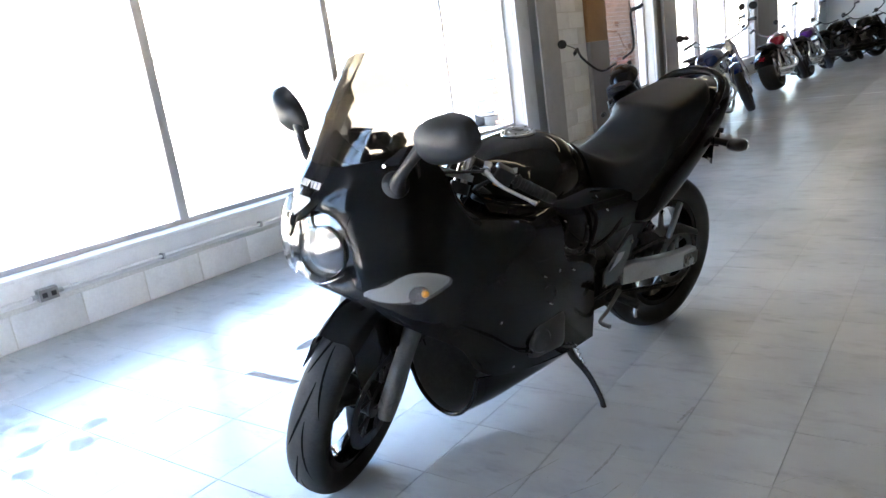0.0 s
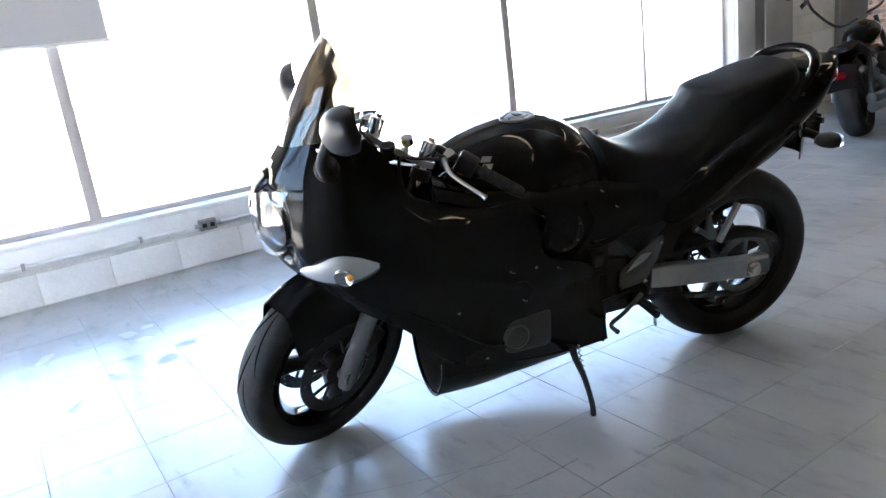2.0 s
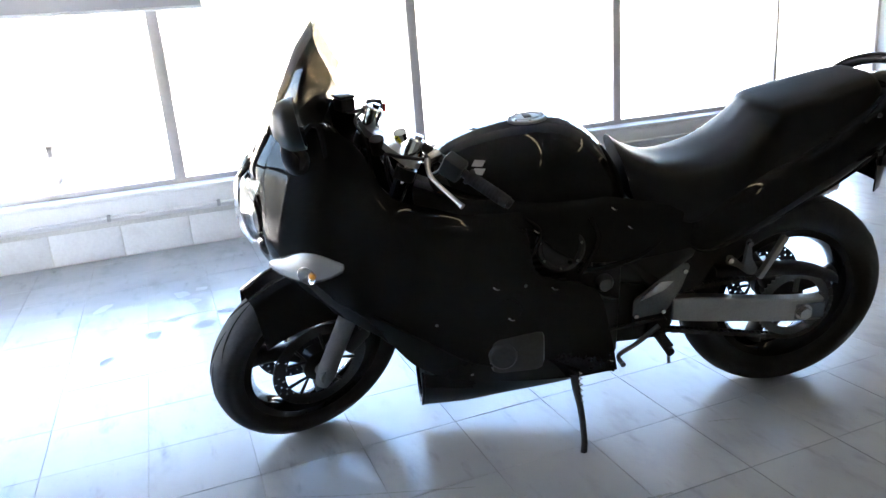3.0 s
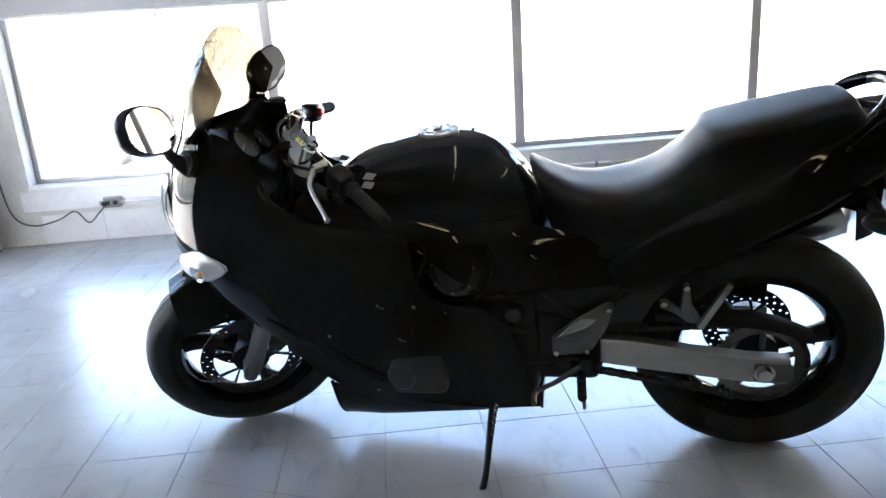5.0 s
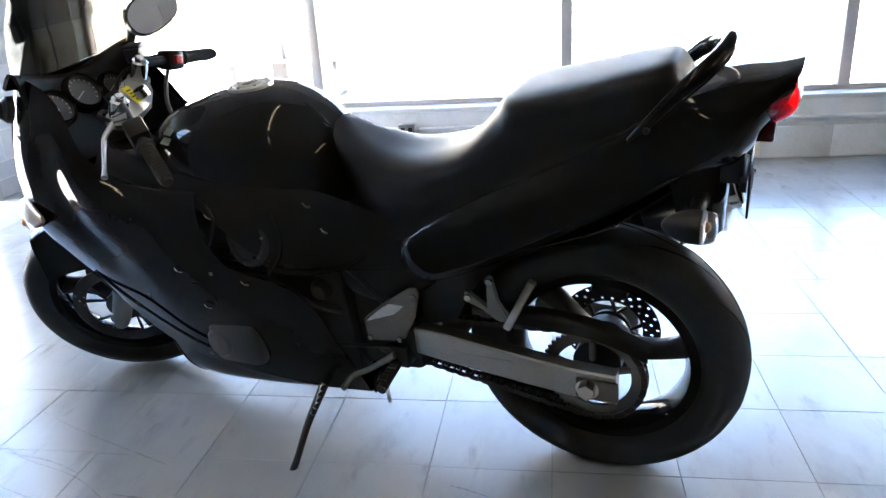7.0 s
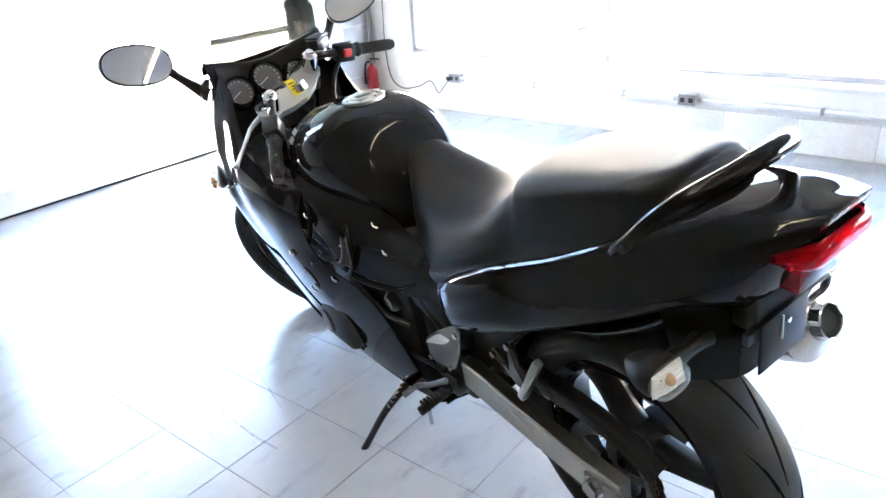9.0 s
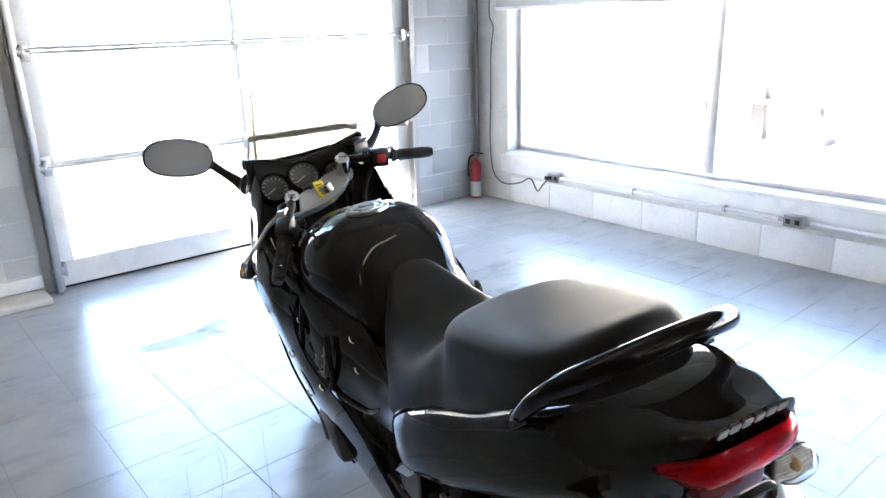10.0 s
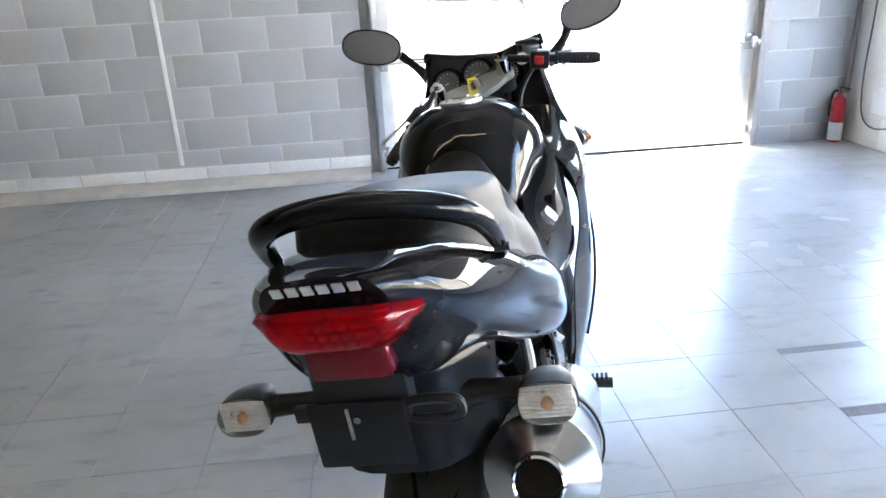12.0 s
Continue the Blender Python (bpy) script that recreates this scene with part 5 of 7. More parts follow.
tail = body("tail_fairing", loft(bmesh.new(), TAIL, 48, 26), M["paint"], bike, "gloss black tail fairing")
for k in range(6):
    y = 0.0415 - 0.0165 * k
    body("lettering_block", boxed(-0.001, 0.001, -0.0056, 0.0056, -0.006, 0.006, m=Matrix.Translation((-0.3192, y, 0.9765)) @ Matrix.Rotation(radians(-24.8), 4, "Y")), M["lettering"], tail, smooth=False)

# tail lamp
lamp = new("tail_lamp")
lamp.parent = bike
lamp["label"] = "wide red tail lamp"
LENS = []
for y, t_, b_ in ((0.096, 0.936, 0.926), (0.089, 0.943, 0.917), (0.080, 0.946, 0.912), (0.062, 0.951, 0.897), (0.040, 0.954, 0.888), (0.0, 0.955, 0.885)):
    f_ = 1 - (y / 0.104) ** 2
    LENS.append([(-0.326 + (0.993 - t_ + (t_ - b_) * k) * 0.4626 - d - 0.006 * f_ + 0.95 * max(0.0, y - 0.058), y, t_ - (t_ - b_) * k) for k, d in ((0.0, 0.004), (0.12, 0.014), (0.4, 0.024), (0.75, 0.022), (1.0, 0.006))])
o = body("lens", shell(bmesh.new(), LENS[::-1], 20, 12, 0.004, mirror=True), M["red_lens"], lamp, "glossy red lens")
o.visible_shadow = False
# faceted reflector behind the lens
rows = []
for i_ in range(27):
    y = -0.090 + 0.180 * i_ / 26
    f_ = 1 - (y / 0.104) ** 2
    t_, b_ = 0.932 + 0.021 * f_, 0.922 - 0.034 * f_
    rows.append([(-0.326 + (0.993 - t_ + (t_ - b_) * (0.05 + 0.9 * k / 8)) * 0.4626 - 0.004 + 0.0025 * (k % 2) + 0.002 * (i_ % 2) - 0.006 * f_ + 0.95 * max(0.0, abs(y) - 0.058), y, t_ - (t_ - b_) * (0.05 + 0.9 * k / 8)) for k in range(9)])
bm = bmesh.new()
grid(bm, np.array(rows))
body("reflector", bm, M["red_inner"], lamp, "faceted red reflector", smooth=False)
body("plate_light", boxed(-0.290, -0.21, -0.048, 0.048, 0.853, 0.893, 0.006), M["red_block"], lamp, "red lower lens block")

# rear mudguard with the empty plate holder
rm = new("rear_mudguard")
rm.parent = bike
rm["label"] = "black plastic rear mudguard with empty plate bracket"
body("undertray", shell(bmesh.new(), [[(0.16, y, 0.655 - 2.0 * y * y) for y in (-0.12, -0.06, 0, 0.06, 0.12)], [(0.0, y, 0.715 - 2.0 * y * y) for y in (-0.12, -0.06, 0, 0.06, 0.12)],
     [(-0.13, y, 0.805 - 1.5 * y * y) for y in (-0.125, -0.065, 0, 0.065, 0.125)], [(-0.205 + 9 * max(0, abs(y) - 0.03) ** 2, y, 0.825 - 1.0 * y * y) for y in (-0.128, -0.07, 0, 0.07, 0.128)], [(-0.215 + 9 * max(0, abs(y) - 0.03) ** 2, y, 0.76) for y in (-0.126, -0.07, 0, 0.07, 0.126)], [(-0.212 + 9 * max(0, abs(y) - 0.03) ** 2, y, 0.672) for y in (-0.116, -0.06, 0, 0.06, 0.116)]], 26, 13, 0.004), M["paint"], rm)
body("backing_plate", boxed(-0.245, -0.205, -0.044, 0.072, 0.78, 0.850, 0.004), M["black_plastic"], rm)
bm = bmesh.new()
tube(bm, [(-0.250, -0.072 + 0.032 * math.copysign(abs(math.cos(t_)) ** 0.6, math.cos(t_)), 0.786 + 0.013 * math.copysign(abs(math.sin(t_)) ** 0.6, math.sin(t_))) for t_ in np.linspace(0, 2 * math.pi, 25)], 0.0065, 8, smooth=False)
box(bm, -0.252, -0.240, -0.044, 0.10, 0.777, 0.797, 0.002)
body("plate_bracket", bm, M["black_plastic"], rm)
body("plate_holder", boxed(-0.258, -0.253, -0.040, 0.080, 0.716, 0.805, 0.003), M["dash_black"], rm)
body("bolt", cyl(bmesh.new(), (-0.264, 0.018, 0.785), (-0.256, 0.018, 0.785), 0.005, seg=6), M["steel"], rm)
body("bracket_edge", boxed(-0.261, -0.256, 0.028, 0.032, 0.756, 0.798, 0.001), M["alloy"], rm)

# rear indicators
for sgn in (1, -1):
    ri = new("rear_indicator")
    ri.parent = bike
    ri["label"] = "clear rear indicator on a black stalk"
    c = Vector((-0.176, 0.203, 0.754) if sgn > 0 else (-0.185, -0.195, 0.752))
    body("stalk", tube(bmesh.new(), [(-0.175, sgn * 0.09, 0.756), (-0.175, sgn * 0.13, 0.757), (-0.172, sgn * 0.178, 0.754)], [0.018, 0.014, 0.016], 12), M["black_plastic"], ri)
    rows = []
    for s, k in ((0.055, 0.08), (0.05, 0.35), (0.035, 0.68), (0.012, 0.95), (-0.012, 1.0)):
        rows.append([(c.x + s, c.y + 0.037 * k * math.copysign(abs(math.cos(t_)) ** 0.7, math.cos(t_)), c.z + 0.025 * k * math.copysign(abs(math.sin(t_)) ** 0.7, math.sin(t_))) for t_ in np.linspace(0, 2 * math.pi, 24, endpoint=False)])
    bm = bmesh.new()
    vs = grid(bm, catmull(np.array(rows), 17), close_v=True)
    bm.faces.new(vs[0][::-1])
    bm.faces.new(vs[-1])
    body("housing", bm, M["satin"], ri)
    rows = []
    for s, k in ((-0.0125, 0.96), (-0.022, 0.94), (-0.032, 0.84), (-0.037, 0.6), (-0.039, 0.1)):
        rows.append([(c.x + s, c.y + 0.037 * k * math.copysign(abs(math.cos(t_)) ** 0.7, math.cos(t_)), c.z + 0.025 * k * math.copysign(abs(math.sin(t_)) ** 0.7, math.sin(t_))) for t_ in np.linspace(0, 2 * math.pi, 24, endpoint=False)])
    bm = bmesh.new()
    vs = grid(bm, catmull(np.array(rows), 17), close_v=True)
    bm.faces.new(vs[0][::-1])
    bm.faces.new(vs[-1])
    o = body("lens", bm, M["clear_lens"], ri, "ribbed clear lens")
    o.visible_shadow = False
    body("reflector", boxed(c.x - 0.016, c.x - 0.0135, c.y - 0.031, c.y + 0.031, c.z - 0.020, c.z + 0.020, 0.001), M["cream"], ri, "pale silvery reflector")
    for k in range(7):
        z = c.z - 0.016 + 0.0053 * k
        body("lens_rib", tube(bmesh.new(), [(c.x - 0.0165, c.y - 0.030, z), (c.x - 0.0175, c.y, z), (c.x - 0.0165, c.y + 0.030, z)], 0.0016, 6), M["cream"], ri)
    bm = bmesh.new()
    bmesh.ops.create_uvsphere(bm, u_segments=12, v_segments=8, radius=0.008, matrix=Matrix.Translation(c + Vector((-0.019, 0, 0))))
    body("bulb", bm, M["dull_amber"], ri, "dull amber bulb")

# grab rail
half = [(-0.055, 0.150, 0.885), (-0.085, 0.151, 0.915), (-0.125, 0.142, 0.957), (-0.165, 0.118, 0.990), (-0.195, 0.065, 1.013)]
pts = half + [(-0.204, 0, 1.021)] + mirrored(half[::-1])
body("grab_rail", tube(bmesh.new(), pts, [0.007, 0.011, 0.014, 0.0165, 0.016, 0.0155, 0.016, 0.0165, 0.014, 0.011, 0.007], 14), M["paint"], bike, "black loop grab rail behind the seat")
for sgn in (1, -1):
    body("rail_bolt", cyl(bmesh.new(), (-0.085, sgn * 0.146, 0.905), (-0.087, sgn * 0.166, 0.907), 0.006, seg=12), M["satin"], bike)

# silencer
ex = new("silencer")
ex.parent = bike
ex["label"] = "round steel silencer with a dark open tip"
e1, e0 = Vector((-0.187, -0.172, 0.640)), Vector((0.31, -0.172, 0.430))
d = (e1 - e0).normalized()
body("body", tube(bmesh.new(), [e0, e0 + d * 0.05, e1 - d * 0.045, e1], [0.045, 0.070, 0.074, 0.074], 32, smooth=False), M["steel"], ex)
body("end_cap", tube(bmesh.new(), [e1, e1 + d * 0.003, e1 + d * 0.028], [0.075, 0.074, 0.034], 32, smooth=False, caps=False), M["steel"], ex)
body("outlet", lathe(bmesh.new(), [(0.0335, 0.0), (0.0335, 0.040), (0.0305, 0.042), (0.0285, 0.040), (0.0285, -0.10), (0.026, -0.10), (0.026, -0.11), (0.0335, -0.11)], Matrix.Translation(e1 + d * 0.008) @ align(d), 32), M["chrome"], ex)
# black disc that paints the darkness down the open pipe
body("bore_shade", cyl(bmesh.new(), e1 + d * 0.002, e1 + d * 0.004, 0.0284, seg=24), M["black_plastic"], ex)
body("strap", lathe(bmesh.new(), [(0.0742, -0.012), (0.078, -0.012), (0.078, 0.012), (0.0742, 0.012)], Matrix.Translation(e1 - d * 0.16) @ align(d), 32), M["satin"], ex)
body("hanger", tube(bmesh.new(), [e1 - d * 0.16 + Vector((0, 0.02, 0.074)), Vector((0.02, -0.15, 0.66)), Vector((0.08, -0.14, 0.70))], [0.010, 0.009, 0.010], 8), M["alloy"], ex)
body("link_pipe", tube(bmesh.new(), [e0, Vector((0.40, -0.165, 0.35)), Vector((0.55, -0.12, 0.235)), Vector((0.80, -0.06, 0.185))], [0.040, 0.026, 0.025, 0.025], 18), M["steel"], ex)

# engine and frame seen through the cut-outs
body("engine_block", boxed(0.60, 1.02, -0.16, 0.16, 0.24, 0.60, 0.03), M["satin"], bike, "dark engine block behind the fairing")
body("cylinder_head", boxed(0.78, 1.05, -0.17, 0.17, 0.58, 0.70, 0.02, m=None), M["satin"], bike)
for k in range(6):
    body("cooling_fin", boxed(0.77, 1.03, -0.175, 0.175, 0.50 + 0.018 * k, 0.508 + 0.018 * k, 0.002), M["satin"], bike)
body("generator_cover", boxed(0.842, 1.0, 0.19, 0.243, 0.282, 0.412, 0.026), M["engine_grey"], bike, "dull dark grey rounded engine cover")
body("generator_nose", lathe(bmesh.new(), [(0.0, -0.02), (0.040, -0.02), (0.040, 0.006), (0.034, 0.012), (0.0, 0.014)], Matrix.Translation((0.965, 0.236, 0.345)) @ align((0.1, 1, 0)), 28), M["engine_grey"], bike)
body("panel_seam", tube(bmesh.new(), [(1.31, 0.247, 0.52), (1.18, 0.252, 0.43), (1.06, 0.237, 0.34), (0.96, 0.222, 0.30), (0.86, 0.205, 0.275)], 0.004, 8), M["paint"], bike)
body("panel_seam", tube(bmesh.new(), mirrored([(1.31, 0.247, 0.52), (1.18, 0.252, 0.43), (1.06, 0.237, 0.34), (0.96, 0.222, 0.30), (0.86, 0.205, 0.275)]), 0.004, 8), M["paint"], bike)
body("frame_spar", tube(bmesh.new(), [(1.12, 0.10, 0.82), (0.95, 0.140, 0.72), (0.75, 0.135, 0.67), (0.60, 0.13, 0.57), (0.47, 0.125, 0.43)], 0.022, 12), M["satin"], bike)
body("frame_spar", tube(bmesh.new(), mirrored([(1.12, 0.10, 0.82), (0.95, 0.140, 0.72), (0.75, 0.135, 0.67), (0.60, 0.13, 0.57), (0.47, 0.125, 0.43)]), 0.022, 12), M["satin"], bike)
body("carburettor_bank", boxed(0.66, 0.76, -0.14, 0.14, 0.60, 0.69, 0.015), M["alloy_dark"], bike)
for k, (x, z, r) in enumerate(((0.80, 0.60, 0.030), (0.72, 0.56, 0.022), (0.66, 0.50, 0.026))):
    body("engine_fitting", lathe(bmesh.new(), [(0.0, -0.02), (r, -0.02), (r, 0.0), (r * 0.7, 0.012), (r * 0.3, 0.014), (0.0, 0.014)], Matrix.Translation((x, 0.172, z)) @ align((0, 1, 0)), 20), M["engine_grey"], bike)
for k, pts in enumerate(([(0.88, 0.18, 0.62), (0.80, 0.20, 0.66), (0.70, 0.185, 0.62), (0.66, 0.16, 0.54)], [(0.84, 0.19, 0.50), (0.76, 0.205, 0.53), (0.68, 0.19, 0.47), (0.62, 0.16, 0.44)])):
    body("hose", tube(bmesh.new(), pts, 0.008, 8), M["rubber"], bike)

m = Matrix.Translation((0.80, 0.206, 0.640)) @ align((0.12, 1, 0.28))
ring_cover = body("clutch_cover", lathe(bmesh.new(), [(0.0, -0.03), (0.066, -0.03), (0.066, 0.0), (0.060, 0.006), (0.052, 0.006), (0.048, 0.002), (0.0, 0.003)], m, 44), M["satin"], bike, "round black engine cover with small bolts")
for k in range(7):
    a = 2 * math.pi * k / 7 + 0.2
    body("bolt", cyl(bmesh.new(), m @ Vector((0.056 * math.cos(a), 0.056 * math.sin(a), 0.004)), m @ Vector((0.056 * math.cos(a), 0.056 * math.sin(a), 0.011)), 0.0038, 0.003, seg=8), M["alloy_dark"], ring_cover)
for pts_, rad in (([(0.90, 0.205, 0.735), (0.86, 0.224, 0.70), (0.875, 0.232, 0.655), (0.90, 0.236, 0.62)], 0.006), ([(0.72, 0.20, 0.71), (0.70, 0.214, 0.665), (0.715, 0.216, 0.61), (0.75, 0.222, 0.565)], 0.007),
                  ([(0.97, 0.215, 0.745), (0.93, 0.232, 0.72), (0.90, 0.235, 0.705)], 0.004)):
    body("hose", tube(bmesh.new(), pts_, rad, 10), M["paint"], bike)
# bright steel bits added as glints on the flank and engine
for x, y, z in ((0.822, 0.232, 0.535), (0.944, 0.252, 0.467), (0.986, 0.262, 0.569), (0.73, 0.205, 0.52), (0.644, 0.162, 0.715), (0.60, 0.178, 0.664), (0.90, 0.236, 0.66), (0.87, 0.226, 0.70)):
    body("glint_bit", tube(bmesh.new(), [(x - 0.009, y, z - 0.004), (x, y + 0.005, z), (x + 0.008, y + 0.003, z + 0.006)], 0.0026, 8), M["steel"], bike)

body("side_cover", loft(bmesh.new(), [[(0.66, 0, 0.70), (0.66, 0.10, 0.70), (0.66, 0.135, 0.64), (0.66, 0.13, 0.50), (0.66, 0, 0.48)], [(0.52, 0, 0.68), (0.52, 0.11, 0.68), (0.52, 0.145, 0.60), (0.50, 0.13, 0.46), (0.50, 0, 0.44)],
     [(0.38, 0, 0.66), (0.38, 0.10, 0.66), (0.38, 0.13, 0.60), (0.38, 0.11, 0.52), (0.38, 0, 0.50)]], 16, 18), M["black_plastic"], bike, "black plastic side cover under the seat")

# panels that close the gap between the tank and the fairing
for sgn in (1, -1):
    rows = [[(1.16, 0.10, 0.835), (1.17, 0.15, 0.835), (1.18, 0.195, 0.825), (1.18, 0.222, 0.80)],
            [(1.03, 0.160, 0.790), (1.035, 0.185, 0.785), (1.04, 0.205, 0.775), (1.045, 0.214, 0.755)],
            [(0.93, 0.170, 0.775), (0.93, 0.188, 0.768), (0.925, 0.202, 0.752), (0.92, 0.215, 0.725)],
            [(0.80, 0.158, 0.750), (0.795, 0.186, 0.728), (0.785, 0.208, 0.685), (0.775, 0.218, 0.610)],
            [(0.65, 0.128, 0.735), (0.645, 0.158, 0.712), (0.635, 0.184, 0.660), (0.62, 0.190, 0.575)],
            [(0.50, 0.142, 0.705), (0.49, 0.158, 0.682), (0.48, 0.172, 0.640), (0.47, 0.168, 0.575)],
            [(0.40, 0.160, 0.690), (0.40, 0.168, 0.670), (0.40, 0.172, 0.640), (0.40, 0.165, 0.585)]]
    rows = [[(x, y * sgn, z) for x, y, z in row] for row in rows]
    sp = body("side_panel", shell(bmesh.new(), rows, 30, 14, 0.004 * sgn), M["paint"], bike, "gloss black side panel under the tank")
    body("lip", tube(bmesh.new(), [(0.782, 0.222 * sgn, 0.604), (0.739, 0.216 * sgn, 0.576), (0.682, 0.206 * sgn, 0.566), (0.583, 0.187 * sgn, 0.576), (0.534, 0.181 * sgn, 0.598), (0.505, 0.176 * sgn, 0.618)], [0.004, 0.007, 0.008, 0.007, 0.006, 0.004], 10, n=40), M["paint"], sp, "rolled gloss lip")
    if sgn < 0:
        # matt black oval stands in for the shade inside an opening
        body("opening_patch", loft(bmesh.new(), [[(0.72 + 0.032 * math.cos(t_) * k, sgn * (0.199 + d_) + sgn * 0.20 * 0.032 * math.cos(t_) * k, 0.665 + 0.055 * math.sin(t_) * k) for t_ in np.linspace(0, 2 * math.pi, 17)[:-1]] for k, d_ in ((1.0, -0.004), (0.95, 0.004), (0.5, 0.006), (0.05, 0.006))], 7, 24, mirror=False), M["black_plastic"], sp, "raised black oval for a shaded opening")
# small bolts added at the spots where the flank glints
for x, z, y in ((1.145, 0.470, 0.2445), (1.06, 0.42, 0.2385), (0.904, 0.56, 0.2465), (1.20, 0.70, 0.2635), (0.975, 0.30, 0.2075), (1.05, 0.275, 0.2015)):
    for sgn in (1, -1):
        body("glint_bolt", lathe(bmesh.new(), [(0.0, -0.01), (0.0055, -0.01), (0.0055, 0.001), (0.004, 0.003), (0.0, 0.0034)], Matrix.Translation((x, sgn * y, z)) @ align((0.1, sgn, 0.1)), 14), M["alloy_dark"], bike)

body("inner_mudguard", plate(bmesh.new(), [(0.43, 0.40), (0.345, 0.42), (0.305, 0.50), (0.245, 0.565), (0.205, 0.61), (0.24, 0.66), (0.43, 0.66)], 0.22, Matrix.Rotation(radians(90), 4, "X")), M["black_plastic"], bike, "black plastic inner mudguard")
body("gearbox", boxed(0.44, 0.63, -0.13, 0.13, 0.27, 0.48, 0.02), M["black_plastic"], bike, "black gearbox casing")

# heel guards, pegs, stand
for sgn in (1, -1):
    hg = new("heel_guard")
    hg.parent = bike
    hg["label"] = "polished alloy heel guard plate"
    poly = [(0.412, 0.528), (0.405, 0.515), (0.425, 0.450), (0.462, 0.385), (0.485, 0.374), (0.556, 0.366), (0.566, 0.376), (0.566, 0.425), (0.555, 0.436), (0.505, 0.476), (0.43, 0.526)]
    m = Matrix.Translation((0, sgn * 0.156, 0)) @ Matrix.Rotation(radians(90), 4, "X")
    bm = plate(bmesh.new(), poly, 0.006, m)
    bmesh.ops.bevel(bm, geom=list(bm.edges), offset=0.002, segments=2, affect="EDGES")
    body("plate", bm, M["alloy_dark"], hg)
    bm = plate(bmesh.new(), [(0.424, 0.512), (0.434, 0.486), (0.480, 0.452), (0.552, 0.428), (0.540, 0.440), (0.492, 0.478)], 0.006, Matrix.Translation((0, sgn * 0.160, 0.0)) @ Matrix.Rotation(radians(90), 4, "X"))
    bmesh.ops.bevel(bm, geom=list(bm.edges), offset=0.002, segments=2, affect="EDGES")
    for v_ in bm.verts:
        v_.co.y -= sgn * 0.25 * (v_.co.z - 0.46)
    body("raised_edge", bm, M["chrome"], hg, "mirror-bright raised edge")
    for x, z in ((0.556, 0.376), (0.475, 0.383), (0.420, 0.505)):
        body("bolt", cyl(bmesh.new(), (x, sgn * 0.158, z), (x, sgn * 0.165, z), 0.007, seg=8), M["steel"], hg)
    pg = new("footpeg")
    pg.parent = bike
    body("bracket", boxed(0.46, 0.52, sgn * 0.12, sgn * 0.165, 0.30, 0.36, 0.008), M["satin"], pg)
    pz = 0.315 if sgn > 0 else 0.348
    body("rubber", tube(bmesh.new(), [(0.492, sgn * 0.165, pz), (0.488, sgn * 0.262, pz - 0.006)], [0.012, 0.012], 10, smooth=False), M["rubber"], pg)
    for k in range(8):
        body("tread_rib", boxed(0.478, 0.500, sgn * (0.180 + 0.010 * k) - 0.003, sgn * (0.180 + 0.010 * k) + 0.003, pz + 0.007, pz + 0.014, 0.001), M["rubber"], pg)
    if sgn > 0:
        body("feeler", cyl(bmesh.new(), (0.485, 0.240, 0.300), (0.482, 0.243, 0.262), 0.005, seg=8), M["steel"], pg)
    pp = new("passenger_peg")
    pp.parent = bike
    pp["label"] = "folded passenger peg on a cast alloy bracket"
    m = Matrix.Translation((0, sgn * 0.152, 0)) @ Matrix.Rotation(radians(90), 4, "X")
    bm = plate(bmesh.new(), [(0.296, 0.532), (0.282, 0.535), (0.245, 0.505), (0.240, 0.575), (0.228, 0.580), (0.218, 0.520), (0.196, 0.484), (0.204, 0.466), (0.224, 0.468), (0.262, 0.496), (0.296, 0.510)], 0.012, m)
    bmesh.ops.bevel(bm, geom=list(bm.edges), offset=0.003, segments=2, affect="EDGES")
    body("bracket", bm, M["alloy_dark"], pp)
    for x, z in ((0.286, 0.522), (0.233, 0.567)):
        body("bolt", cyl(bmesh.new(), (x, sgn * 0.156, z), (x, sgn * 0.164, z), 0.008, seg=8), M["steel"], pp)
    bm = boxed(-0.010, 0.010, -0.009, 0.009, 0, 0.139, 0.005, m=Matrix.Translation((0.199, sgn * 0.168, 0.462)) @ align((-0.47, 0, 0.88)))
    body("peg", bm, M["alloy"], pp, "folded alloy peg")
stand = new("side_stand")
stand.parent = bike
stand["label"] = "black steel side stand on its worn foot"
foot = Vector((0.757, 0.335, 0.0535))
body("leg", tube(bmesh.new(), [(0.712, 0.135, 0.262), (0.736, 0.162, 0.195), (0.741, 0.245, 0.146), (0.747, 0.306, 0.090), foot], [0.017, 0.013, 0.010, 0.009, 0.010], 12), M["satin"], stand)
body("foot", boxed(-0.019, 0.019, -0.016, 0.016, -0.006, 0.004, 0.003, m=Matrix.Translation(foot + Vector((0.004, 0.008, -0.0025))) @ Matrix.Rotation(LEAN, 4, "X")), M["steel"], stand, "worn bright steel foot")
body("spring", tube(bmesh.new(), [(0.722 + 0.0045 * math.cos(k * 1.1) + 0.0004 * k, 0.170 + 0.0020 * k + 0.0045 * math.sin(k * 1.1), 0.222 - 0.0020 * k) for k in range(40)], 0.0022, 5, n=120), M["steel"], stand)
body("mount", boxed(0.655, 0.735, 0.11, 0.155, 0.235, 0.305, 0.01), M["satin"], bike)
body("gear_lever", tube(bmesh.new(), [(0.49, 0.175, 0.345), (0.56, 0.185, 0.30), (0.612, 0.19, 0.272), (0.615, 0.235, 0.268)], [0.008, 0.007, 0.007, 0.008], 10), M["alloy_dark"], bike, "cast gear lever with rubber tip")
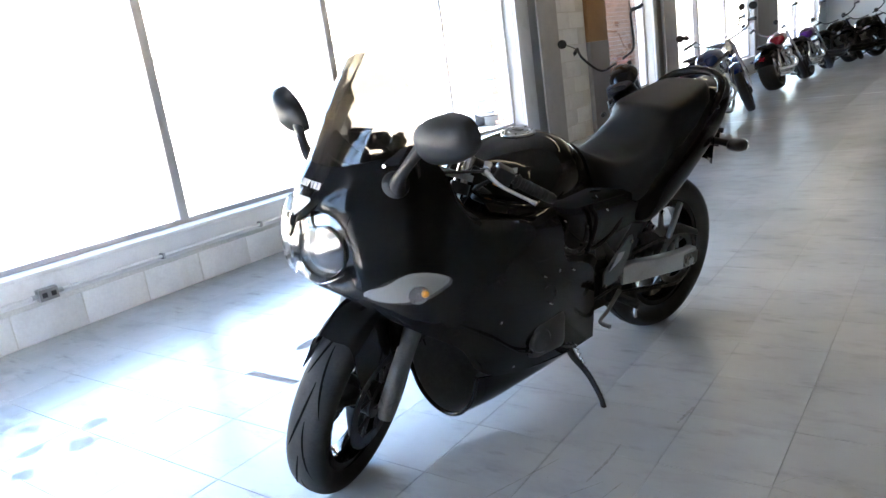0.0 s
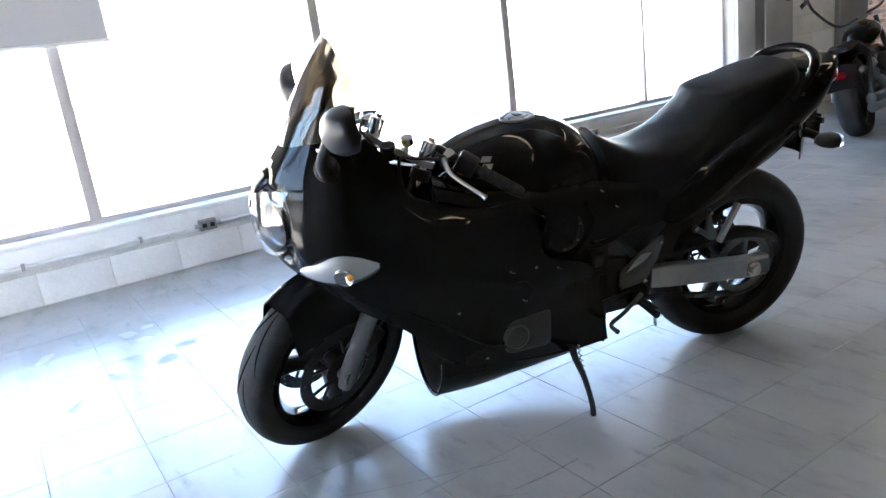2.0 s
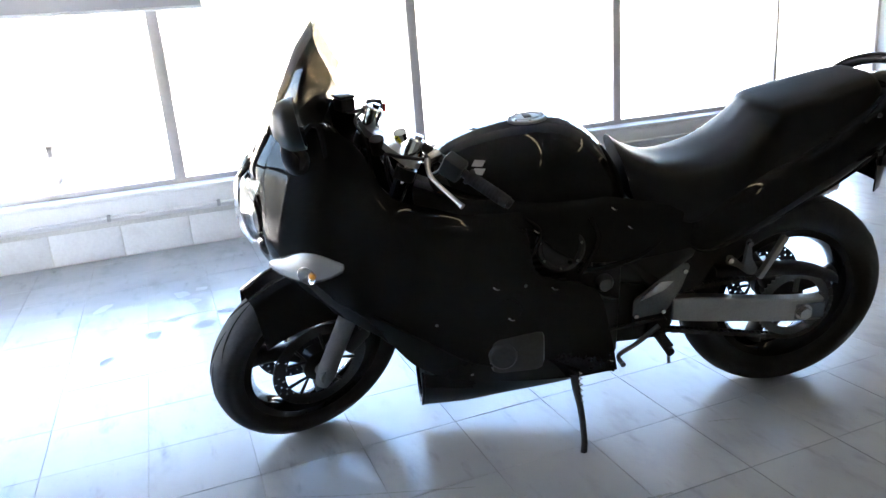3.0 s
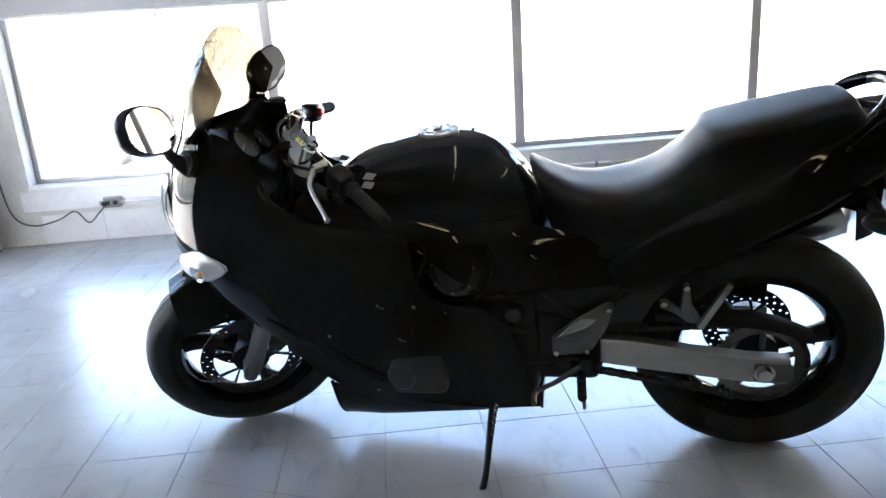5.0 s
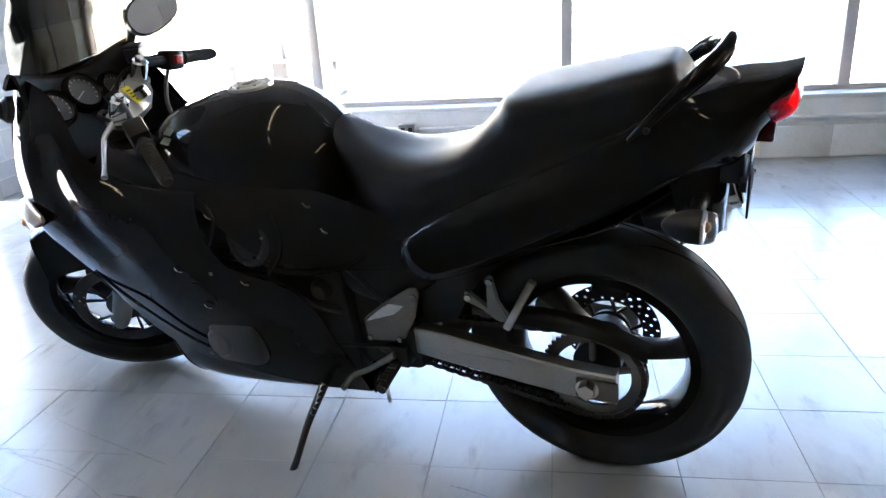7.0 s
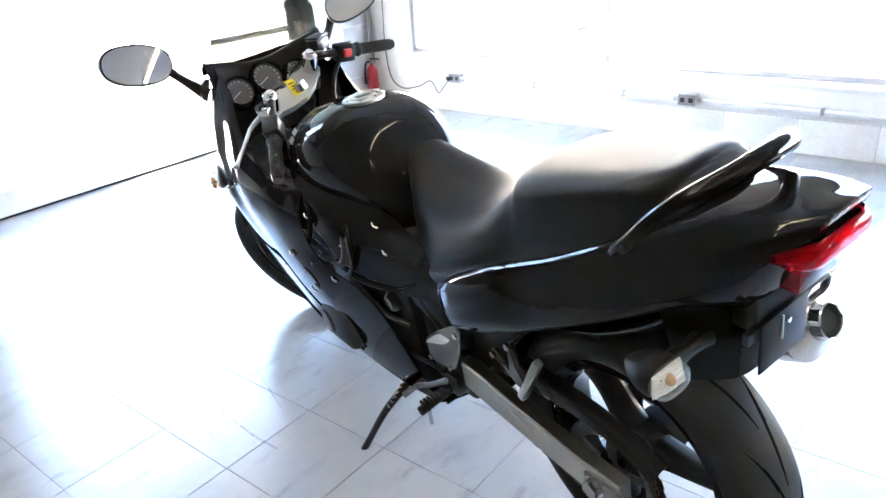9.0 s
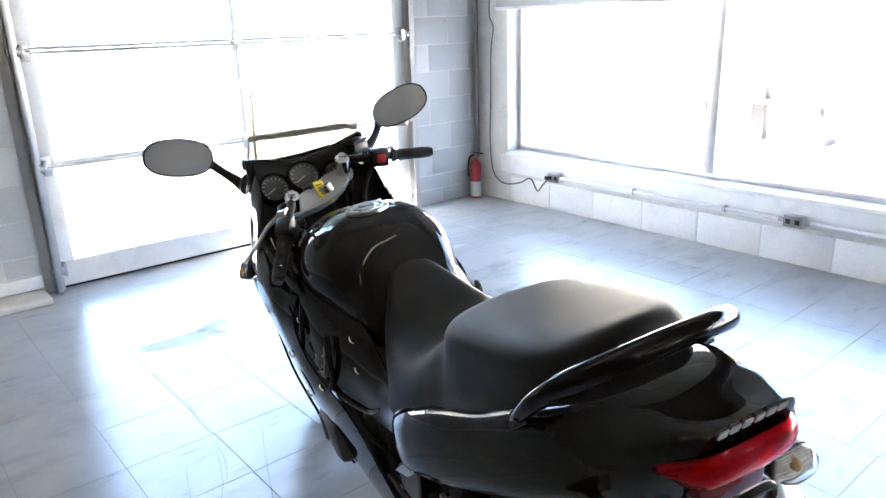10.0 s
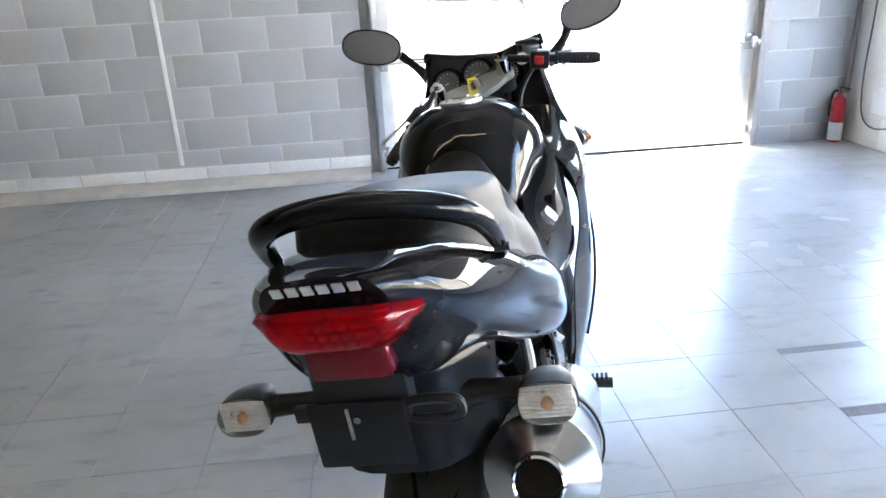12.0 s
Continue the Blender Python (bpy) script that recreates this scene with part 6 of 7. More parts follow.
body("gear_linkage", cyl(bmesh.new(), (0.50, 0.165, 0.36), (0.66, 0.165, 0.34), 0.005, seg=8), M["satin"], bike)
body("front_sprocket_cover", boxed(0.43, 0.56, 0.10, 0.145, 0.31, 0.43, 0.02), M["satin"], bike)

# ---- the row of cruisers along the windows ----
def cruiser(rear, heading, paint, label, wheelbase=1.62, apes=0.30, lean=9, steer=25, fat=0.09, chrome=True, spokes=True, guard=None):
    """A cruiser: x forward, y left, z up from the rear tyre's contact."""
    h, le = radians(heading), radians(lean)
    f_ = Vector((math.cos(h), math.sin(h), 0))
    l0 = Vector((-math.sin(h), math.cos(h), 0))
    l_ = l0 * math.cos(le) - Vector((0, 0, 1)) * math.sin(le)
    u_ = Vector((0, 0, 1)) * math.cos(le) + l0 * math.sin(le)
    c = thing("cruiser", label, "motorcycle", Matrix.Translation((rear[0], rear[1], 0)) @ Matrix((f_, l_, u_)).transposed().to_4x4(), "parked cruisers")
    bright = M["chrome"] if chrome else M["satin"]
    rake = radians(36)
    wb = wheelbase
    pv = Vector((wb - 0.05, 0, 0.33))
    st = Matrix.Translation(pv) @ Matrix.Rotation(radians(steer), 4, Vector((-math.sin(rake), 0, math.cos(rake)))) @ Matrix.Translation(-pv)

    def turn(bm):
        bmesh.ops.transform(bm, matrix=st, verts=bm.verts)
        return bm

    for name, ctr, r, half_, tf in (("rear_wheel", Vector((0, 0, 0.33)), 0.33, fat, lambda b: b), ("front_wheel", Vector((wb, 0, 0.33)), 0.33, 0.055, turn)):
        w = new(name)
        w.parent = c
        rim_r = r - 0.10
        part("tyre", tf(lathe(bmesh.new(), catmull(tyre_profile(r, half_, rim_r)[:-1], 29).tolist(), at(ctr), 48)), M["rubber"], w)
        part("rim", tf(lathe(bmesh.new(), [(rim_r + 0.006, -half_ * 0.6), (rim_r + 0.006, half_ * 0.6), (rim_r - 0.022, half_ * 0.55), (rim_r - 0.03, 0), (rim_r - 0.022, -half_ * 0.55)], at(ctr), 40)), bright, w)
        part("hub", tf(cyl(bmesh.new(), ctr + Vector((0, -0.06, 0)), ctr + Vector((0, 0.06, 0)), 0.045, seg=16)), bright, w)
        for k in range(16 if spokes else 7):
            a = 2 * math.pi * k / (16 if spokes else 7)
            e = Vector((math.cos(a), 0, math.sin(a)))
            part("spoke", tf(cyl(bmesh.new(), ctr + e * 0.04 + Vector((0, 0.03 * (1 if k % 2 else -1), 0)), ctr + e * (rim_r - 0.02), 0.0035 if spokes else 0.014, seg=6)), bright, w)
        part("brake_disc", tf(lathe(bmesh.new(), [(0.09, 0.068), (0.145, 0.068), (0.145, 0.073), (0.09, 0.073)], at(ctr), 32)), M["disc"], w)
    # mudguards
    rows = [[(0.355 * math.cos(a), v, 0.33 + (0.362 - 2.2 * v * v) * math.sin(a)) for v in (-fat - 0.02, -fat * 0.6, 0, fat * 0.6, fat + 0.02)] for a in np.linspace(0.2, 2.85, 8)]
    part("rear_mudguard", shell(bmesh.new(), rows, 24, 11, 0.004), guard or paint, c)
    rows = [[(wb + 0.36 * math.cos(a), v, 0.33 + (0.36 - 4 * v * v) * math.sin(a)) for v in (-0.065, -0.04, 0, 0.04, 0.065)] for a in np.linspace(0.5, 2.5, 7)]
    part("front_mudguard", turn(shell(bmesh.new(), rows, 20, 9, 0.003)), guard or paint, c)
    # frame, engine, exhaust
    hx, hz = wb - 0.05 - math.tan(rake) * 0.50, 0.84
    fr = bmesh.new()
    for s in (1, -1):
        tube(fr, [(0, s * 0.13, 0.33), (0.28, s * 0.13, 0.36), (0.45, s * 0.13, 0.20), (0.95, s * 0.11, 0.18), (hx - 0.06, s * 0.03, hz - 0.2)], 0.018, 8)
        tube(fr, [(0.0, s * 0.13, 0.33), (0.22, s * 0.12, 0.56), (0.5, s * 0.06, 0.62)], 0.016, 8)
    tube(fr, [(0.5, 0, 0.62), (0.8, 0, 0.72), (hx, 0, hz)], 0.022, 8)
    part("frame", fr, M["satin"], c)
    part("crankcase", boxed(0.42, 0.86, -0.12, 0.12, 0.20, 0.42, 0.05), bright, c)
    for a in (-22, 22):
        bm = bmesh.new()
        m = Matrix.Translation((0.66, 0, 0.38)) @ Matrix.Rotation(radians(a), 4, "Y")
        for k in range(7):
            box(bm, -0.085, 0.085, -0.085, 0.085, 0.03 + 0.024 * k, 0.044 + 0.024 * k, 0.004, m=m)
        cyl(bm, m @ Vector((0, 0, 0.0)), m @ Vector((0, 0, 0.22)), 0.07, seg=16)
        part("cylinder", bm, M["alloy"], c)
        part("cylinder_head", boxed(-0.08, 0.08, -0.075, 0.075, 0.205, 0.26, 0.02, m=m), bright, c)
    part("air_cleaner", lathe(bmesh.new(), [(0.0, 0.05), (0.075, 0.045), (0.085, 0.02), (0.085, -0.03), (0.0, -0.03)], Matrix.Translation((0.66, -0.15, 0.53)) @ align((0, -1, 0)), 24), bright, c)
    for z, x in ((0.30, 0.80), (0.23, 0.55)):
        part("exhaust_pipe", tube(bmesh.new(), [(x, -0.12, 0.52), (x + 0.06, -0.19, 0.40), (x - 0.15, -0.20, z), (-0.1, -0.20, z), (-0.38, -0.20, z + 0.02)], [0.022, 0.024, 0.03, 0.042, 0.042], 12), bright, c)
    # tank, seat, lamps
    part("fuel_tank", loft(bmesh.new(), [[(0.52, 0, 0.76), (0.52, 0.05, 0.75), (0.52, 0.06, 0.71), (0.52, 0.03, 0.68), (0.52, 0, 0.68)],
                                         [(0.66, 0, 0.88), (0.66, 0.10, 0.86), (0.66, 0.145, 0.78), (0.66, 0.08, 0.70), (0.66, 0, 0.70)],
                                         [(0.85, 0, 0.93), (0.85, 0.11, 0.90), (0.85, 0.155, 0.82), (0.85, 0.09, 0.73), (0.85, 0, 0.73)],
                                         [(1.02, 0, 0.90), (1.02, 0.07, 0.88), (1.02, 0.10, 0.83), (1.02, 0.05, 0.79), (1.02, 0, 0.79)]], 22, 18), paint, c)
    part("seat", loft(bmesh.new(), [[(-0.18, 0, 0.77), (-0.18, 0.07, 0.76), (-0.18, 0.09, 0.735), (-0.18, 0.05, 0.72), (-0.18, 0, 0.72)],
                                    [(0.05, 0, 0.79), (0.05, 0.10, 0.78), (0.05, 0.125, 0.74), (0.05, 0.08, 0.71), (0.05, 0, 0.71)],
                                    [(0.22, 0, 0.70), (0.22, 0.12, 0.695), (0.22, 0.15, 0.66), (0.22, 0.10, 0.63), (0.22, 0, 0.63)],
                                    [(0.42, 0, 0.70), (0.42, 0.11, 0.69), (0.42, 0.14, 0.65), (0.42, 0.09, 0.63), (0.42, 0, 0.63)],
                                    [(0.56, 0, 0.75), (0.56, 0.05, 0.745), (0.56, 0.06, 0.72), (0.56, 0.04, 0.70), (0.56, 0, 0.70)]], 24, 16), M["seat"], c)
    for s in (1, -1):
        part("fork_leg", turn(tube(bmesh.new(), [(wb, s * 0.09, 0.33), (wb - math.sin(rake) * 0.3, s * 0.09, 0.33 + math.cos(rake) * 0.3), (wb - math.sin(rake) * 0.72, s * 0.09, 0.33 + math.cos(rake) * 0.72)], [0.03, 0.026, 0.022], 12)), bright, c)
        bx = hx - 0.02
        top = (bx - 0.16, s * 0.36, hz + 0.16 + apes)
        bar = [(bx, s * 0.04, hz + 0.14), (bx + 0.03, s * 0.22, hz + 0.17), (bx - 0.03, s * 0.33, hz + 0.15 + apes * 0.7), top, (bx - 0.30, s * 0.44, hz + 0.14 + apes)]
        part("handlebar", turn(tube(bmesh.new(), bar, 0.0135, 10)), bright if chrome else M["satin"], c)
        part("grip", turn(tube(bmesh.new(), [bar[3], bar[4]], 0.02, 10, smooth=False)), M["rubber"], c)
        mc = Vector(top) + Vector((0.03, s * 0.10, 0.14))
        part("mirror_stem", turn(tube(bmesh.new(), [top, Vector(top) + Vector((0.05, s * 0.04, 0.08)), mc], 0.005, 6)), bright, c)
        part("mirror", turn(lathe(bmesh.new(), [(0.0, -0.012), (0.045, -0.008), (0.05, 0.008), (0.0, 0.012)], Matrix.Translation(mc) @ align((-1, 0, 0.1)), 20)), M["satin"], c)
        part("lever", turn(tube(bmesh.new(), [Vector(bar[3]) + Vector((0.02, 0, 0)), Vector(bar[4]) + Vector((0.09, 0, -0.02))], 0.006, 6, smooth=False)), bright, c)
        part("rear_indicator", cyl(bmesh.new(), (-0.30, s * 0.17, 0.56), (-0.36, s * 0.17, 0.56), 0.028, 0.02, seg=14), bright, c)
        part("rear_strut", cyl(bmesh.new(), (0.0, s * 0.15, 0.33), (0.14, s * 0.14, 0.64), 0.022, seg=10), bright, c)
    part("headlamp", turn(lathe(bmesh.new(), [(0.0, -0.09), (0.04, -0.08), (0.085, -0.02), (0.09, 0.03), (0.082, 0.035), (0.0, 0.04)], Matrix.Translation((hx + 0.13, 0, hz + 0.02)) @ align((1, 0, -0.05)), 24)), bright, c)
    part("tail_lamp", boxed(-0.39, -0.34, -0.05, 0.05, 0.52, 0.58, 0.012), M["red_lens"], c)
    part("side_stand", cyl(bmesh.new(), (0.62, 0.12, 0.2), (0.66, 0.12 + 0.02 + 0.2 * 0.55, 0.028 * (lean / 9)), 0.011, seg=8), bright, c)
    return c


M["blue_paint"] = material("deep_blue_metallic", (0.010, 0.028, 0.13), 0.2, 0.3, coat=1.0)
M["red_tank"] = material("dark_red_metallic", (0.30, 0.01, 0.03), 0.2, 0.3, coat=1.0)
M["purple_paint"] = material("purple_metallic", (0.07, 0.02, 0.16), 0.2, 0.3, coat=1.0)
cruiser((4.80, 1.28), 17, M["paint"], "black cruiser with tall black handlebars, parked by the windows", wheelbase=1.6, apes=0.36, chrome=False, spokes=False, steer=28, lean=12)
cruiser((6.27, 1.10), -1, M["blue_paint"], "blue custom chopper with a very fat rear tyre", wheelbase=1.98, apes=0.10, fat=0.125, steer=15)
cruiser((9.15, 1.95), -9, M["blue_paint"], "blue and chrome cruiser with wire-spoked wheels", apes=0.12)
cruiser((11.25, 1.33), -4, M["red_tank"], "cruiser with a red tank and a fat rear tyre", apes=0.22, fat=0.13, lean=14, guard=M["paint"])
cruiser((13.2, 1.2), -4, M["purple_paint"], "cruiser with a purple tank and a fat rear tyre", apes=0.22, fat=0.12, lean=14, guard=M["paint"])
for x, y, h in ((15.2, 1.15, -14), (16.5, 0.88, -22), (17.7, 0.5, -30), (18.8, 0.1, -34), (19.8, -0.4, -38)):
    cruiser((x, y), h, M["paint"], "black cruiser in the close row at the far end", chrome=False, apes=0.1, lean=11)

# ---- along the window wall ----
def conduit_box(x):
    b = thing("outlet_box", "grey metal outlet box on the surface conduit", "outlet box", Matrix.Translation((x, NY - 0.013, 0.262)), "outlet boxes")
    part("box", boxed(-0.055, 0.055, -0.045, 0.0, -0.035, 0.035, 0.005), M["galv"], b)
    part("cover", boxed(-0.052, 0.052, -0.05, -0.0455, -0.032, 0.032, 0.002), M["panel_grey"], b)
    for s in (-1, 1):
        part("socket", boxed(s * 0.025 - 0.014, s * 0.025 + 0.014, -0.0525, -0.0503, -0.014, 0.014, 0.001), M["black_plastic"], b)
        part("connector", cyl(bmesh.new(), (s * 0.055, -0.025, 0), (s * 0.085, -0.025, 0), 0.014, seg=12), M["galv"], b)
    return b


conduit_box(-2.07)
conduit_box(-0.336)
conduit_box(3.1)
bm = bmesh.new()
tube(bm, [(-2.0, NY - 0.038, 0.262), (3.05, NY - 0.038, 0.262)], 0.0115, 10, smooth=False)
tube(bm, [(3.15, NY - 0.038, 0.262), (5.2, NY - 0.038, 0.262)], 0.0115, 10, smooth=False)
cond = solid("conduit", bm, M["frame_white"], "white painted electrical conduit along the low wall", "conduit")
for x in (-1.4, -0.75, 0.4, 1.2, 2.0):
    part("conduit_strap", boxed(x - 0.01, x + 0.01, NY - 0.053, NY - 0.012, 0.243, 0.281, 0.003), M["galv"], cond)
cab = thing("power_cable", "grey cable drooping from the outlet box up the corner", "cable")
part("plug", boxed(-2.125, -2.09, NY - 0.095, NY - 0.066, 0.248, 0.276, 0.005), M["black_plastic"], cab)
part("cord", tube(bmesh.new(), [(-2.10, NY - 0.08, 0.255), (-2.16, NY - 0.07, 0.20), (-2.25, NY - 0.03, 0.135), (-2.33, NY - 0.02, 0.215), (-2.45, NY - 0.02, 0.165), (-2.62, NY - 0.02, 0.14), (-2.73, NY - 0.02, 0.22),
                                (-2.765, NY - 0.02, 0.45), (-2.755, NY - 0.02, 0.8), (-2.745, NY - 0.02, 1.15), (-2.72, NY - 0.02, 1.32), (-2.76, NY - 0.02, 1.42), (-2.74, NY - 0.02, 1.7)], 0.0055, 8), M["cable"], cab)
solid("corner_pipe", tube(bmesh.new(), [(-2.90, NY - 0.03, 0.32), (-2.90, NY - 0.03, CZ)], 0.017, 12, smooth=False), M["panel_grey"], "grey painted pipe standing in the corner", "pipe")
ext = thing("fire_extinguisher", "small red fire extinguisher with white label on the floor", "fire extinguisher", Matrix.Translation((-2.86, 2.675, 0)))
part("cylinder", lathe(bmesh.new(), [(0.0, 0.0), (0.040, 0.0), (0.044, 0.006), (0.044, 0.26), (0.038, 0.29), (0.018, 0.31), (0.014, 0.33), (0.0, 0.33)], Matrix.Identity(4), 28), M["red_paint"], ext)
part("label", lathe(bmesh.new(), [(0.0443, 0.015), (0.0450, 0.015), (0.0450, 0.135), (0.0443, 0.135)], Matrix.Identity(4), 28), M["label_white"], ext, "white label band")
part("valve", cyl(bmesh.new(), (0, 0, 0.33), (0, 0, 0.36), 0.014, seg=12), M["steel"], ext)
part("handle", boxed(-0.012, 0.085, -0.009, 0.009, 0.36, 0.372, 0.003), M["black_plastic"], ext)
part("nozzle", tube(bmesh.new(), [(0.0, 0.0, 0.345), (-0.04, -0.02, 0.33), (-0.052, -0.03, 0.25), (-0.050, -0.03, 0.17)], 0.008, 8), M["black_plastic"], ext)
bl = thing("roller_blind", "grey roller blind drawn partly down over the corner window", "blind")
part("cloth", boxed(-2.64, -0.66, NY - 0.065, NY - 0.062, 1.455, 2.32), M["blind"], bl, smooth=False)
part("bottom_bar", tube(bmesh.new(), [(-2.645, NY - 0.0635, 1.448), (-0.655, NY - 0.0635, 1.448)], 0.011, 10, smooth=False), M["frame_white"], bl)
part("roller", tube(bmesh.new(), [(-2.68, NY - 0.06, 2.345), (-0.62, NY - 0.06, 2.345)], 0.035, 16, smooth=False), M["frame_white"], bl)
solid("wall_strip", boxed(WX - 0.009, WX - 0.003, -1.715, -1.69, 0.13, CZ, 0.002), M["block_white"], "pale painted strip down the grey block wall", "strip")

# ---- outside ----
fac = thing("far_building", "pale building across the yard with a dark door and window", "building")
part("wall", boxed(-40, 45, 28, 36, -0.21, 6.5), M["stucco"], fac, smooth=False)
part("roof", boxed(-40.3, 45.3, 27.7, 36.3, 6.5, 6.9), M["frame_white"], fac, smooth=False)
part("door", boxed(-2.3, -0.4, 27.93, 28.0, -0.2, 2.1, 0.02), M["outdoor_dark"], fac, "dark grey door")
w = new("window")
w.parent = fac
part("pane", boxed(22.8, 25.2, 27.96, 28.0, 0.9, 2.4), M["car_glass"], w, smooth=False)
part("frame", boxed(22.7, 25.3, 27.94, 28.0, 0.78, 0.9), M["frame_white"], w, smooth=False)
fac2 = thing("side_building", "long pale building beside the yard", "building")
part("wall", boxed(-40, -32, -30, 20, -0.21, 5.5), M["stucco"], fac2, smooth=False)
part("roof", boxed(-40.3, -31.7, -30.3, 20.3, 5.5, 5.8), M["frame_white"], fac2, smooth=False)
bench = thing("yard_table", "grey post with a low bench table in the yard", "table")
part("post", boxed(-3.24, -3.06, 7.85, 8.0, -0.21, 3.4, 0.01), M["outdoor_dark"], bench)
part("top", boxed(-3.9, -2.2, 7.6, 8.25, 0.27, 0.31, 0.008), M["outdoor_dark"], bench)
for x in (-3.8, -2.3):
    part("leg", boxed(x - 0.03, x + 0.03, 7.7, 8.15, -0.21, 0.27, 0.006), M["outdoor_dark"], bench)


def car(x, y, heading, paint, label):
    c = thing("parked_car", label, "car", pose(x, y, -0.21, 0, 0, heading))
    rows = []
    for u, top, lowz, hw in ((-2.05, 0.70, 0.38, 0.66), (-1.98, 0.86, 0.26, 0.78), (-1.3, 0.88, 0.20, 0.82), (0.0, 0.86, 0.20, 0.83), (0.9, 0.86, 0.20, 0.82), (1.8, 0.78, 0.24, 0.79), (2.05, 0.66, 0.34, 0.70)):
        rows.append([(u, 0, top), (u, hw * 0.75, top), (u, hw * 0.97, top - 0.07), (u, hw, (top + lowz) / 2), (u, hw * 0.93, lowz), (u, 0, lowz)])
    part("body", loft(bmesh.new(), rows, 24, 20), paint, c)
    rows = [[(-1.98, 0, 0.90), (-1.98, 0.6, 0.89), (-1.98, 0.72, 0.86), (-1.98, 0, 0.84)], [(-1.78, 0, 1.28), (-1.78, 0.52, 1.26), (-1.80, 0.74, 0.87), (-1.8, 0, 0.84)],
            [(-0.2, 0, 1.34), (-0.2, 0.54, 1.32), (-0.2, 0.76, 0.87), (-0.2, 0, 0.84)], [(0.95, 0, 0.88), (0.95, 0.55, 0.875), (0.95, 0.7, 0.86), (0.95, 0, 0.84)]]
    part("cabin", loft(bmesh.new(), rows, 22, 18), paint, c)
    part("rear_window", boxed(-0.010, 0.010, -0.50, 0.50, -0.13, 0.13, 0.008, m=Matrix.Translation((-1.905, 0, 1.08)) @ Matrix.Rotation(radians(27), 4, "Y")), M["car_glass"], c)
    for v in (-0.70, 0.70):
        part("side_window", boxed(-1.5, 0.35, v - 0.012, v + 0.012, 0.90, 1.16, 0.01), M["car_glass"], c)
        part("rear_lamp", boxed(-2.06, -1.99, v * 0.93 - 0.06, v * 0.93 + 0.06, 0.60, 0.82, 0.015), M["panel_grey"], c)
    for u in (-1.3, 1.3):
        for v in (-0.74, 0.74):
            w = new("wheel")
            w.parent = c
            m = Matrix.Translation((u, v, 0.30)) @ align((0, 1, 0))
            part("tyre", lathe(bmesh.new(), [(0.19, -0.1), (0.28, -0.1), (0.30, -0.06), (0.30, 0.06), (0.28, 0.1), (0.19, 0.1)], m, 32), M["rubber"], w)
            part("hubcap", lathe(bmesh.new(), [(0.0, -0.09), (0.19, -0.085), (0.19, 0.085), (0.0, 0.09)], m, 24), M["alloy"], w)
    part("bumper", boxed(-2.14, -1.98, -0.72, 0.72, 0.34, 0.52, 0.04), M["panel_grey"], c)
    return c


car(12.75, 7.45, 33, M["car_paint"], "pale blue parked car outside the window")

# brick pier outside the second window
pier = thing("brick_pier", "reddish brown brick pier outside the window", "pier", kind="structure")
part("core", boxed(9.3, 11.5, 3.62, 3.9, -0.2, 3.2), M["mortar"], pier, smooth=False)
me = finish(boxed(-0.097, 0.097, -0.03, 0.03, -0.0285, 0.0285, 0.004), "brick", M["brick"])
for k in range(44):
    for j in range(11):
        x = 9.4 + 0.205 * j + (0.1 if k % 2 else 0)
        if x > 11.4:
            continue
        o = new("brick", me)
        o.parent = pier
        o.location = (x, 3.60, -0.15 + 0.0675 * k)

end_pier = thing("brick_pier", "reddish brown brick pier at the end of the long window", "pier", kind="structure")
part("core", boxed(6.46, 7.2, 3.06, 3.9, -0.2, 3.2), M["mortar"], end_pier, smooth=False)
for k in range(48):
    for j in range(4):
        o = new("brick", me)
        o.parent = end_pier
        o.location = (6.45, 3.17 + 0.205 * j + (0.05 if k % 2 else 0), -0.15 + 0.0675 * k)
        o.rotation_euler = (0, 0, math.pi / 2)

# ---- floor marks ----
M["scuff"] = material("dark_scuff", (0.20, 0.205, 0.21), 0.4, var=0.4, scale=40, world_space=True)
M["stain"] = material("dull_stain", (0.235, 0.245, 0.256), 0.4, var=0.12, scale=25, world_space=True, rvar=0.06, spec=0.4)


def scuff(pts, width):
    p = catmull(np.array([(x - 0.01, y - 0.088, 0.0006) for x, y in pts]), 14)
    d = np.gradient(p, axis=0)
    nrm = np.stack([-d[:, 1], d[:, 0], 0 * d[:, 0]], axis=1)
    nrm /= np.linalg.norm(nrm, axis=1, keepdims=True)
    w = width * (0.35 + 0.65 * np.sin(np.linspace(0.15, 2.9, 14)))[:, None] * (1 + 0.4 * np.sin(np.arange(14) * 2.3))[:, None]
    bm = bmesh.new()
    grid(bm, np.stack([p - nrm * w, p + nrm * w], axis=1))
    return tagged(new("floor_scuff", finish(bm, "floor_scuff", M["scuff"], False)), "thin dark scratch across the pale floor tiles", "scratch", "floor scratches")


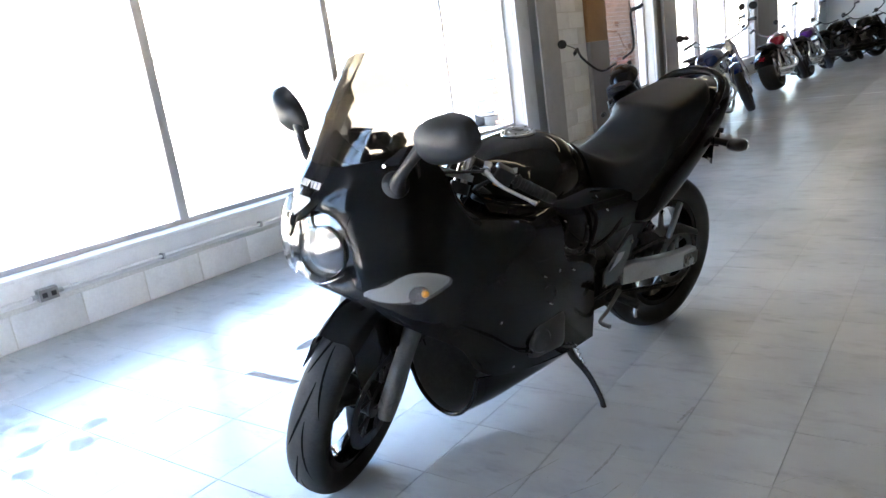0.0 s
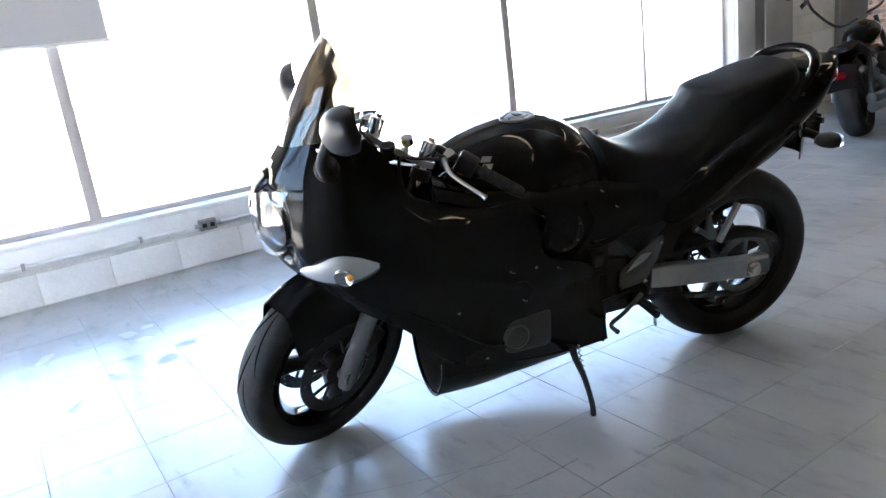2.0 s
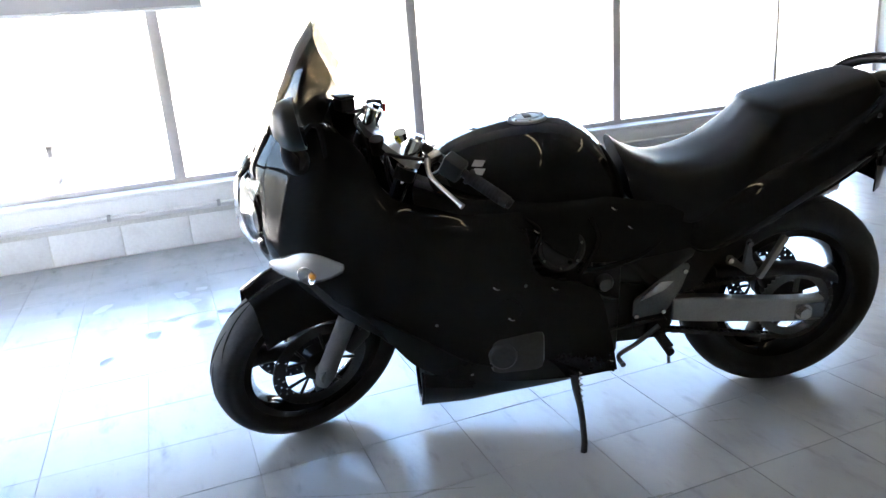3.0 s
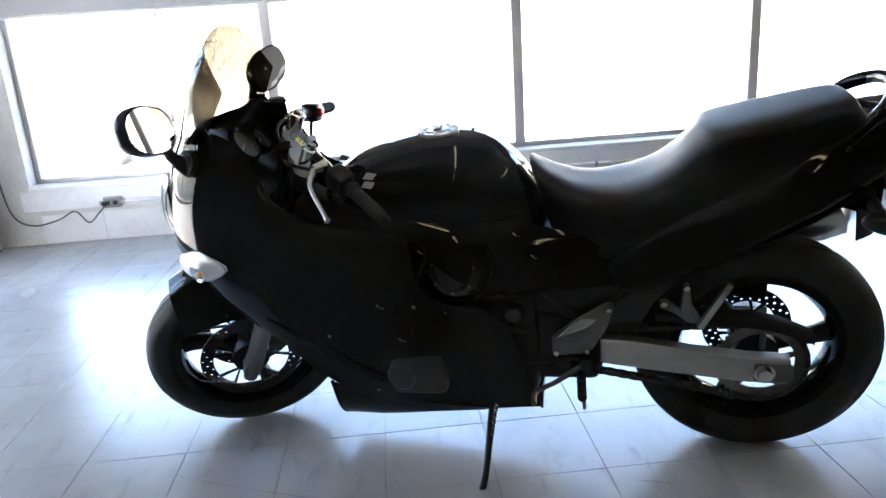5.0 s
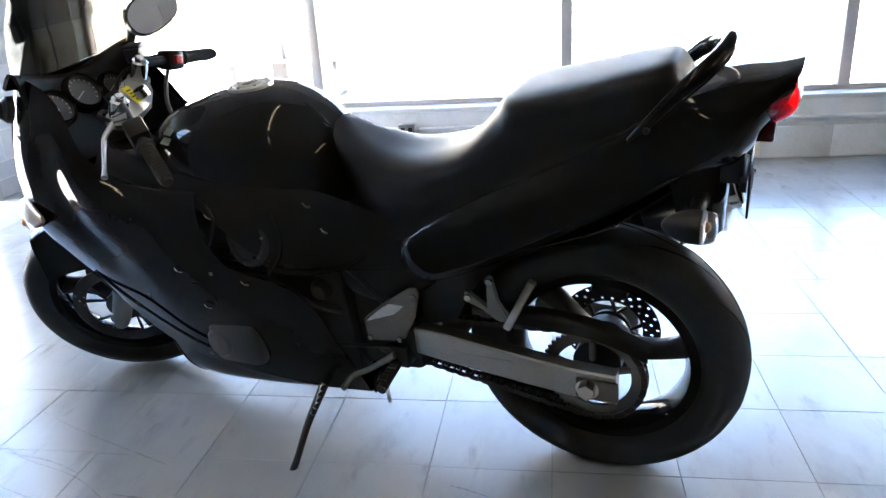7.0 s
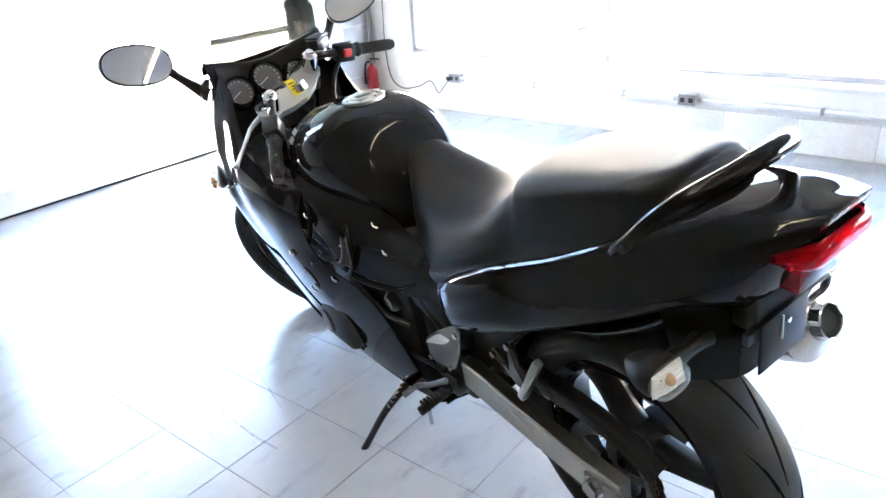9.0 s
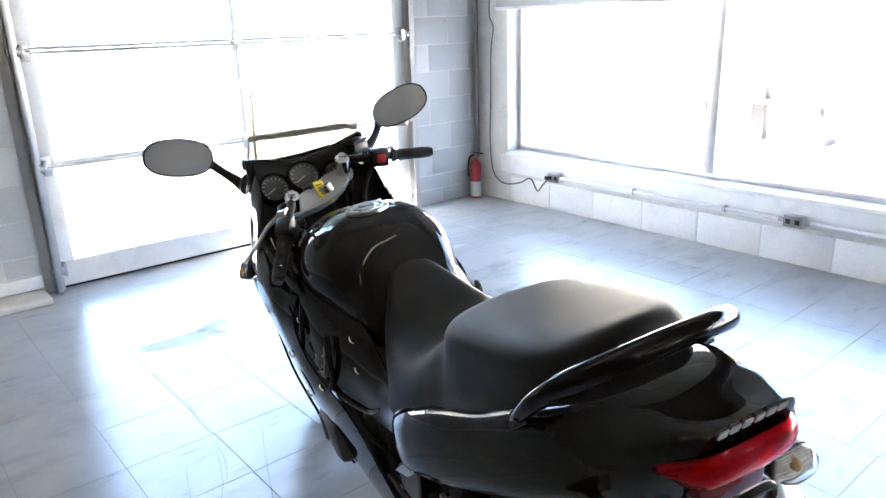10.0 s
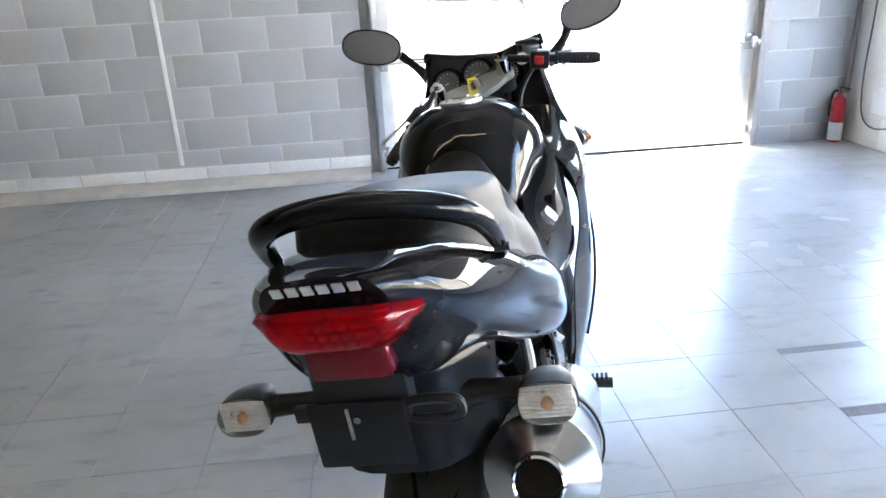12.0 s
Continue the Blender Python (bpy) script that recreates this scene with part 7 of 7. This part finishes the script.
for pts, w in ((((-0.93, -0.11), (-0.72, -0.21), (-0.47, -0.31), (-0.38, -0.345)), 0.0022), (((-0.94, -0.26), (-0.81, -0.34), (-0.60, -0.41), (-0.44, -0.51)), 0.0018),
               (((-1.24, -0.265), (-1.08, -0.32), (-0.89, -0.31)), 0.002), (((-0.84, -0.44), (-0.62, -0.51), (-0.42, -0.56)), 0.0022), (((-0.61, -0.31), (-0.5, -0.31)), 0.002),
               (((-1.05, -0.40), (-0.9, -0.48), (-0.8, -0.47)), 0.0015), (((-0.33, -1.68), (-0.41, -1.58), (-0.47, -1.49)), 0.012), (((-0.3, -0.9), (-0.2, -1.0), (-0.22, -1.15)), 0.0016),
               (((0.9, -1.2), (0.75, -1.3), (0.7, -1.42)), 0.0018),
               (((-1.228, -0.298), (-1.12, -0.30), (-1.02, -0.316)), 0.004), (((-0.87, -0.324), (-0.72, -0.35), (-0.60, -0.395)), 0.0025), (((-0.46, -0.468), (-0.34, -0.48), (-0.236, -0.48)), 0.004),
               (((-0.055, -0.592), (0.0, -0.60), (0.064, -0.607)), 0.005), (((-2.665, -2.218), (-2.5, -2.22), (-2.36, -2.235)), 0.006), (((-2.62, -1.942), (-2.4, -1.92), (-2.14, -1.913)), 0.007),
               (((-2.685, -1.627), (-2.4, -1.63), (-2.08, -1.645)), 0.007), (((-2.704, -1.31), (-2.4, -1.30), (-2.145, -1.301)), 0.006), (((-1.0, 1.14), (-0.96, 1.08), (-0.93, 1.03)), 0.004),
               (((-0.924, 1.33), (-0.82, 1.2), (-0.705, 1.03)), 0.003), (((-0.80, 1.30), (-0.68, 1.24), (-0.546, 1.193)), 0.0025), (((-0.575, 0.766), (-0.48, 0.70), (-0.387, 0.623)), 0.003),
               (((1.531, 0.419), (1.53, 0.35), (1.529, 0.274)), 0.003), (((0.377, -0.377), (0.42, -0.39), (0.474, -0.412)), 0.003), (((-1.42, -0.73), (-1.36, -0.60), (-1.32, -0.49)), 0.0025), (((9.45, 1.2), (9.45, 0.2), (9.5, -1.0), (9.45, -3.0)), 0.012), (((7.3, 2.2), (7.3, 1.0), (7.4, 0.6)), 0.01)):
    scuff(pts, w)


def stain(x, y, rx, ry, turn):
    bm = bmesh.new()
    n_ = 26
    ring = []
    for k in range(n_):
        a = 2 * math.pi * k / n_
        r = 1 + 0.35 * noise.noise(Vector((x * 3 + math.cos(a) * 1.5, y * 3 + math.sin(a) * 1.5, 0.3)))
        ring.append(bm.verts.new((rx * r * math.cos(a), ry * r * math.sin(a), 0)))
    bm.faces.new(ring)
    o = tagged(new("floor_stain", finish(bm, "floor_stain", M["stain"], False)), "faint grey stain on the pale floor tiles", "stain", "floor stains")
    o.matrix_world = pose(x - 0.01, y - 0.088, 0.0005, 0, 0, turn)
    return o


for s in ((-1.78, -0.08, 0.07, 0.19, -10), (-1.86, 0.10, 0.05, 0.10, 15), (-1.05, 1.86, 0.035, 0.05, 20), (-0.95, 1.9, 0.03, 0.03, 0), (-1.0, 1.72, 0.03, 0.04, 40), (-0.85, 1.48, 0.05, 0.04, 0),
          (-0.97, 1.36, 0.05, 0.05, 60), (-1.19, 1.34, 0.03, 0.05, 10), (-1.42, 1.86, 0.03, 0.06, -30), (-1.37, 1.14, 0.02, 0.05, -30), (-2.2, 1.80, 0.04, 0.08, 20), (-1.95, 1.76, 0.03, 0.06, 0), (-1.09, 1.5, 0.04, 0.03, 0)):
    stain(*s)

# ---- block courses ----
def block_mesh(length, height, depth, mat):
    return finish(boxed(0, length, -depth / 2, depth / 2, 0, height, 0.004), "block", mat)


J = 0.008
bw = block_mesh(0.406 - J, 0.19, 0.02, M["block_white"])
start = -1.757 - 0.406 * 2
k = 0
while start + 0.406 * k < 5.19:
    xx = start + 0.406 * k
    if xx > WX - 0.02:
        o = new("block", bw)
        o.parent = wall_north
        o.location = (xx + J / 2, NY + 0.018, 0.006)
    k += 1
for row in range(16):
    z = 0.006 + 0.2 * row
    xx = 6.00 + (0.203 if row % 2 else 0)
    first = block_mesh(0.2, 0.19, 0.02, M["block_white"]) if row == 0 else first
    if row % 2:
        o = new("block", first)
        o.parent = wall_north
        o.location = (6.00, NY + 0.018, z)
    while xx + 0.40 < 7.06:
        o = new("block", bw)
        o.parent = wall_north
        o.location = (xx, NY + 0.018, z)
        xx += 0.406


# west wall, running bond in the wall's own plane
def west_blocks(y0, y1, phase, base):
    zs = [(0.119, 0.220, 0.194)] + [(0.229 + 0.197 * r, 0.417 + 0.197 * r, 0.194 if r % 2 else 0.0) for r in range(15)]
    if base:
        zs = [(0.038, 0.110, 0.1)] + zs
    else:
        zs = [(0.006, 0.110, 0.1)] + zs
    for a, b, off in zs:
        mat = M["block_white"] if b < 0.13 and base else M["block_grey"]
        y = phase + off
        while y > y0:
            y -= PITCH
        while y < y1:
            c0, c1 = max(y + J / 2, y0 + 0.002), min(y + PITCH - J / 2, y1 - 0.002)
            if c1 - c0 > 0.03:
                key = (round(c1 - c0, 3), round(b - a, 3), mat.name)
                if key not in MESHES:
                    MESHES[key] = finish(boxed(-0.012, 0.0098 if mat is M["block_grey"] else 0.02, 0, c1 - c0, 0, b - a, 0.0016), "block", mat)
                o = new("block", MESHES[key])
                o.parent = wall_west
                o.location = (WX - 0.020, c0, a)
            y += PITCH


MESHES, PITCH = {}, 0.3955
west_blocks(-4.5, DY0 - 0.075, -1.257, True)
west_blocks(DY1 + 0.075, NY - 0.004, 2.3, False)

# ---- floor tiles ----
T = 0.305
ROW = -0.090  # the rows of tiles start short of the room's middle


def tile_mesh(w, d):
    bm = bmesh.new()
    h, s = 0.0022, 0.0006
    lo = [bm.verts.new(p) for p in ((0, 0, -h), (w, 0, -h), (w, d, -h), (0, d, -h))]
    hi = [bm.verts.new(p) for p in ((s, s, 0), (w - s, s, 0), (w - s, d - s, 0), (s, d - s, 0))]
    bm.faces.new(hi)
    for i in range(4):
        bm.faces.new([lo[i], lo[(i + 1) % 4], hi[(i + 1) % 4], hi[i]])
    return finish(bm, "tile", M["tile"], False)


gap = 0.0013
whole = tile_mesh(T - gap, T - gap)
rng = random.Random(5)
rest = []
for j in range(-30, 10):
    for i in range(-10, 95):
        x, y = i * T, j * T + ROW
        if j == 3 and -1 <= i <= 6:
            continue
        if x + T < WX or x > EX or y + T < SY or y > NY + 0.05:
            continue
        dx, dy = rng.uniform(-0.0006, 0.0006), rng.uniform(-0.0006, 0.0006)
        if -8 <= i < 10 and -5 <= j < 9 + 1:
            o = new("tile", whole)
            o.parent = floor
            o.location = (x + gap / 2 + dx, y + gap / 2 + dy, rng.uniform(-0.0004, 0.0))
        else:
            rest.append((x + gap / 2 + dx, y + gap / 2 + dy))
# the row where tiles have slipped and left two strips of old adhesive
y0 = 3 * T + ROW
for x0 in (-0.267, 0.089, 0.394, 0.699, 1.004, 1.309, 1.614):
    o = new("tile", whole if x0 > 0 else tile_mesh(0.310, T - gap))
    o.parent = floor
    o.location = (x0, y0 + gap / 2, 0)
o = new("tile", tile_mesh(7 * T - gap / 2 - 1.9205, T - gap))
o.parent = floor
o.location = (1.9205, y0 + gap / 2, 0)
solid("bare_strip", boxed(-0.304, -0.269, y0 + 0.002, y0 + T - 0.002, -0.0021, -0.0012), M["strip_mastic"], "bare strip of old adhesive between floor tiles", "floor", "structure", smooth=False)
solid("bare_strip", boxed(0.045, 0.087, y0 + 0.002, y0 + T - 0.002, -0.0021, -0.0012), M["strip_mastic"], "bare strip of old adhesive between floor tiles", "floor", "structure", smooth=False)
solid("bare_patch", plate(bmesh.new(), [(-0.012, 1.178), (0.012, 1.196), (0.03, 1.210), (0.091, 1.216), (0.15, 1.212), (0.13, 1.17), (0.091, 1.155), (0.07, 1.148), (0.05, 1.135), (0.038, 1.152), (0.01, 1.160)], 0.0006, Matrix.Translation((-0.02, -0.072, 0.0004))), M["strip_mastic"], "broken tile corner showing old adhesive", "floor", "structure", smooth=False)
w = T - gap
vv, ff = [], []
for x, y in rest:
    b0 = len(vv)
    vv += [(x, y, -0.0022), (x + w, y, -0.0022), (x + w, y + w, -0.0022), (x, y + w, -0.0022), (x + 0.0006, y + 0.0006, 0), (x + w - 0.0006, y + 0.0006, 0), (x + w - 0.0006, y + w - 0.0006, 0), (x + 0.0006, y + w - 0.0006, 0)]
    ff += [(b0 + 4, b0 + 5, b0 + 6, b0 + 7)] + [(b0 + q, b0 + (q + 1) % 4, b0 + 4 + (q + 1) % 4, b0 + 4 + q) for q in range(4)]
me = bpy.data.meshes.new("tile_field")
me.from_pydata(vv, [], ff)
me.materials.append(M["tile"])
o = new("tile_field", me)
o.parent = floor
tagged(o, "pale grey vinyl floor tiles further off", kind="stuff")
